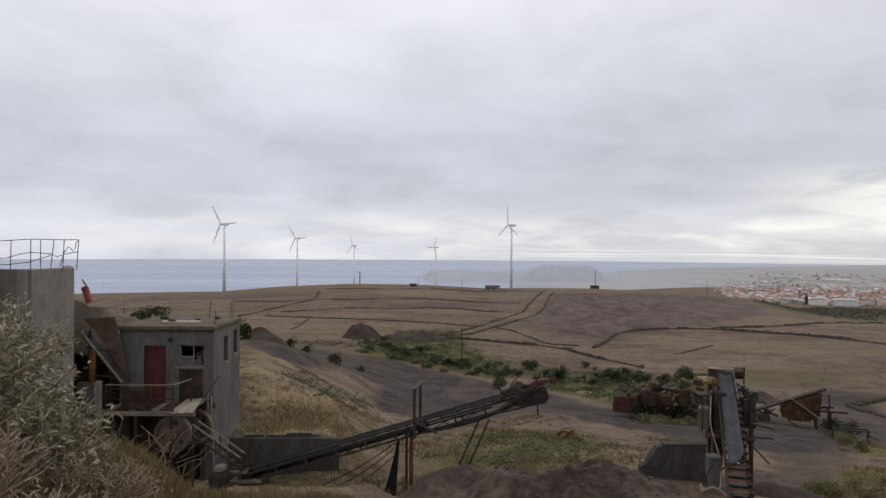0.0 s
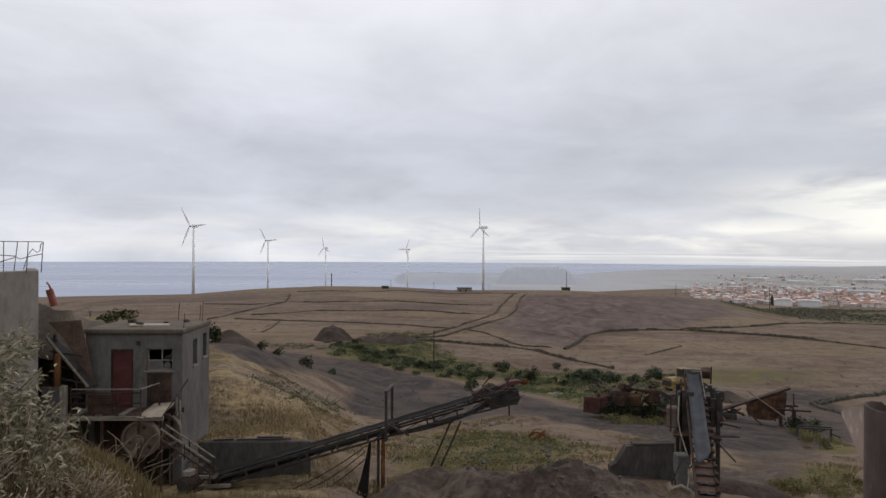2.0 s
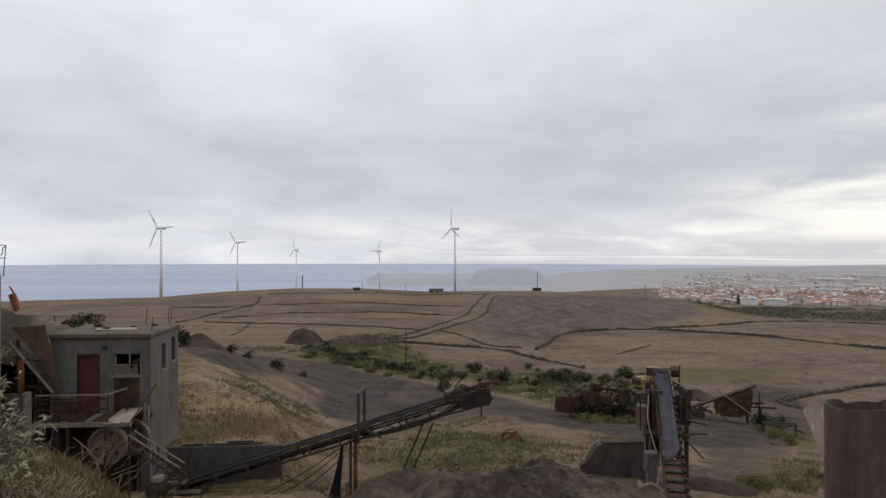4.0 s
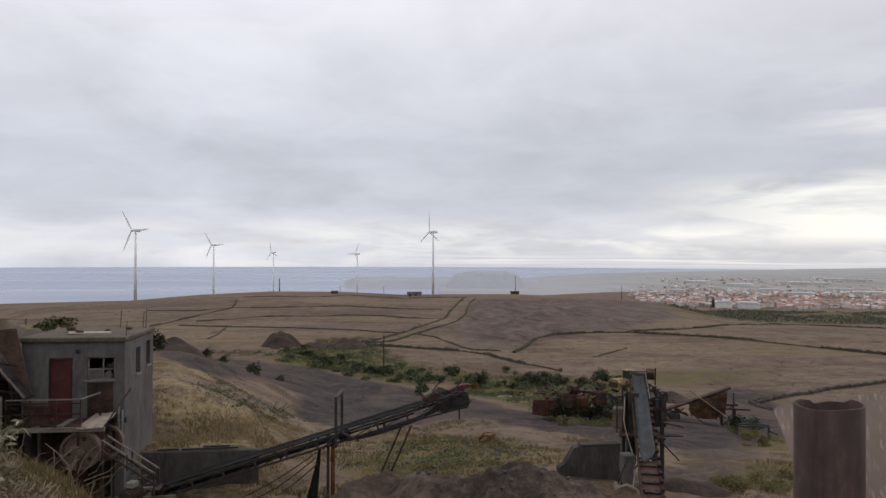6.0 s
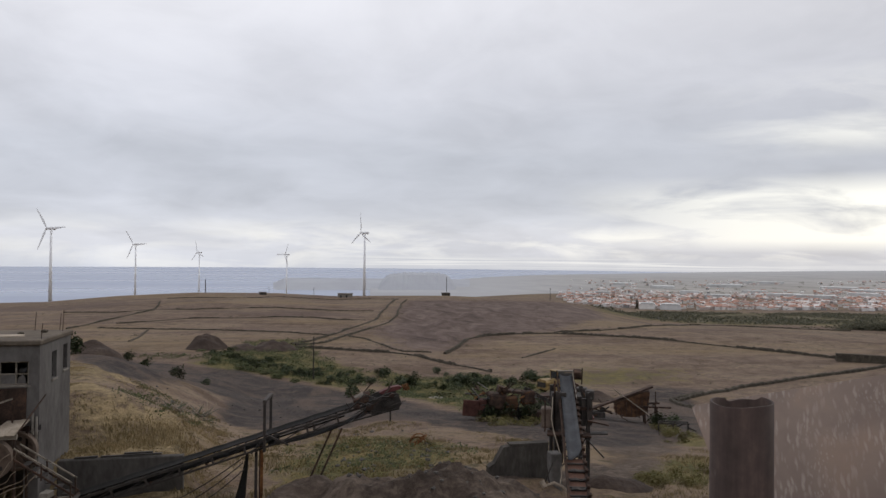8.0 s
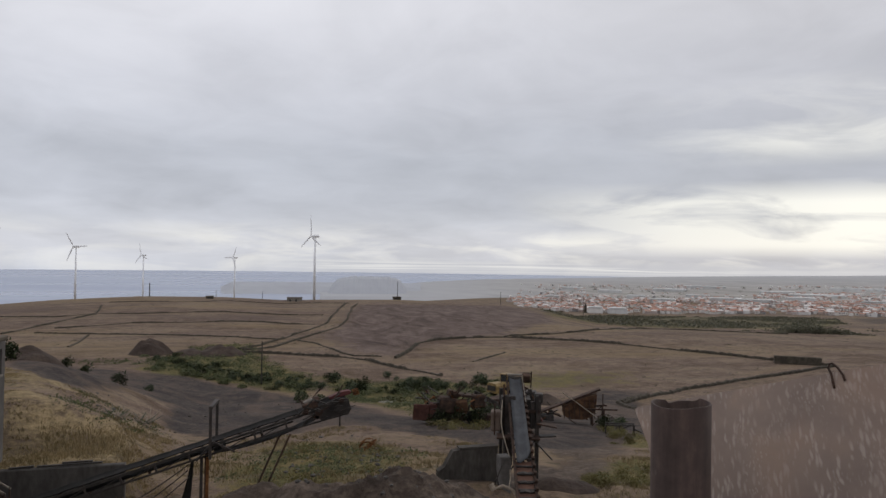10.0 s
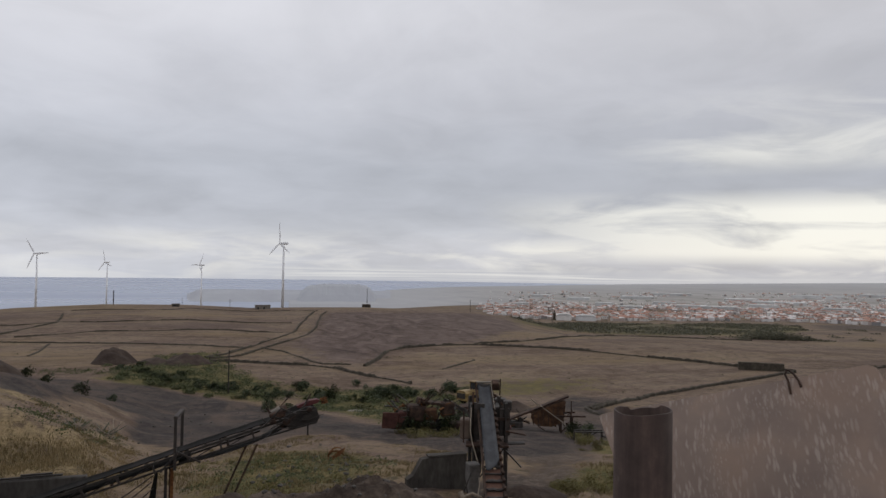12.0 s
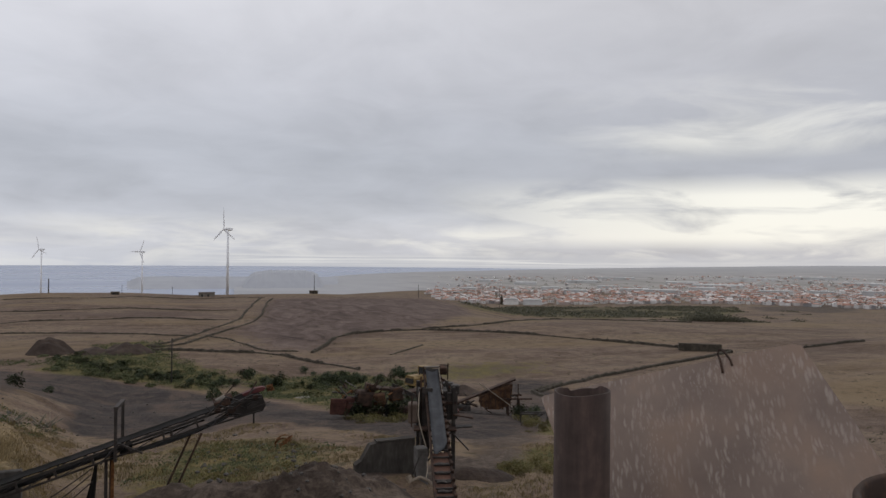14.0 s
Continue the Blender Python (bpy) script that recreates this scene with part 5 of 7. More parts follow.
# ---- near pipe and plate ----
def near_pipe():
    m, g, bsdf = material("rusty_brown_pipe", 0.75, 0.0)
    v = g.nodes.new("ShaderNodeTexCoord").outputs["Object"]
    streak = g.noise(g.scaled(v, (9, 9, 0.8)), 2.0, 6, 0.6)
    spot = g.noise(v, 14, 4, 0.6)
    col = g.ramp(g.math("MULTIPLY_ADD", streak, 0.6, g.math("MULTIPLY", spot, 0.4)), [(0.35, (0.030, 0.018, 0.014)), (0.52, (0.050, 0.031, 0.025)), (0.7, (0.088, 0.056, 0.044))])
    drops = g.ramp(g.voronoi(g.scaled(v, (1, 1, 0.6)), 11), [(0.10, 1.0), (0.16, 0.0)])
    col = g.mix(g.math("MULTIPLY", g.math("MULTIPLY", drops, g.ramp(g.noise(v, 3), [(0.5, 0.0), (0.62, 1.0)])), 0.35), col, (0.16, 0.13, 0.12))
    g.links.new(col, bsdf.inputs["Base Color"])
    bumped(g, bsdf, spot, 0.25, 0.004)
    p = thing("steel_pipe", pose(2.06, 2.845, 81.2), "open-topped rusty brown steel pipe standing upright", "pipe")
    bm = bmesh.new()
    n, r, t = 48, 0.142, 0.008
    rings = []
    for rad, zs in ((r, (0.0, 1.6, 3.0)), (r - t, (3.0, 1.6, 0.0))):
        for z in zs:
            ring = []
            for i in range(n):
                a = 2 * math.pi * i / n
                top = z
                if z == 3.0:
                    top = 3.152 + 0.003 * math.sin(3 * a) - 0.020 * ease(0.80, 0.88, math.cos(a - 0.95)) - 0.006 * ease(0.93, 0.97, math.cos(a - 1.5)) + 0.008 * math.cos(a)
                ring.append(bm.verts.new((rad * math.cos(a), rad * math.sin(a), top)))
            rings.append(ring)
    for p0, q0 in zip(rings, rings[1:]):
        for i in range(n):
            bm.faces.new((p0[i], p0[(i + 1) % n], q0[(i + 1) % n], q0[i]))
    part("tube", bm, m, p, smooth=True)


near_pipe()


def near_plate():
    m, g, bsdf = material("splashed_brown_plate", 0.55, 0.15)
    v = g.nodes.new("ShaderNodeTexCoord").outputs["Object"]
    base = g.ramp(g.noise(v, 2.2, 6, 0.6, 0.4), [(0.35, (0.160, 0.118, 0.096)), (0.55, (0.208, 0.154, 0.124)), (0.72, (0.255, 0.182, 0.135))])
    base = g.mix(g.ramp(g.noise(v, 1.1, 3), [(0.52, 0.0), (0.7, 0.5)]), base, (0.27, 0.17, 0.115))
    jit = g.noise(v, 6, 3)
    warp = g.mix(0.06, v, g.combine(jit, jit, jit), "ADD")
    cell = g.voronoi(g.scaled(warp, (1.0, 1.0, 0.24)), 42)
    fine = g.voronoi(g.scaled(warp, (1.0, 1.0, 0.36)), 75)
    clump = g.ramp(g.noise(v, 3.2, 3), [(0.36, 0.0), (0.55, 1.0)])
    k = g.math("MULTIPLY", g.ramp(cell, [(0.20, 1.0), (0.44, 0.0)]), clump)
    k2 = g.math("MULTIPLY", g.ramp(fine, [(0.18, 1.0), (0.38, 0.0)]), g.ramp(g.noise(v, 5, 2), [(0.48, 0.0), (0.62, 1.0)]))
    k = g.math("MAXIMUM", k, g.math("MULTIPLY", k2, 0.7))
    col = g.mix(g.math("MULTIPLY", k, 0.55), base, (0.40, 0.345, 0.30))
    g.links.new(col, bsdf.inputs["Base Color"])
    g.links.new(g.ramp(k, [(0.0, 0.5), (1.0, 0.85)]), bsdf.inputs["Roughness"])
    bumped(g, bsdf, g.noise(v, 8, 5), 0.15, 0.004)
    a, b, c = Vector((2.38, 3.80, 84.11)), Vector((3.26, 2.56, 84.58)), Vector((2.55, 3.50, 83.1))
    x = (b - a).normalized()
    # a plate that leans back: its plane holds the upper edge and falls towards the pipe
    down = Vector((-0.30, -0.42, -0.86))
    down = (down - x * down.dot(x)).normalized()
    o = thing("steel_plate", Matrix.Translation(a), "large leaning brown steel plate splashed with pale drops", "steel plate")
    n = x.cross(down).normalized()
    M = Matrix((x, n, -down)).transposed().to_4x4()
    length = (b - a).length
    bm = bmesh.new()
    outline = [(0.0, 0.0), (0.02, 0.012), (length * 0.5, 0.012), (length - 0.04, 0.008), (length, -0.015), (length + 0.21, -0.66), (length + 0.40, -1.5), (0.75, -1.9), (0.30, -0.9)]
    prism(bm, outline, 0.008)
    q = part("plate", bm, m, o)
    q.matrix_basis = M
    # bent wire through the upper edge
    h = thing("bent_wire_hook", Matrix.Translation(a + x * length * 0.74), "rusty bent steel wire hooked on the plate edge", "hook")
    bm = bmesh.new()
    tube(bm, [(-0.015, -0.012, -0.08), (-0.016, -0.012, 0.0), (-0.025, -0.012, 0.035), (-0.014, -0.012, 0.06), (0.0, -0.012, 0.06), (0.02, -0.012, 0.03), (0.038, -0.012, -0.014), (0.042, -0.012, -0.05)], 0.006, 8)
    q = part("wire", bm, RUST, h, smooth=True)
    q.matrix_basis = M
    h = thing("open_steel_drum", pose(2.36, 1.03, 82.955), "brown open steel drum with a curved rim", "drum")
    bm = bmesh.new()
    n, r = 48, 0.42
    rings = []
    for rad, z in ((r, 0.0), (r, 1.33), (r - 0.012, 1.345), (r - 0.025, 1.33), (r - 0.025, 0.0)):
        rings.append([bm.verts.new((rad * math.cos(2 * math.pi * i / n), rad * math.sin(2 * math.pi * i / n), z)) for i in range(n)])
    for p0, q0 in zip(rings, rings[1:]):
        for i in range(n):
            bm.faces.new((p0[i], p0[(i + 1) % n], q0[(i + 1) % n], q0[i]))
    part("shell", bm, RUST, h, smooth=True)


near_plate()


# ---- wind turbines ----
def wind_turbine(hub, foot, spin, yaw, scale=1.0):
    o = thing("wind_turbine", pose(hub[0], hub[1], foot), "tall white three-bladed wind turbine at rest", "wind turbine", "turbines on the ridge")
    top = hub[2] - foot
    bm = bmesh.new()
    rod(bm, (0, 0, 0), (0, 0, top - 0.9), 0.72 * scale, 0.42 * scale, 20)
    part("tower", bm, WHITE_STEEL, o, smooth=True)
    turn = Matrix.Translation((0, 0, top)) @ Matrix.Rotation(radians(yaw), 4, "Z")
    bm = bmesh.new()
    bmesh.ops.create_cube(bm, size=1, matrix=turn @ pose(0, 0.5, 0) @ Matrix.Diagonal((1.3 * scale, 3.9 * scale, 1.3 * scale, 1)))
    bmesh.ops.bevel(bm, geom=list(bm.edges), offset=0.35, segments=2, affect="EDGES")
    part("nacelle", bm, WHITE_STEEL, o)
    bm = bmesh.new()
    bmesh.ops.create_uvsphere(bm, u_segments=14, v_segments=8, radius=0.62 * scale, matrix=turn @ pose(0, -2.2, 0))
    part("hub", bm, WHITE_STEEL, o, smooth=True)
    for k in range(3):
        a = radians(spin + 120 * k)
        m = turn @ pose(0, -2.3, 0) @ Matrix.Rotation(-a, 4, "Y")
        bm = bmesh.new()
        rows = []
        for r, chord, thick in ((0.4, 0.5, 0.45), (1.6, 0.85, 0.3), (3.0, 1.05, 0.22), (6.0, 0.8, 0.14), (9.0, 0.5, 0.08), (10.4, 0.15, 0.04)):
            rows.append([bm.verts.new(m @ Vector((x * chord, y * thick - 0.02 * r, r * scale))) for x, y in ((-0.35, 0), (0, 0.5), (0.65, 0), (0, -0.5))])
        for p, q in zip(rows, rows[1:]):
            for j in range(4):
                bm.faces.new((p[j], p[(j + 1) % 4], q[(j + 1) % 4], q[j]))
        bm.faces.new(rows[-1])
        part("blade", bm, WHITE_STEEL, o)


for hub, spin, yaw in (((-100.9, 327.6, 95.2), 33, -30), ((-98.5, 479.9, 90.7), 33, -30), ((-76.9, 615.2, 86.3), 12, -48), ((-6.1, 600, 85.3), -30, -52), ((34.4, 356.4, 96.5), 2, -62)):
    wind_turbine(hub, height(hub[0], hub[1]) - 0.6, spin, yaw)


# ---- things on the ridge and in the fields ----
def mast(x, y, top, r=0.12, name="pole", label="thin dark pole on the ridge", arm=0.0):
    z = height(x, y) - 0.3
    o = thing(name, pose(x, y, z), label, "pole", "poles")
    bm = bmesh.new()
    rod(bm, (0, 0, 0), (0, 0, top - z), r, r * 0.7, 8)
    part("shaft", bm, WOOD if arm else DARK_STEEL, o)
    if arm:
        bm = bmesh.new()
        beam(bm, (-arm, 0, top - z - 0.5), (arm, 0, top - z - 0.5), 0.1, 0.1)
        part("cross_arm", bm, WOOD, o)


mast(3.15, 114.6, 72.1, 0.11, label="grey wooden power pole beside the haul road")
mast(73.6, 342.3, 74.9, 0.16)
mast(-48.7, 417.2, 71.0, 0.35)
mast(9.7, 360, 68.9, 0.12)
mast(-12.5, 372, 69.5, 0.12)
mast(120, 322, 70.6, 0.13)
mast(168, 330, 68.5, 0.15)


def hut(x, y, w, d, h, mat, label, roof=0.0):
    z = height(x, y)
    o = thing("hut", pose(x, y, z - 0.4), label, "hut", "huts on the ridge")
    bm = bmesh.new()
    block(bm, (w, d, h + 0.4), (0, 0, h / 2 + 0.2), None, 0.05)
    part("wall", bm, mat, o)
    bm = bmesh.new()
    block(bm, (w + 0.4, d + 0.4, 0.25), (0, 0, h + 0.53))
    part("roof", bm, ROOF_CRUST, o)
    for i in range(max(1, int(w / 3))):
        bm = bmesh.new()
        block(bm, (0.8, 0.06, 1.0), (-w / 2 + 1.2 + i * 2.6, -d / 2 - 0.034, h * 0.55))
        part("window", bm, GLASSY, o)


hut(73.0, 341, 3.6, 3, 1.6, STONE, "small dark stone hut on the ridge")
hut(23.0, 329, 6.5, 4, 1.5, CONCRETE_PALE, "low pale block hut on the ridge beside the turbine")
hut(-13.5, 325, 3.0, 3, 0.9, STONE, "small dark stone hut on the ridge crest")


def block_shed():
    o = thing("roofless_shed", pose(108.8, 119.3, height(108.8, 119.3) - 0.2, 0, 0, -37), "low dark stone roofless shed at the field corner", "shed")
    for lo, hi in (((-4.3, -1.2, 0), (4.3, -0.9, 1.75)), ((-4.3, 0.9, 0), (4.3, 1.2, 1.6)), ((-4.3, -0.9, 0), (-4.0, 0.9, 1.7)), ((4.0, -0.9, 0), (4.3, 0.9, 1.55))):
        bm = bmesh.new()
        lo, hi = Vector(lo), Vector(hi)
        block(bm, hi - lo, (lo + hi) / 2, None, 0.06)
        part("wall", bm, STONE, o)


block_shed()


WALL_LINES = []


def stone_wall(points, h=0.8, w=0.7):
    """A dry stone wall laid over the land along the points, with an uneven top."""
    WALL_LINES.append(points)
    length = sum(math.dist(a, b) for a, b in zip(points, points[1:]))
    step = max(0.5, length / 260)
    line = []
    for a, b in zip(points, points[1:]):
        k = max(1, int(math.dist(a, b) / step))
        line += [(a[0] + (b[0] - a[0]) * i / k, a[1] + (b[1] - a[1]) * i / k) for i in range(k)]
    line.append(points[-1])
    bm = bmesh.new()
    rows = []
    for i, (x, y) in enumerate(line):
        p, q = line[max(i - 1, 0)], line[min(i + 1, len(line) - 1)]
        t = Vector((q[0] - p[0], q[1] - p[1], 0)).normalized()
        s = Vector((t.y, -t.x, 0))
        bend = 0.8 * noise.noise((x * 0.06, y * 0.06, 2))
        c = Vector((x, y, 0)) + s * bend
        z = height(c.x, c.y)
        gap = 0.5 if noise.noise((x * 0.07, y * 0.07, 9)) > 0.22 else 1.0
        hh = 0.60 * h * gap * random.uniform(0.7, 1.25)
        wj = 0.6 * w * random.uniform(0.7, 1.35)
        rows.append([bm.verts.new(c + s * (k * wj) + Vector((0, 0, z - c.z + dz))) for k, dz in ((-0.9, -0.3), (-0.55, hh * 0.8), (-0.1, hh), (0.4, hh * random.uniform(0.75, 1)), (0.9, -0.3))])
    for p, q in zip(rows, rows[1:]):
        for j in range(4):
            bm.faces.new((p[j], q[j], q[j + 1], p[j + 1]))
    bm.faces.new(rows[0]), bm.faces.new(rows[-1][::-1])
    bmesh.ops.recalc_face_normals(bm, faces=bm.faces)
    me = bpy.data.meshes.new("stone_wall")
    bm.to_mesh(me)
    bm.free()
    me.materials.append(STONE)
    tagged(new("stone_wall", me), "low tumbled dry stone field wall with dark weeds", "stone wall", "field walls")


stone_wall([(-49.8, 302.3), (-40, 300.5), (-16.2, 302.2), (-6.8, 313.3), (8.1, 312.2), (33.2, 313.9), (44.7, 307)], 0.5)
stone_wall([(-74.1, 254.4), (-55.4, 243.1), (-45.4, 251.4), (-32.8, 246.7), (-13.6, 253.6), (-5.6, 255.5), (6.5, 251.2), (22.2, 247.5), (27.2, 247.5)], 0.6)
stone_wall([(-47.3, 207.5), (-36.9, 213.8), (-30.8, 218.7), (-11.8, 220.6), (-4.8, 223.5), (5.8, 222.4), (12.6, 216.9), (21.2, 216.2)], 0.6)
stone_wall([(-49.6, 197.1), (-39.8, 194.8), (-31.7, 192.7), (-19.3, 190.9), (-10, 187.7), (-1, 184.6), (4.7, 179.9), (9, 178.8)], 0.5)
stone_wall([(-35.7, 168.5), (-36, 191.2)], 0.35)
stone_wall([(-56.1, 195.3), (-53.1, 211.2), (-49.6, 234), (-45, 249.2), (-49.2, 282.3)], 0.7)
stone_wall([(-0.6, 158.4), (4.4, 165.8), (10.5, 181.5), (18, 199.8), (25, 219.9), (29.6, 243), (37.7, 282.3), (42.5, 303.4)], 0.8)
stone_wall([(0.4, 156.3), (6.8, 161.3), (13.2, 177.6), (20.2, 191.1), (27, 208.1), (33.2, 230.7), (36.9, 254.4), (42.4, 281.9), (47.4, 302.2)], 0.7)
stone_wall([(0.4, 152.1), (6.3, 149.6), (13.1, 145.5), (19.7, 142.7), (24.5, 137.6), (27.8, 127.4), (30.6, 122.4), (33.1, 117.4)], 0.9)
stone_wall([(13.2, 175), (16.5, 168.7), (19.2, 157.6), (20.5, 148.9), (22.3, 144.6), (27.8, 143.4)], 0.5)
stone_wall([(29.5, 140.3), (35.3, 150.9), (41.1, 164.4), (46.5, 169.8), (55.9, 173.6), (65.9, 174.1), (72.6, 170.2), (82.9, 163.5), (89.8, 157.2), (96.1, 147), (103.4, 134.9), (108.2, 123.7), (112.8, 114)], 1.0)
stone_wall([(112.8, 114), (84.3, 103.6), (66.8, 97.3), (50.2, 86.2)], 0.8)
stone_wall([(57.6, 92.2), (49.9, 87.1), (47.0, 75.2)], 0.6)
stone_wall([(67, 176.3), (80.3, 178.6), (91.7, 184), (110.7, 198.2), (155.5, 259.4), (177.7, 251), (203.3, 246.6), (214.2, 240.1)], 0.8)
stone_wall([(134.3, 114.8), (143.6, 116.8), (158.4, 119)], 0.9)
stone_wall([(44.3, 134), (50.3, 140.5), (55.4, 146.3)], 0.4)


def earth_mound(x, y, r, h, label, mat):
    bm = bmesh.new()
    rows = []
    for i in range(9):
        k = i / 8
        row = []
        for j in range(28):
            a = 2 * math.pi * j / 28
            rr = r * k * (1 + 0.18 * noise.noise((math.cos(a) * 1.5, math.sin(a) * 1.5, x)))
            px, py = x + rr * math.cos(a), y + rr * math.sin(a)
            row.append(bm.verts.new((px, py, height(px, py) - 0.15 + h * (1 - k ** 1.7) * (1 + 0.45 * noise.noise((px * 0.55, py * 0.55, 3))))))
        rows.append(row)
    for p, q in zip(rows, rows[1:]):
        for j in range(28):
            bm.faces.new((p[j], q[j], q[(j + 1) % 28], p[(j + 1) % 28]))
    me = bpy.data.meshes.new("earth_mound")
    bmesh.ops.remove_doubles(bm, verts=bm.verts, dist=0.001)
    bm.to_mesh(me)
    bm.free()
    me.materials.append(mat)
    tagged(new("earth_mound", me), label, "mound", "heaps of spoil")


SPOIL = mottled("dark_red_spoil", (0.030, 0.022, 0.018), (0.052, 0.038, 0.031), (0.085, 0.064, 0.05), 0.5, 0.95, bump=0.8, depth=0.15)
earth_mound(-17.2, 150.0, 4.4, 3.0, "conical dark brown heap of spoil in the field", SPOIL)
earth_mound(-4.0, 150, 5.0, 2.0, "weedy brown spoil heap among scrub", SPOIL)
earth_mound(-17.6, 70.0, 2.6, 1.3, "grassy brown heap beside the haul road", SPOIL)
earth_mound(-9.5, 150, 4.0, 1.2, "low brown heap beside the scrub", SPOIL)
earth_mound(12.7, 26.2, 1.7, 0.75, "dark gravel heap beside the steep conveyor", SPOIL)
earth_mound(38.5, 86, 3.2, 1.3, "low dark heap beside the wreck", SPOIL)
earth_mound(27.5, 74, 3.0, 1.1, "low dark earth heap in the yard", SPOIL)


# ---- wrecks in the yard ----
def wheel(parent, c, r, w, axis=(1, 0, 0)):
    a = Vector(axis).normalized() * w / 2
    bm = bmesh.new()
    rod(bm, Vector(c) - a, Vector(c) + a, r, n=20)
    bmesh.ops.bevel(bm, geom=[e for e in bm.edges if len(e.link_faces) == 2 and any(len(f.verts) > 4 for f in e.link_faces)], offset=r * 0.15, segments=2, affect="EDGES")
    t = part("wheel", bm, BLACK_RUBBER, parent)
    bm = bmesh.new()
    rod(bm, Vector(c) - a * 1.04, Vector(c) + a * 1.04, r * 0.5, n=14)
    part("rim", bm, YELLOW_PAINT, t)


def loader():
    o = thing("wheel_loader", pose(36.6, 95.4, height(36.6, 95.4), 0, 0, -68), "old yellow wheel loader parked in the scrub", "wheel loader")
    for x in (-1.05, 1.05):
        for y in (-1.35, 1.5):
            wheel(o, (x, y, 0.75), 0.75, 0.55)
    bm = bmesh.new()
    prism(bm, [(-1.0, 0.7), (1.0, 0.7), (1.0, 1.75), (0.7, 2.05), (-0.7, 2.05), (-1.0, 1.75)], 2.3, Matrix.Translation((0, -1.6, 0)))
    part("engine_cover", bm, YELLOW_PAINT, o)
    bm = bmesh.new()
    block(bm, (0.9, 2.2, 0.6), (0, 0.9, 1.0), None, 0.05)
    part("front_frame", bm, YELLOW_PAINT, o)
    cab = bmesh.new()
    for x in (-0.75, 0.75):
        for y in (-0.4, 0.9):
            beam(cab, (x, y, 1.6), (x * 0.92, y, 3.05), 0.1, 0.1)
    block(cab, (1.7, 1.6, 0.12), (0, 0.25, 3.1), None, 0.04)
    block(cab, (1.55, 1.35, 0.6), (0, 0.25, 1.75), None, 0.04)
    c = part("cab", cab, YELLOW_PAINT, o)
    for x in (-0.72, 0.72):
        bm = bmesh.new()
        block(bm, (0.02, 1.2, 0.95), (x, 0.25, 2.52))
        part("window", bm, GLASSY, c)
    bm = bmesh.new()
    block(bm, (1.35, 0.02, 0.95), (0, -0.41, 2.52))
    part("window", bm, GLASSY, c)
    for x in (-0.5, 0.5):
        bm = bmesh.new()
        beam(bm, (x, 0.9, 1.6), (x, 2.9, 0.9), 0.2, 0.3)
        part("lift_arm", bm, YELLOW_PAINT, o)
    bm = bmesh.new()
    prism(bm, [(-0.5, 0.0), (0.6, 0.0), (0.2, 0.5), (-0.45, 1.0)], 2.6, Matrix.Translation((0, 3.3, 0.15)) @ Matrix.Rotation(math.pi / 2, 4, "Z"))
    part("bucket", bm, RUST, o)
    bm = bmesh.new()
    rod(bm, (0.45, -1.3, 2.0), (0.45, -1.3, 2.75), 0.06, n=8)
    part("exhaust", bm, DARK_STEEL, o)
    bm = bmesh.new()
    block(bm, (1.7, 0.08, 0.7), (0, -2.79, 1.35), None, 0.02)
    part("grille", bm, DARK_STEEL, o)


loader()


def scrap_machine():
    """Long rusted screening plant sunk in the weeds."""
    x, y = 17.6, 57.0
    z = height(x, y)
    o = thing("rusted_screening_plant", pose(x, y, z, 0, 0, -14), "collapsed rusty screening machine overgrown with weeds", "machine")

    def add(name, mat, size, at, turn=(0, 0, 0), label=""):
        bm = bmesh.new()
        block(bm, size, at, Euler(turn).to_matrix().to_4x4(), min(size) * 0.12)
        part(name, bm, mat, o, label)
    add("red_panel", RED_RUST, (1.3, 0.2, 1.3), (-3.1, -0.6, 1.0), (0.05, 0.06, 0.1), "faded red panel")
    add("red_panel", RED_RUST, (0.7, 1.2, 1.2), (-2.1, 0.0, 1.05))
    add("chassis", RUST, (6.4, 1.0, 0.5), (0.2, 0, 0.5))
    add("hopper_box", RUST, (1.6, 1.4, 1.3), (-0.9, 0.1, 1.5), (0, 0.1, 0.1))
    add("engine_block", PATCHY, (1.0, 1.0, 1.0), (0.3, -0.4, 1.5), (0, -0.1, 0))
    add("screen_deck", RUST, (2.2, 1.1, 0.22), (0.6, 0.2, 2.3), (0, 0.12, 0.05))
    add("engine_block", RUST, (0.8, 0.8, 0.55), (-0.5, 0.1, 2.45), (0, 0.3, 0.2))
    add("side_box", RUST, (1.1, 1.0, 1.1), (1.7, -0.1, 1.9), (0, 0, 0.2))
    for a, b in (((1.4, 0, 2.6), (4.4, -0.2, 1.1)), ((1.4, 0.6, 2.5), (4.4, 0.4, 1.0))):
        bm = bmesh.new()
        beam(bm, a, b, 0.12, 0.3)
        part("conveyor_arm", bm, DARK_STEEL, o)
    for i in range(100):
        random.seed(40 + i)
        a = Vector((random.uniform(-2.8, 2.4), random.uniform(-0.8, 0.8), random.uniform(0.6, 2.4)))
        b = a + Vector((random.uniform(-1, 1), random.uniform(-0.4, 0.4), random.uniform(-0.2, 0.9)))
        bm = bmesh.new()
        beam(bm, a, b, random.uniform(0.04, 0.22), random.uniform(0.03, 0.10))
        part("bar", bm, random.choice((RUST, DARK_STEEL, RUST_ORANGE)), o)
    for c in ((-1.6, -0.75, 0.6), (1.2, -0.75, 0.6)):
        bm = bmesh.new()
        rod(bm, Vector(c), Vector(c) + Vector((0, 0.3, 0)), 0.55, n=16)
        part("wheel", bm, BLACK_RUBBER, o)


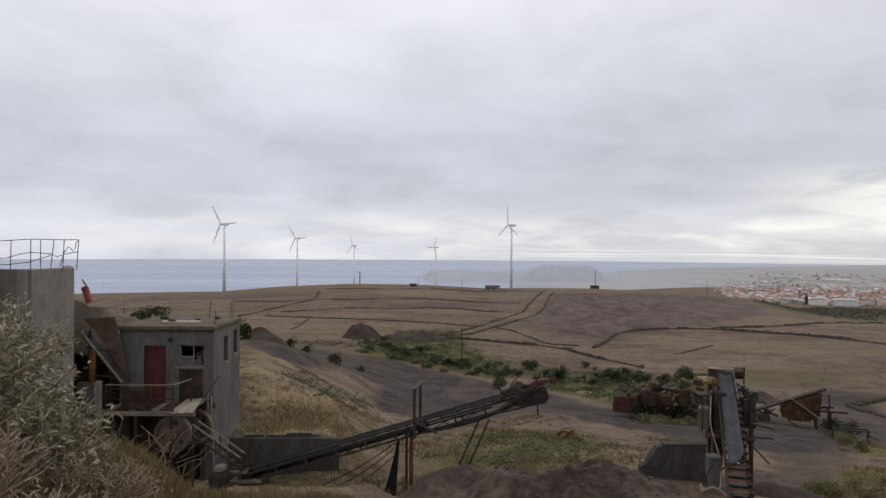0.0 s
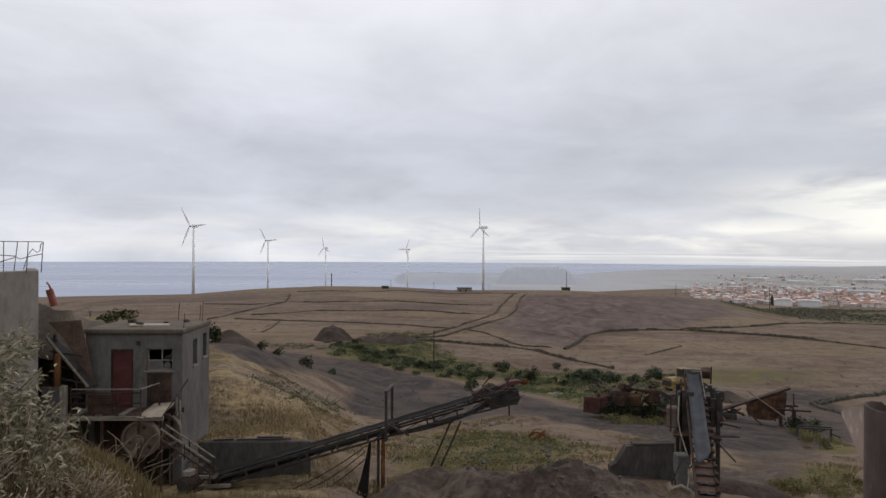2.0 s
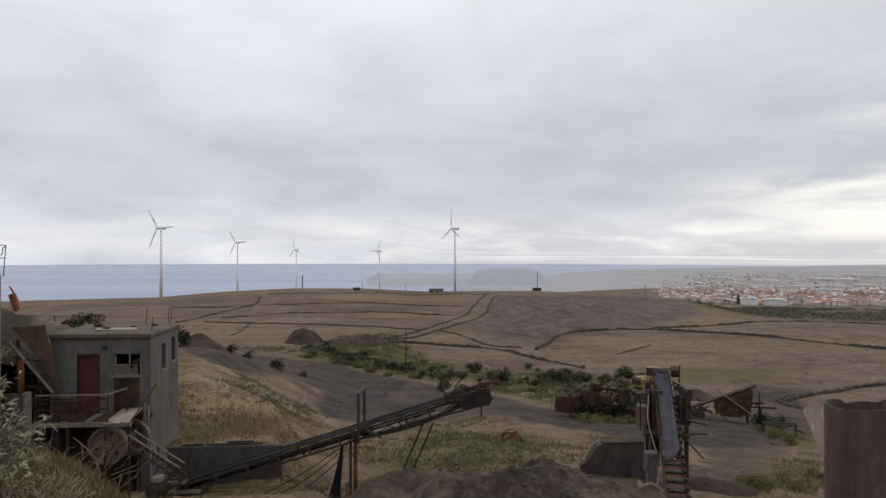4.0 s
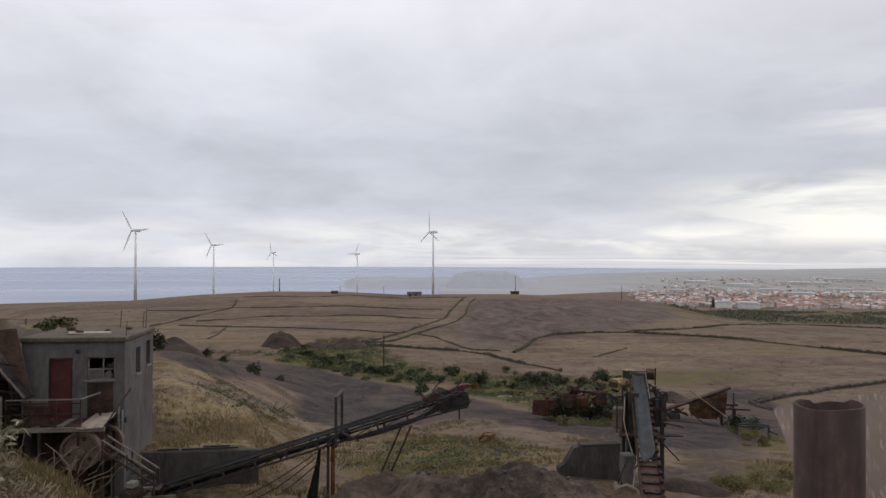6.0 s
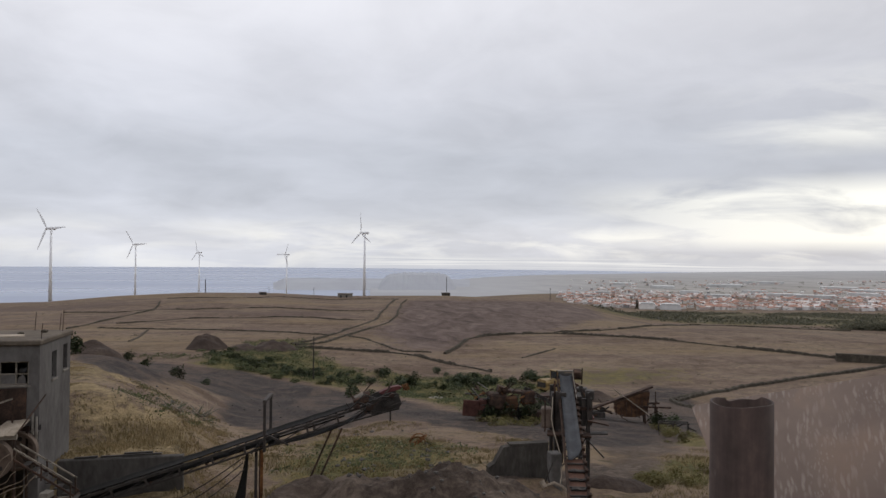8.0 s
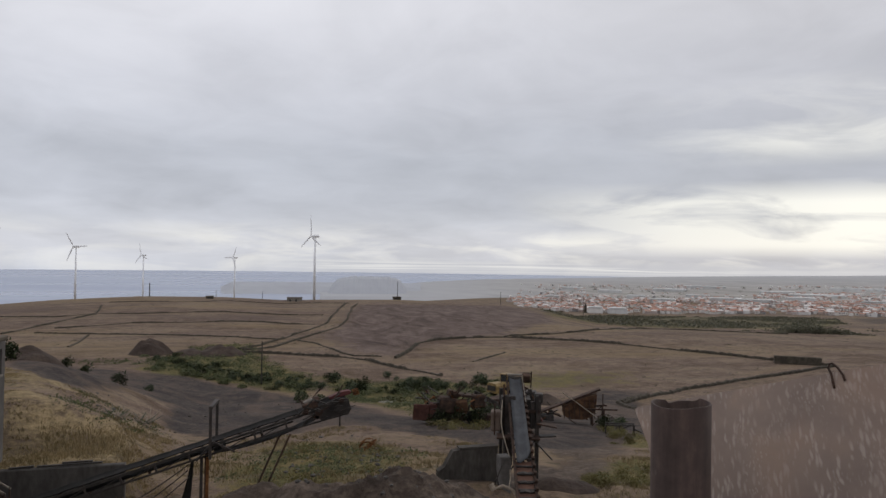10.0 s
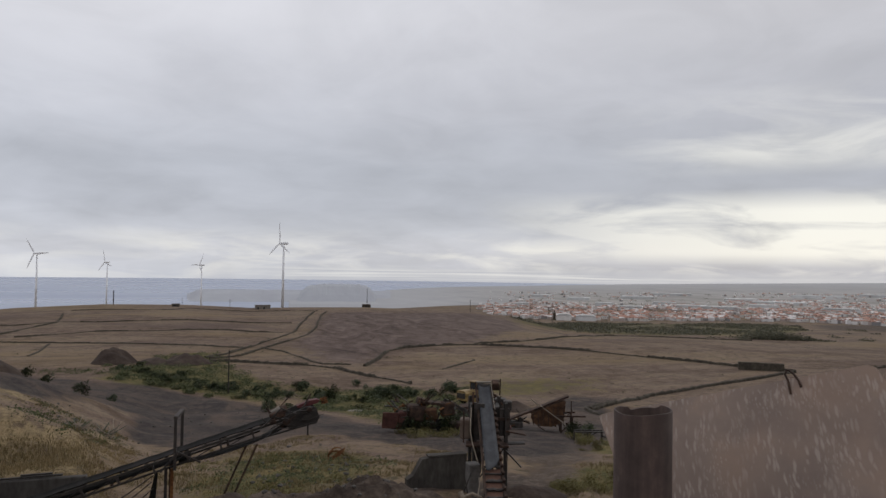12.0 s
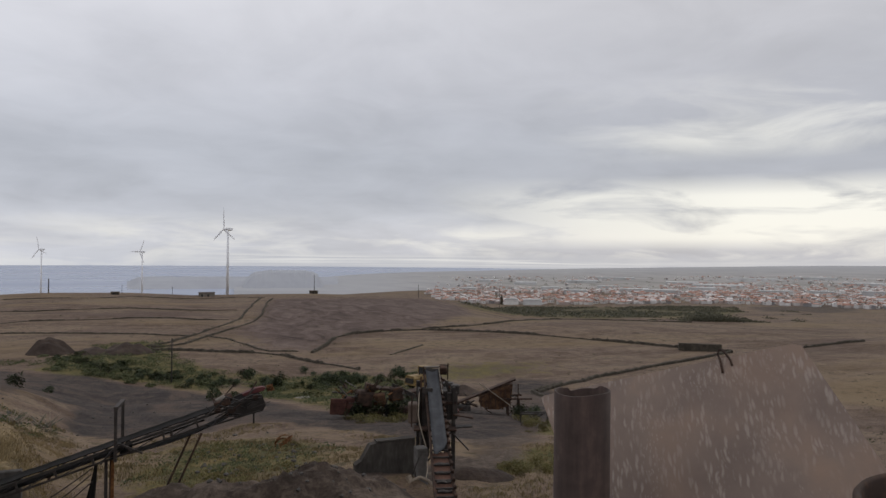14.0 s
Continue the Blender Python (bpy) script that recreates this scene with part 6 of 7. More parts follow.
PATCHY = mottled("patchy_orange_rust", (0.020, 0.014, 0.011), (0.066, 0.036, 0.022), (0.165, 0.088, 0.046), 1.6, 0.88, 0.05, 0.6, 0.02)
RED_RUST = mottled("faded_red_rusted_paint", (0.036, 0.018, 0.015), (0.075, 0.034, 0.028), (0.12, 0.065, 0.052), 1.2, 0.85, bump=0.5, depth=0.02)
scrap_machine()


def crusher_wreck():
    x, y = 30.0, 59.5
    z = height(x, y)
    o = thing("rusted_hopper_plant", pose(x, y, z, 0, 0, -24), "rusty orange hopper with a conveyor arm on a steel stand", "machine")

    def add(name, mat, size, at, turn=(0, 0, 0), label=""):
        bm = bmesh.new()
        block(bm, size, at, Euler(turn).to_matrix().to_4x4(), min(size) * 0.12)
        part(name, bm, mat, o, label)
    # the hopper: a barrel-bottomed bin
    bm = bmesh.new()
    prism(bm, [(-1.5, 1.5), (-1.4, 0.95), (-0.8, 0.6), (0.4, 0.6), (1.2, 0.95), (1.5, 1.5), (1.6, 2.9), (0.9, 2.75), (-0.4, 2.2), (-1.4, 1.75)], 1.7)
    part("hopper", bm, PATCHY, o, "orange and black rusted hopper shell")
    for i in range(7):
        bm = bmesh.new()
        x = -1.3 + i * 0.45
        beam(bm, (x, -0.9, 0.7), (x, -0.9, 1.75 + max(0, i - 1) * 0.17), 0.07, 0.06)
        part("rib", bm, RUST, o)
    rng = random.Random(61)
    for i in range(64):
        a = Vector((rng.uniform(-7.5, 2.4), rng.uniform(-1.1, 0.9), rng.uniform(0.4, 1.9)))
        b = a + Vector((rng.uniform(-0.9, 0.9), rng.uniform(-0.3, 0.3), rng.uniform(-0.5, 0.7)))
        bm = bmesh.new()
        beam(bm, a, b, rng.uniform(0.05, 0.25), rng.uniform(0.04, 0.12))
        part("scrap_bar", bm, rng.choice((RUST, DARK_STEEL, PATCHY)), o)
    bm = bmesh.new()
    beam(bm, (-4.6, -0.2, 0.55), (1.9, -0.2, 3.35), 0.9, 0.16)
    part("conveyor_arm", bm, RUST, o)
    bm = bmesh.new()
    rod(bm, (-4.5, -0.65, 0.55), (-4.5, 0.25, 0.55), 0.3, n=14)
    part("drum", bm, RUST, o)
    bm = bmesh.new()
    prism(bm, [(-8.4, 1.15), (-4.3, 0.5), (-3.4, 0.85), (-3.8, 1.6), (-5.6, 2.1), (-8.2, 1.9)], 1.7, Matrix.Translation((0, 0.9, 0)))
    part("feed_trough", bm, RUST, o, "long brown feed trough")
    add("tank", DARK_STEEL, (1.1, 1.0, 0.9), (-4.4, 1.6, 2.15))
    add("axle_box", DARK_STEEL, (1.5, 1.0, 0.5), (-3.0, -0.3, 0.6))
    for a, b, w in (((1.2, -1.0, -0.3), (1.2, -1.0, 1.6), 0.14), ((2.2, -1.0, -0.3), (2.2, -1.0, 1.6), 0.14), ((1.2, 0.8, -0.3), (1.2, 0.8, 1.6), 0.14), ((2.2, 0.8, -0.3), (2.2, 0.8, 1.6), 0.14),
                    ((1.2, -1.0, 0.2), (2.2, -1.0, 1.1), 0.09), ((0.6, -1.0, 1.6), (3.4, -1.0, 1.65), 0.14), ((0.6, 0.8, 1.6), (2.6, 0.8, 1.65), 0.14), ((2.1, -1.0, 1.6), (2.1, -0.9, 3.0), 0.09)):
        bm = bmesh.new()
        beam(bm, a, b, w, w)
        part("stand_leg", bm, RUST, o)
    bm = bmesh.new()
    beam(bm, (-1.4, -1.05, 3.0), (1.6, -1.1, 0.9), 0.07, 0.07)
    part("pale_rod", bm, BOARD, o, "pale leaning rod")
    bm = bmesh.new()
    beam(bm, (-1.5, -1.05, 3.05), (-0.8, -1.1, 2.45), 0.14, 0.1)
    part("pale_rod", bm, BOARD, o)
    for k in range(4):
        bm = bmesh.new()
        rod(bm, (-2.5 - 0.12 * k, -0.6, 1.2 - 0.22 * k), (-2.5 - 0.12 * k, -0.45, 1.2 - 0.22 * k), 0.12, n=10)
        part("link", bm, DARK_STEEL, o)


crusher_wreck()


def low_frame():
    x, y = 28.2, 48.6
    o = thing("black_steel_frame", pose(x, y, height(x, y), 0, 0, -20), "low black steel frame standing in the grass", "frame")
    for a, b in (((-1.2, 0, 0.75), (1.0, 0, 0.8)), ((-1.2, 0.5, 0.78), (1.0, 0.5, 0.82)), ((0.9, 0, -0.2), (0.9, 0, 0.8)), ((0.95, 0.5, -0.2), (0.95, 0.5, 0.8)), ((-0.2, 0, -0.2), (-0.2, 0, 0.77)), ((-1.2, 0.25, -0.2), (-1.2, 0.25, 0.75)),
                 ((0.9, 0, 0.5), (1.5, 0.1, 0.25)), ((-0.2, 0, 0.4), (0.5, 0, 0.75))):
        bm = bmesh.new()
        beam(bm, a, b, 0.09, 0.09)
        part("bar", bm, DARK_STEEL, o)


low_frame()


def yard_scrap():
    for x, y, s, r, mat, name, label in ((17.7, 88, (1.6, 1.2, 0.15), 20, CONCRETE_PALE, "white_slab", "pale slab lying in the weeds"),
                                         (40.5, 100, (1.6, 0.8, 0.9), 10, SPOIL, "dark_boulder", "dark boulder at the field edge"),
                                         (4.3, 27.2, (1.1, 0.25, 0.12), 30, WOOD, "timber_baulk", "grey timber lying on the slope")):
        o = thing(name, pose(x, y, height(x, y) - 0.03, 0, 0, r), label, name.split("_")[1])
        bm = bmesh.new()
        block(bm, s, (0, 0, s[2] / 2), None, min(s) * 0.2)
        part("body", bm, mat, o)
    o = thing("scrap_bundle", pose(7.2, 41.0, height(7.2, 41), 0, 0, 15), "tangle of rusty scrap coil beside the road", "scrap")
    for k in range(9):
        bm = bmesh.new()
        pts = [(0.5 * math.cos(a * 0.7 + k), 0.4 * math.sin(a * 0.7 + k), 0.3 + 0.28 * math.sin(a + k * 1.3)) for a in range(8)]
        tube(bm, pts, 0.03, 5)
        part("coil", bm, RUST_ORANGE, o)
    for cx, cy, n in ((-7.1, 46.0, 26), (-6.2, 50.5, 24)):
        o = thing("fallen_agave", pose(cx, cy, height(cx, cy)), "bleached fallen agave stalks on the bank", "dead plant", "dead agaves")
        random.seed(int(cx * 10))
        for k in range(n):
            bm = bmesh.new()
            a = random.uniform(0, 6.28)
            tip = Vector((math.cos(a) * random.uniform(0.5, 1.1), math.sin(a) * 0.6, random.uniform(0.15, 0.9)))
            s = Vector((random.uniform(-0.5, 0.5), 0, 0.02))
            rod(bm, s, s + tip, 0.05, 0.01, 5)
            part("leaf", bm, BOARD if k % 3 else AGAVE, o)


AGAVE = mottled("grey_green_agave", (0.07, 0.08, 0.06), (0.12, 0.13, 0.10), (0.18, 0.19, 0.15), 2, 0.8, bump=0.2)
yard_scrap()


def fence():
    o = thing("wire_fence", pose(-15, 36, 82), "sagging wire fence with thin posts on the bank", "fence")
    tops = []
    for k in range(6):
        x, y = -17.6 + k * 1.15, 36.5 + 0.15 * k
        z = height(x, y)
        bm = bmesh.new()
        rod(bm, (x, y, z - 0.2), (x, y, z + 1.05), 0.025, n=5)
        part("post", shifted(bm, o), RUST, o)
        tops.append(Vector((x, y, z)))
    for dz in (0.98, 0.6):
        bm = bmesh.new()
        tube(bm, [p + Vector((0, 0, dz)) for p in tops], 0.012, 4)
        part("wire", shifted(bm, o), RUST, o)


fence()


# ---- town on the plain ----
WHITEWASH = mottled("whitewashed_wall", (0.52, 0.50, 0.48), (0.63, 0.61, 0.59), (0.74, 0.72, 0.70), 0.2, 0.9, bump=0.0, vary=0.35)
# terracotta greyed and paled: distance haze put into the roof colour
TILE_ROOF = mottled("terracotta_roof", (0.24, 0.135, 0.10), (0.34, 0.20, 0.15), (0.44, 0.28, 0.22), 0.25, 0.9, bump=0.0, vary=0.5)
WAREHOUSE = mottled("pale_sheet_roof", (0.44, 0.44, 0.44), (0.54, 0.54, 0.54), (0.64, 0.64, 0.64), 0.05, 0.7, bump=0.0, vary=0.3)


def house_kind(w, d, h, rise):
    o = new("house", None)
    bm = bmesh.new()
    block(bm, (w, d, h + 3), (0, 0, h / 2 - 1.5))
    part("wall", bm, WHITEWASH, o)
    bm = bmesh.new()
    prism(bm, [(-w / 2 - 0.4, h), (w / 2 + 0.4, h), (0, h + rise)], d + 0.6)
    part("roof", bm, TILE_ROOF, o)
    for i in range(2):
        bm = bmesh.new()
        block(bm, (0.9, 0.1, 1.2), (-w / 4 + i * w / 2, -d / 2 - 0.06, h * 0.5))
        part("window", bm, GLASSY, o)
    return tagged(o, "small white house with a terracotta tiled roof", "house", "town houses")


def town():
    kinds = [house_kind(6.5, 6, 3.2, 1.2), house_kind(5.5, 5, 4.0, 1.1), house_kind(8, 5.5, 3.0, 1.3), house_kind(5.5, 7, 4.4, 1.2)]
    rng = random.Random(11)
    made = 0
    used = set()
    while made < 285:
        az = 21.0 + 42.0 * rng.random() ** 0.85
        rho = 1000 + 400 * rng.random() ** 1.2
        if az < 24 and rho < 1100:
            continue
        if 30 < az < 43 and rho > 1230 or az > 43 and rng.random() < 0.2:
            continue
        x, y = rho * math.sin(radians(az)), rho * math.cos(radians(az))
        cell = (round(x / 10), round(y / 12))
        if cell in used:
            continue
        used.add(cell)
        m = pose(x, y, height(x, y), 0, 0, -az + rng.choice((0, 90)) + rng.uniform(-18, 18))
        if made < 4:
            kinds[made].matrix_basis = m
        else:
            copy_thing(kinds[rng.randrange(4)], m)
        made += 1


town()


def town_rest():
    """The countless small houses of the further streets, walls and roofs in two joined sheets."""
    rng = random.Random(21)
    walls, roofs = ([], []), ([], [])
    for k in range(5200):
        az = 21.0 + 43.0 * rng.random() ** 0.85
        if k < 3900:
            rho = 1010 + 650 * rng.random() ** 1.5 if az < 40 else 1000 + 950 * rng.random() ** 1.3
            if az < 24 and rho < 1080:
                continue
            if noise.noise((az * 0.5, rho * 0.010, 1)) < -0.12:
                continue
        else:
            # scattered hamlets over the plain
            az, rho = rng.uniform(22, 64), rng.uniform(1400, 2600)
            if noise.noise((az * 0.22, rho * 0.006, 7)) < 0.12 - 0.012 * max(0.0, az - 38):
                continue
        x, y = rho * math.sin(radians(az)), rho * math.cos(radians(az))
        z = max(height(x, y), 8.5) if rho < 1450 else plain_height(az, rho)
        w, d, h = rng.uniform(4, 8), rng.uniform(4, 7), rng.uniform(2.6, 4.8)
        m = pose(x, y, z, 0, 0, -az + rng.choice((0, 90)) + rng.uniform(-20, 20))
        i = len(walls[0])
        box = [m @ Vector((sx * w / 2, sy * d / 2, zz)) for zz in (-3, h) for sx, sy in ((-1, -1), (1, -1), (1, 1), (-1, 1))]
        walls[0].extend(box)
        walls[1].extend([(i, i + 1, i + 5, i + 4), (i + 1, i + 2, i + 6, i + 5), (i + 2, i + 3, i + 7, i + 6), (i + 3, i, i + 4, i + 7)])
        j = len(roofs[0])
        e = h + rng.uniform(0.9, 1.7)
        roofs[0].extend([m @ Vector(v) for v in ((-w / 2 - 0.3, -d / 2 - 0.3, h), (w / 2 + 0.3, -d / 2 - 0.3, h), (w / 2 + 0.3, d / 2 + 0.3, h), (-w / 2 - 0.3, d / 2 + 0.3, h), (-w / 2 - 0.3, 0, e), (w / 2 + 0.3, 0, e))])
        roofs[1].extend([(j, j + 1, j + 5, j + 4), (j + 2, j + 3, j + 4, j + 5), (j, j + 4, j + 3), (j + 1, j + 2, j + 5)])
    for name, (v, f), mat, label in (("town_walls", walls, TOWN_WALL, "countless small white walls of the far town"), ("town_roofs", roofs, TOWN_ROOF, "countless small terracotta roofs of the far town")):
        me = bpy.data.meshes.new(name)
        me.from_pydata(v, [], f)
        me.materials.append(mat)
        tagged(new(name, me), label, "town", kind="stuff")


def island_material(name, tones):
    m, g, bsdf = material(name, 0.9)
    r = g.nodes.new("ShaderNodeNewGeometry").outputs["Random Per Island"]
    g.links.new(g.ramp(r, tones, "CONSTANT"), bsdf.inputs["Base Color"])
    return m


# walls dimmed and roofs greyed, painting the distance haze into their tones
TOWN_WALL = island_material("town_wall", [(0.0, (0.66, 0.64, 0.63)), (0.35, (0.52, 0.47, 0.45)), (0.55, (0.72, 0.70, 0.69)), (0.75, (0.44, 0.37, 0.34)), (0.9, (0.27, 0.26, 0.26))])
TOWN_ROOF = island_material("town_roof", [(0.0, (0.32, 0.19, 0.145)), (0.25, (0.42, 0.27, 0.215)), (0.46, (0.56, 0.51, 0.49)), (0.62, (0.36, 0.205, 0.155)), (0.82, (0.64, 0.61, 0.59))])
town_rest()


def far_building(name, az, rho, w, d, h, mat, label, tower=0.0):
    x, y = rho * math.sin(radians(az)), rho * math.cos(radians(az))
    z = max(height(x, y), 6.0) if rho < 1450 else plain_height(az, rho)
    o = thing(name, pose(x, y, z - 2, 0, 0, -az), label, "building")
    bm = bmesh.new()
    block(bm, (w, d, h + 2), (0, 0, h / 2 + 1))
    part("wall", bm, mat, o)
    bm = bmesh.new()
    prism(bm, [(-w / 2 - 0.5, h + 2), (w / 2 + 0.5, h + 2), (w / 2 - 3, h + 4.2), (-w / 2 + 3, h + 4.2)], d + 1)
    part("roof", bm, WAREHOUSE if mat is not STONE else STONE, o)
    if tower:
        bm = bmesh.new()
        block(bm, (3.6, 3.6, tower), (-w / 2 - 3, 0, tower / 2 + 1))
        rod(bm, (-w / 2 - 3, 0, tower + 1), (-w / 2 - 3, 0, tower + 6), 2.0, 0.15, 8)
        part("tower", bm, STONE, o, "dark stone tower with a pointed spire")


far_building("church", 27.9, 985, 20, 14, 7, WHITEWASH, "white church with a dark stone spire in the town", 10)
for az, rho, w, d, h in ((29.6, 990, 26, 16, 6), (33.0, 1420, 46, 24, 6), (37.5, 1500, 60, 24, 6), (39.5, 1440, 70, 26, 5), (42.5, 1560, 55, 22, 6), (47.5, 1480, 60, 22, 6), (50.5, 1500, 45, 20, 6), (31.0, 1600, 40, 20, 6), (35.5, 1650, 50, 20, 6), (24.5, 1500, 35, 18, 6), (54, 1550, 60, 20, 6),
                           (26.0, 2100, 70, 30, 5), (29.0, 1900, 60, 26, 5), (33.5, 2050, 90, 30, 5), (36.0, 2300, 120, 30, 5), (41.0, 1900, 80, 40, 5), (43.5, 1750, 110, 40, 5), (46.0, 2200, 130, 30, 5), (50.0, 2350, 120, 30, 5), (53.0, 2000, 90, 30, 5)):
    far_building("warehouse", az, rho, w, d, h, WAREHOUSE, "long low pale-roofed warehouse on the plain")


# ---- plants ----
def leaf_material(name, dark, mid, light, rough=0.75):
    m, g, bsdf = material(name, rough)
    r = g.nodes.new("ShaderNodeNewGeometry").outputs["Random Per Island"]
    pos = g.nodes.new("ShaderNodeNewGeometry").outputs["Position"]
    f = g.math("MULTIPLY_ADD", r, 0.65, g.math("MULTIPLY", g.noise(pos, 0.6, 3), 0.35))
    g.links.new(g.ramp(f, [(0.1, dark), (0.45, mid), (0.85, light)]), bsdf.inputs["Base Color"])
    return m


LEAF_DARK = leaf_material("dark_shrub_leaves", (0.012, 0.018, 0.008), (0.028, 0.038, 0.016), (0.055, 0.066, 0.026))
LEAF_GREY = leaf_material("grey_green_leaves", (0.090, 0.086, 0.052), (0.20, 0.188, 0.118), (0.42, 0.39, 0.28))
LEAF_MID = leaf_material("mid_green_scrub", (0.022, 0.030, 0.010), (0.050, 0.060, 0.022), (0.095, 0.100, 0.036))
LEAF_YELLOW = leaf_material("yellow_green_weeds", (0.056, 0.050, 0.016), (0.110, 0.098, 0.033), (0.18, 0.152, 0.055))
STRAW = leaf_material("dry_straw", (0.13, 0.095, 0.048), (0.27, 0.205, 0.108), (0.42, 0.33, 0.185))
STRAW_DULL = leaf_material("dull_dry_grass", (0.07, 0.057, 0.027), (0.165, 0.130, 0.064), (0.30, 0.235, 0.125))
TWIG = mottled("dry_twigs", (0.15, 0.115, 0.085), (0.26, 0.205, 0.155), (0.38, 0.31, 0.24), 3, 0.9, bump=0.0)


def triangles(name, verts, faces, mat):
    me = bpy.data.meshes.new(name)
    me.from_pydata(verts, [], faces)
    me.materials.append(mat)
    return me


def leaf_cloud(rng, rx, rz, count, size, mat, lobes=6):
    """Many small leaves gathered into uneven lobes with gaps between them."""
    centres = [(rng.uniform(-0.65, 0.65) * rx, rng.uniform(-0.65, 0.65) * rx, rng.uniform(0.25, 0.75) * rz, rng.uniform(0.3, 0.55)) for _ in range(lobes)]
    verts, faces = [], []
    for _ in range(count):
        cx, cy, cz, s = rng.choice(centres)
        d = Vector((rng.gauss(0, 1), rng.gauss(0, 1), rng.gauss(0, 1))).normalized() * rng.uniform(0.55, 1.1) ** 0.5
        p = Vector((cx + d.x * s * rx, cy + d.y * s * rx, max(0.02, cz + d.z * s * rz * 0.9)))
        t = Vector((rng.gauss(0, 1), rng.gauss(0, 1), rng.gauss(0.3, 0.7))).normalized()
        u = t.orthogonal().normalized()
        k = size * rng.uniform(0.6, 1.4)
        i = len(verts)
        verts += [p, p + t * k * 0.5 + u * k * 0.3, p + t * k, p + t * k * 0.5 - u * k * 0.3]
        faces.append((i, i + 1, i + 2, i + 3))
    return triangles("leaves", verts, faces, mat)


def bush_kind(rng, rx, rz, mat, size, count, label, group):
    o = new("bush", None)
    lv = new("leaves", leaf_cloud(rng, rx, rz, count, size, mat))
    lv.parent = o
    bm = bmesh.new()
    for k in range(5):
        a = rng.uniform(0, 6.28)
        rod(bm, (0, 0, -0.3), (math.cos(a) * rx * 0.5, math.sin(a) * rx * 0.5, rz * 0.6), 0.04 * rx, 0.01, 5)
    part("stem", bm, TWIG, o)
    return tagged(o, label, "bush", group)


def scatter_bushes():
    rng = random.Random(5)
    dark = [bush_kind(rng, 1.3, 1.7, LEAF_DARK, 0.30, 420, "dark green rounded bush in the valley scrub", "scrub bushes") for _ in range(3)]
    low = [bush_kind(rng, 1.5, 1.0, LEAF_MID, 0.26, 420, "low mid-green scrub beside the haul road", "low scrub") for _ in range(3)]
    weed = [bush_kind(rng, 0.9, 0.75, LEAF_YELLOW, 0.11, 520, "yellow-green weeds on the stony yard", "yard weeds") for _ in range(3)]
    first = {}

    def put(kinds, x, y, s, sz=1.0):
        k = rng.choice(kinds)
        m = pose(x, y, height(x, y) - 0.05, 0, 0, rng.uniform(0, 360)) @ Matrix.Diagonal((s, s, s * sz, 1))
        if k not in first:
            first[k] = True
            k.matrix_basis = m
        else:
            c = copy_thing(k, m)
            c.scale = (s, s, s * sz)
    # band along the haul road and the foot of the fields
    for k in range(46):
        t = rng.random()
        x = -14 + 26 * t + rng.gauss(0, 0.8)
        y = 139 - 33 * t + rng.gauss(0, 2.5)
        put(dark, x, y, rng.uniform(0.4, 0.8), 0.8)
    for k in range(62):
        t = rng.random()
        put(low, -15 + 27 * t + rng.gauss(0, 1.5), 141 - 36 * t + rng.gauss(0, 6), rng.uniform(0.4, 1.0), 0.7)
    for k in range(34):
        t = rng.random()
        put(low, 13 + 27 * t, 98 + 9 * t + rng.gauss(0, 5.0), rng.uniform(0.5, 1.1), 0.8)
    for k in range(34):
        t = rng.random()
        put(dark, 15 + 24 * t, 104 + 4 * t + rng.gauss(0, 4.0), rng.uniform(0.4, 0.95), 0.9)
    for x, y, s in ((14.6, 114, 1.0), (16.6, 101, 1.0), (13.9, 116, 0.8), (-18.6, 66, 0.9), (-15.8, 74, 0.6), (-13.0, 86, 0.8), (-11.0, 95, 0.5), (-21, 110, 0.8), (-27, 118, 0.7), (7.6, 92, 0.8), (9.6, 88, 0.6), (22.3, 58, 0.9), (20.8, 57.4, 1.0), (18.9, 55.6, 0.8),
                    (15.8, 56, 0.7), (17.0, 55.5, 0.8), (31.3, 57.0, 0.7), (32.3, 56.4, 0.6), (28.5, 52, 0.6)):
        put(dark, x, y, s)
    for k in range(16):
        put(weed, rng.uniform(-0.5, 9), rng.uniform(29, 44), rng.uniform(0.3, 0.6))
    for k in range(26):
        t = rng.random()
        put(weed, 25.2 + 6.5 * t + rng.gauss(0, 0.5), 43 + 14 * t + rng.gauss(0, 0.9), rng.uniform(0.3, 0.75))
    for k in range(40):
        x = rng.uniform(14.2, 20.5)
        put(weed, x, 24.5 + 0.62 * (x - 12.0) + rng.uniform(-0.8, 2.2), rng.uniform(0.25, 0.6), rng.uniform(0.8, 1.4))
    for k in range(16):
        put(weed, rng.uniform(14, 21), rng.uniform(52, 55.5), rng.uniform(0.5, 0.9))
    # bank behind the house
    for x, y, s in ((-12.2, 29.5, 0.45), (-11.6, 30, 0.4), (-13.0, 30.5, 0.4), (-10.9, 30.5, 0.4), (-10.2, 31.5, 0.45), (-9.4, 31, 0.4), (-13.6, 33, 0.5)):
        put(low, x, y, s, 0.9)
    for x, y, s in ((-11.8, 33.5, 0.9), (-13.6, 34, 0.6)):
        put(weed, x, y, s)


scatter_bushes()


def in_road(x, y):
    return float(inside(ROAD, np.array([x]), np.array([y]), 2.0)[0]) > 0.4


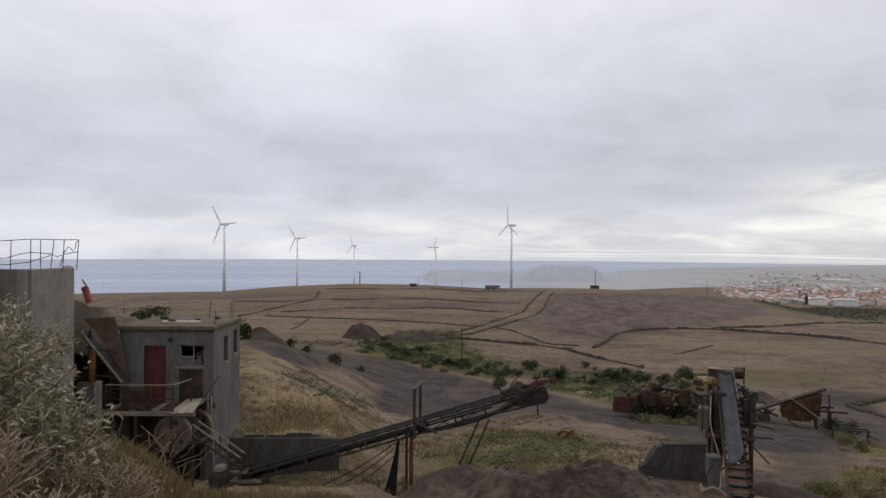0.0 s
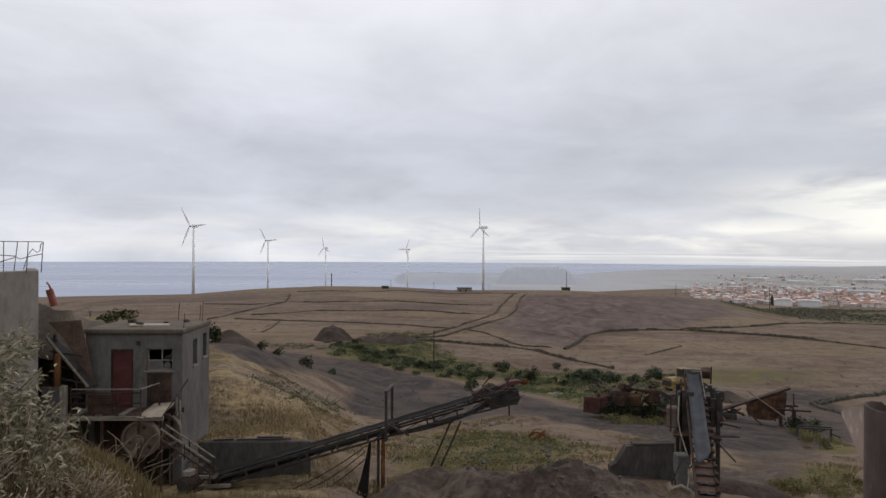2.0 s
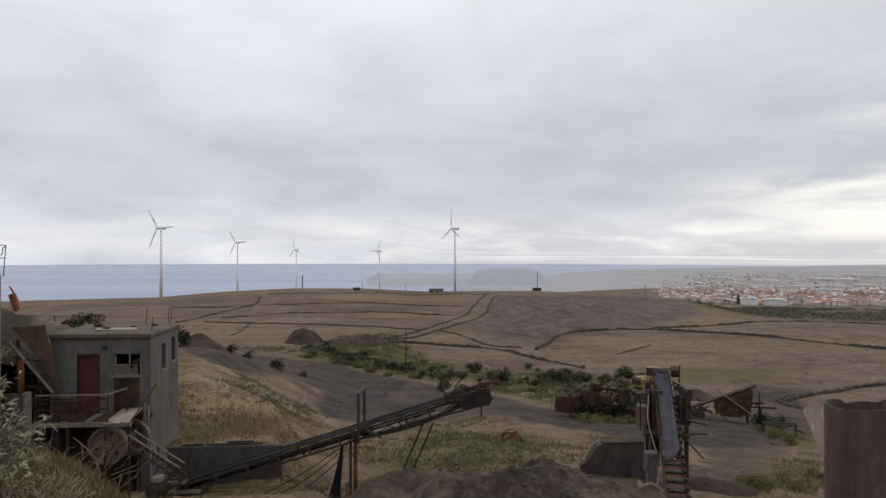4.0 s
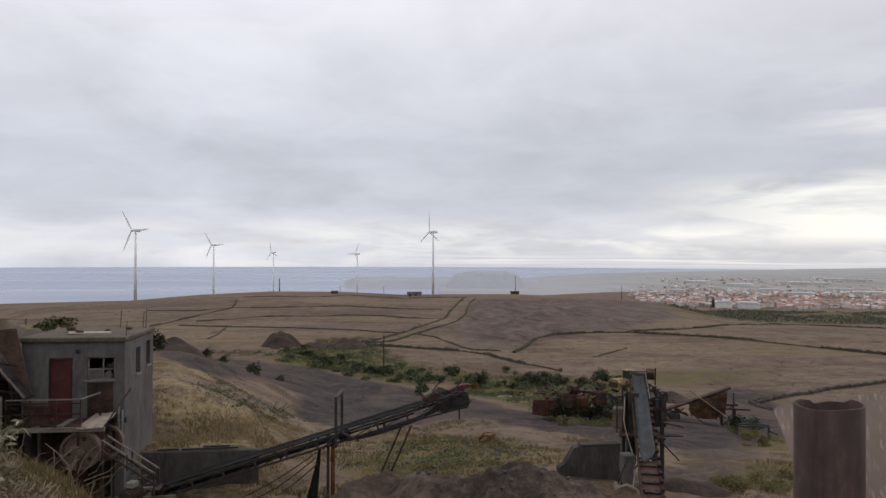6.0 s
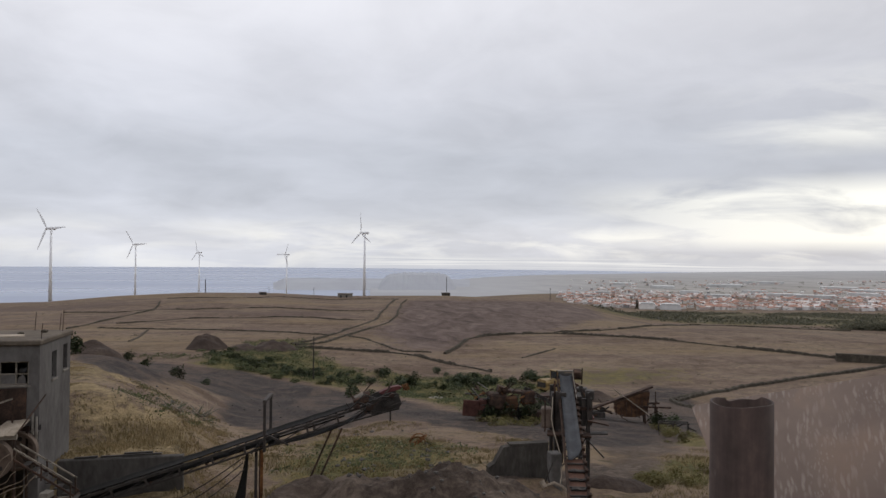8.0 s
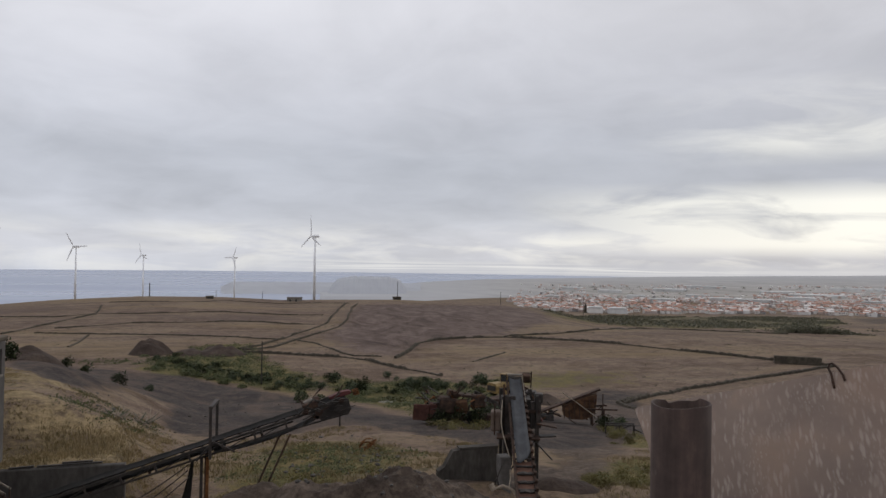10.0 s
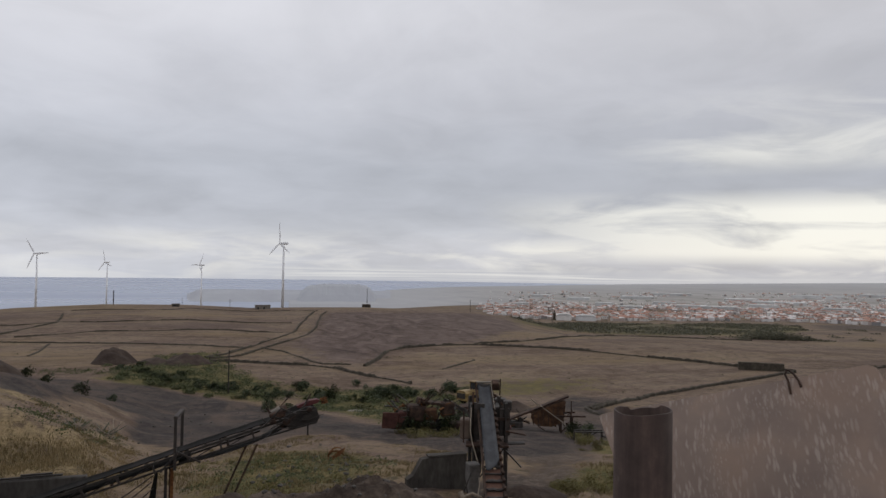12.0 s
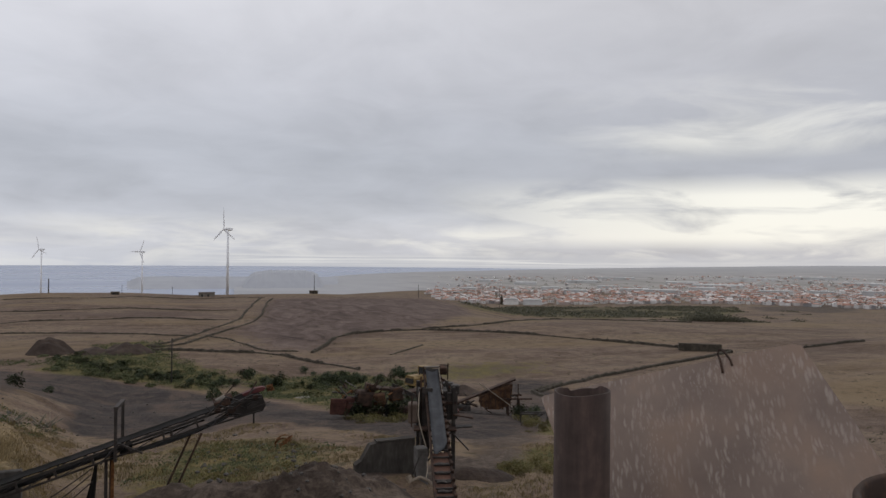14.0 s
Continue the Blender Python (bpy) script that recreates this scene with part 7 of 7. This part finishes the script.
class Clumps:
    """Gathers many low clumps of leaves into one sheet."""

    def __init__(self, seed):
        self.rng, self.verts, self.faces = random.Random(seed), [], []

    def add(self, x, y, r, h, n):
        rng, verts = self.rng, self.verts
        r0 = math.hypot(x, y)
        z = height(x, y) if r0 < 1450 else plain_height(math.degrees(math.atan2(x, y)), r0)
        for _ in range(n):
            a, q = rng.uniform(0, 6.28), r * rng.random() ** 0.6
            p = Vector((x + q * math.cos(a), y + q * math.sin(a), z + h * rng.random() * (1 - 0.6 * (q / r) ** 2)))
            t = Vector((rng.gauss(0, 1), rng.gauss(0, 1), rng.gauss(0.4, 0.6))).normalized()
            u = t.orthogonal().normalized()
            k = r * rng.uniform(0.18, 0.4)
            i = len(verts)
            verts.extend([p, p + t * k * 0.5 + u * k * 0.35, p + t * k, p + t * k * 0.5 - u * k * 0.35])
            self.faces.append((i, i + 1, i + 2, i + 3))


def scrub_cover():
    """Low growth too thick to count: over the scrub land, the bank's bare soil and the edges of the haul road."""
    c = Clumps(77)
    rng = c.rng
    for poly, count, size, tall in ((SCRUB, 1900, (0.35, 1.0), (0.2, 0.8)), (YARD_SCRUB, 1900, (0.3, 0.85), (0.2, 0.7)), (BANK_SOIL, 750, (0.12, 0.42), (0.08, 0.32)), (WEEDS, 500, (0.15, 0.5), (0.1, 0.35))):
        xs, ys = [p[0] for p in poly], [p[1] for p in poly]
        spots = [(rng.uniform(min(xs), max(xs)), rng.uniform(min(ys), max(ys))) for _ in range(count)]
        grown = inside(poly, np.array([p[0] for p in spots]), np.array([p[1] for p in spots]), 3.0)
        for (x, y), k in zip(spots, grown.tolist()):
            if k + 0.9 * noise.noise((x * 0.13, y * 0.13, 6)) > 0.62 and not in_road(x, y):
                c.add(x, y, rng.uniform(*size), rng.uniform(*tall), 13)
    for k in range(90):
        t = rng.random()
        c.add(-30.0 + 26.0 * t, 139.0 - 12.0 * t + rng.gauss(0, 2.0), rng.uniform(0.3, 0.9), rng.uniform(0.2, 0.7), 26)
    tagged(new("scrub_cover", triangles("scrub_cover", c.verts, c.faces, LEAF_MID)), "low green scrub and tufts covering the waste ground", "scrub", kind="stuff")


def far_scrub():
    """Scrub along the edge of the plain, on the far knoll, along the field walls and between the houses, in one sheet of leaves."""
    c = Clumps(31)
    rng, clump = c.rng, c.add
    belt = [(rng.uniform(130, 500), rng.uniform(260, 620)) for _ in range(2600)]
    grown = inside(FAR_SCRUB, np.array([p[0] for p in belt]), np.array([p[1] for p in belt]), 16.0)
    for (x, y), k in zip(belt, grown.tolist()):
        if k > 0.3 and k + 1.3 * noise.noise((x * 0.016, y * 0.016, 5)) > 0.8:
            clump(x, y, rng.uniform(1.5, 5.5), rng.uniform(0.4, 1.6), 26)
    for _ in range(40):
        az, rho = rng.uniform(24.5, 50), rng.uniform(340, 660)
        clump(rho * math.sin(radians(az)), rho * math.cos(radians(az)), rng.uniform(2, 4.5), rng.uniform(0.8, 2.2), 40)
    for _ in range(230):
        k = rng.gauss(0, 0.45)
        clump(233 + 17 * k, 247 - 6 * k + rng.gauss(0, 3), rng.uniform(1.6, 3.0), max(0.5, 4.2 * (1 - k * k)) * rng.uniform(0.6, 1.0), 30)
    for _ in range(160):
        az, rho = rng.uniform(24, 63), rng.uniform(1400, 2500)
        clump(rho * math.sin(radians(az)), rho * math.cos(radians(az)), rng.uniform(4, 8), rng.uniform(3, 7), 24)
    for _ in range(420):
        az, rho = rng.uniform(24, 63), rng.uniform(940, 1700)
        clump(rho * math.sin(radians(az)), rho * math.cos(radians(az)), rng.uniform(2.0, 4.0), rng.uniform(3, 6.5), 22)
    for _ in range(1500):
        az, rho = rng.uniform(-26, 62), 60 * 5 ** rng.random()
        x, y = rho * math.sin(radians(az)), rho * math.cos(radians(az))
        if noise.noise((x * 0.05, y * 0.05, 3)) > -0.05 and not in_road(x, y):
            clump(x, y, rng.uniform(0.25, 0.8), rng.uniform(0.15, 0.45), 10)
    for wall in WALL_LINES:
        for (ax, ay), (bx, by) in zip(wall, wall[1:]):
            for _ in range(int(math.dist((ax, ay), (bx, by)) / 8.0)):
                t = rng.random()
                clump(ax + (bx - ax) * t + rng.gauss(0, 0.8), ay + (by - ay) * t + rng.gauss(0, 0.8), rng.uniform(0.35, 0.9), rng.uniform(0.15, 0.45), 16)
    tagged(new("far_scrub", triangles("far_scrub", c.verts, c.faces, LEAF_SCRUB)), "dull dark green scrub along walls and on the plain", "scrub", kind="stuff")


LEAF_SCRUB = leaf_material("dull_olive_scrub", (0.026, 0.027, 0.015), (0.052, 0.050, 0.028), (0.090, 0.080, 0.044))
scrub_cover()
far_scrub()


def grass(name, mat, count, tall, wide, seed, label, azimuth, reach, patch, masked=None, lean=0.35):
    """Standing blades in tufts, each a thin bent strip; patch: scale, offset and gain of the growth."""
    rng = random.Random(seed)
    draw = np.random.RandomState(seed)
    az, rho = np.radians(draw.uniform(*azimuth, count)), draw.uniform(*reach, count)
    xs, ys = rho * np.sin(az), rho * np.cos(az)
    extra = masked(xs, ys) if masked else np.zeros(count)
    verts, faces = [], []
    for x, y, more in zip(xs.tolist(), ys.tolist(), extra.tolist()):
        k = patch[1] + more + patch[2] * noise.noise((x * patch[0], y * patch[0], seed * 7.0))
        if k <= 0:
            continue
        k = min(k, 1.3)
        z = height(x, y) - 0.03
        for _ in range(6):
            bx, by = x + rng.gauss(0, 0.10), y + rng.gauss(0, 0.10)
            h, w = tall * k * rng.uniform(0.5, 1.3), wide * rng.uniform(0.6, 1.4)
            a = rng.uniform(0, 6.28)
            dx, dy = math.cos(a) * h * lean * rng.uniform(0.2, 1.5), math.sin(a) * h * lean * rng.uniform(0.2, 1.5)
            i = len(verts)
            verts += [(bx - w, by, z), (bx + w, by, z), (bx + dx * 0.35 + w * 0.7, by + dy * 0.35, z + h * 0.6), (bx + dx * 0.35 - w * 0.7, by + dy * 0.35, z + h * 0.6), (bx + dx, by + dy, z + h)]
            faces += [(i, i + 1, i + 2, i + 3), (i + 3, i + 2, i + 4)]
    tagged(new(name, triangles(name, verts, faces, mat)), label, "grass", kind="stuff")


def yard_growth(x, y):
    road, green, dark = ground_masks(x, y)[:3]
    return 0.5 * green - 1.2 * road - 0.8 * dark


def bank_growth(x, y):
    return -0.9 * inside(ROAD, x, y, 2) - 0.8 * inside(BANK_SOIL, x, y, 2)


grass("dry_grass", STRAW_DULL, 11000, 0.30, 0.006, 1, "dense dull dry grass on the hillside shoulder", (-36, -7), (6.5, 20), (0.5, 0.5, 0.8))
grass("straw_grass", STRAW, 12000, 0.32, 0.011, 2, "tall straw-coloured grass on the bank", (-18, -5), (26.5, 62), (0.28, 0.22, 1.1), bank_growth)
grass("yard_grass", STRAW_DULL, 14000, 0.30, 0.012, 3, "sparse olive and straw grass on the yard slope", (-16, 42), (17, 60), (0.25, 0.25, 1.2), yard_growth)


def near_shrub(x, y, r, tall, seed, leaves, twigs, label, leaf_size=0.085, mat=None):
    """A straggling shrub: thin bent stems with narrow leaves at their ends."""
    rng = random.Random(seed)
    z = height(x, y)
    o = thing("shrub", pose(x, y, z), label, "shrub", "hillside shrubs")
    bm = bmesh.new()
    verts, faces = [], []
    for k in range(twigs):
        a, out = rng.uniform(0, 6.28), r * rng.uniform(0.2, 1.05)
        up = tall * rng.uniform(0.45, 1.0) * (1 - 0.35 * (out / r) ** 2)
        base = Vector((math.cos(a) * r * 0.25 * rng.random(), math.sin(a) * r * 0.25 * rng.random(), -0.1))
        tip = Vector((math.cos(a) * out, math.sin(a) * out, up))
        bend = Vector((rng.gauss(0, 0.12), rng.gauss(0, 0.12), rng.uniform(0.0, 0.2))) * r
        pts = [base.lerp(tip, i / 5) + bend * math.sin(math.pi * i / 5) for i in range(6)]
        tube(bm, pts, 0.007, 3)
        n = leaves // twigs
        for j in range(n):
            f = 0.35 + 0.65 * rng.random() ** 0.7
            i5 = min(4, int(f * 5))
            p = pts[i5].lerp(pts[i5 + 1], f * 5 - i5) + Vector((rng.gauss(0, 0.05), rng.gauss(0, 0.05), rng.gauss(0, 0.05)))
            t = ((tip - base).normalized() * 0.4 + Vector((rng.gauss(0, 1), rng.gauss(0, 1), rng.gauss(0, 0.8)))).normalized()
            u = t.cross(Vector((rng.gauss(0, 1), rng.gauss(0, 1), rng.gauss(0, 1)))).normalized()
            q = leaf_size * rng.uniform(0.6, 1.3)
            i = len(verts)
            droop = Vector((0, 0, -q * 0.25))
            verts += [p, p + t * q * 0.45 + u * q * 0.13, p + t * q + droop, p + t * q * 0.45 - u * q * 0.13]
            faces.append((i, i + 1, i + 2, i + 3))
    part("branchwork", bm, TWIG, o)
    lv = new("leaves", triangles("leaves", verts, faces, mat or LEAF_GREY))
    lv.parent = o


near_shrub(-4.2, 6.0, 0.95, 1.45, 1, 4200, 130, "tall grey-green leafy shrub on the hillside", 0.10)
near_shrub(-3.55, 6.3, 0.62, 0.95, 2, 2200, 90, "grey-green leafy shrub on the hillside", 0.09)
near_shrub(-4.9, 7.6, 0.9, 1.2, 3, 2400, 80, "dark leafy shrub higher on the hillside", 0.09)
for i, (x, y, r, t, n) in enumerate(((-2.9, 5.0, 0.6, 0.5, 500), (-3.4, 5.0, 0.6, 0.65, 350), (-2.6, 5.4, 0.5, 0.35, 700), (-3.3, 7.0, 0.5, 0.4, 900), (-3.0, 6.0, 0.5, 0.45, 500), (-3.8, 5.4, 0.6, 0.7, 400))):
    near_shrub(x, y, r, t, 20 + i, n, 150, "twiggy half-dry shrub with sparse leaves", 0.06, STRAW_DULL if i % 2 else None)


def dry_vines():
    o = thing("dry_vines", pose(-9.8, 22.8, 77.5), "tangle of bare dry vines under the walkway", "dead plant")
    rng = random.Random(8)
    for k in range(46):
        x = rng.uniform(-11.0, -8.3)
        a = Vector((x, rng.uniform(22.4, 22.95), rng.uniform(77.3, 78.3)))
        b = a + Vector((rng.uniform(-1.0, 1.2), rng.uniform(-0.1, 0.3), rng.uniform(0.2, 1.3)))
        b.z = min(b.z, 79.5)
        c = (a + b) / 2 + Vector((rng.gauss(0, 0.2), 0, rng.uniform(-0.2, 0.3)))
        bm = bmesh.new()
        tube(bm, [a, a.lerp(c, 0.6), c, c.lerp(b, 0.5) + Vector((0, 0, 0.06)), b], rng.uniform(0.008, 0.016), 4)
        part("stem", shifted(bm, o), TWIG, o)


dry_vines()


# ---- loose stones ----
def stones():
    rng = random.Random(3)
    kinds = []
    for k in range(5):
        bm = bmesh.new()
        bmesh.ops.create_icosphere(bm, subdivisions=1, radius=1.0)
        for v in bm.verts:
            v.co *= rng.uniform(0.7, 1.2)
            v.co.z *= 0.7
        kinds.append(mesh_of("stone", bm, STONE_LIGHT))
    for k in range(240):
        if k >= 190:
            x, y, s = rng.uniform(-12, 8), rng.uniform(48, 92), rng.uniform(0.06, 0.18)
        elif k < 120:
            a, d = rng.uniform(0, 6.28), 3.1 * rng.random() ** 0.7
            x, y = 4.5 + 1.3 * d * math.cos(a) + 0.7, 20.1 + d * math.sin(a) - 0.4
            s = 0.02 + 0.085 * rng.random() ** 2
        else:
            x, y = rng.uniform(2, 8), rng.uniform(30, 42)
            s = rng.uniform(0.05, 0.16)
        ob = new("stone", kinds[k % 5])
        ob.matrix_basis = pose(x, y, height(x, y) + s * 0.25, 0, 0, rng.uniform(0, 360)) @ Matrix.Scale(s, 4)
        tagged(ob, "small grey stone lying on the gravel", "stone", "loose stones")


STONE_LIGHT = mottled("grey_gravel_stone", (0.05, 0.046, 0.042), (0.085, 0.078, 0.072), (0.14, 0.13, 0.12), 1.0, 0.9, bump=0.3, depth=0.02, vary=0.6)
stones()
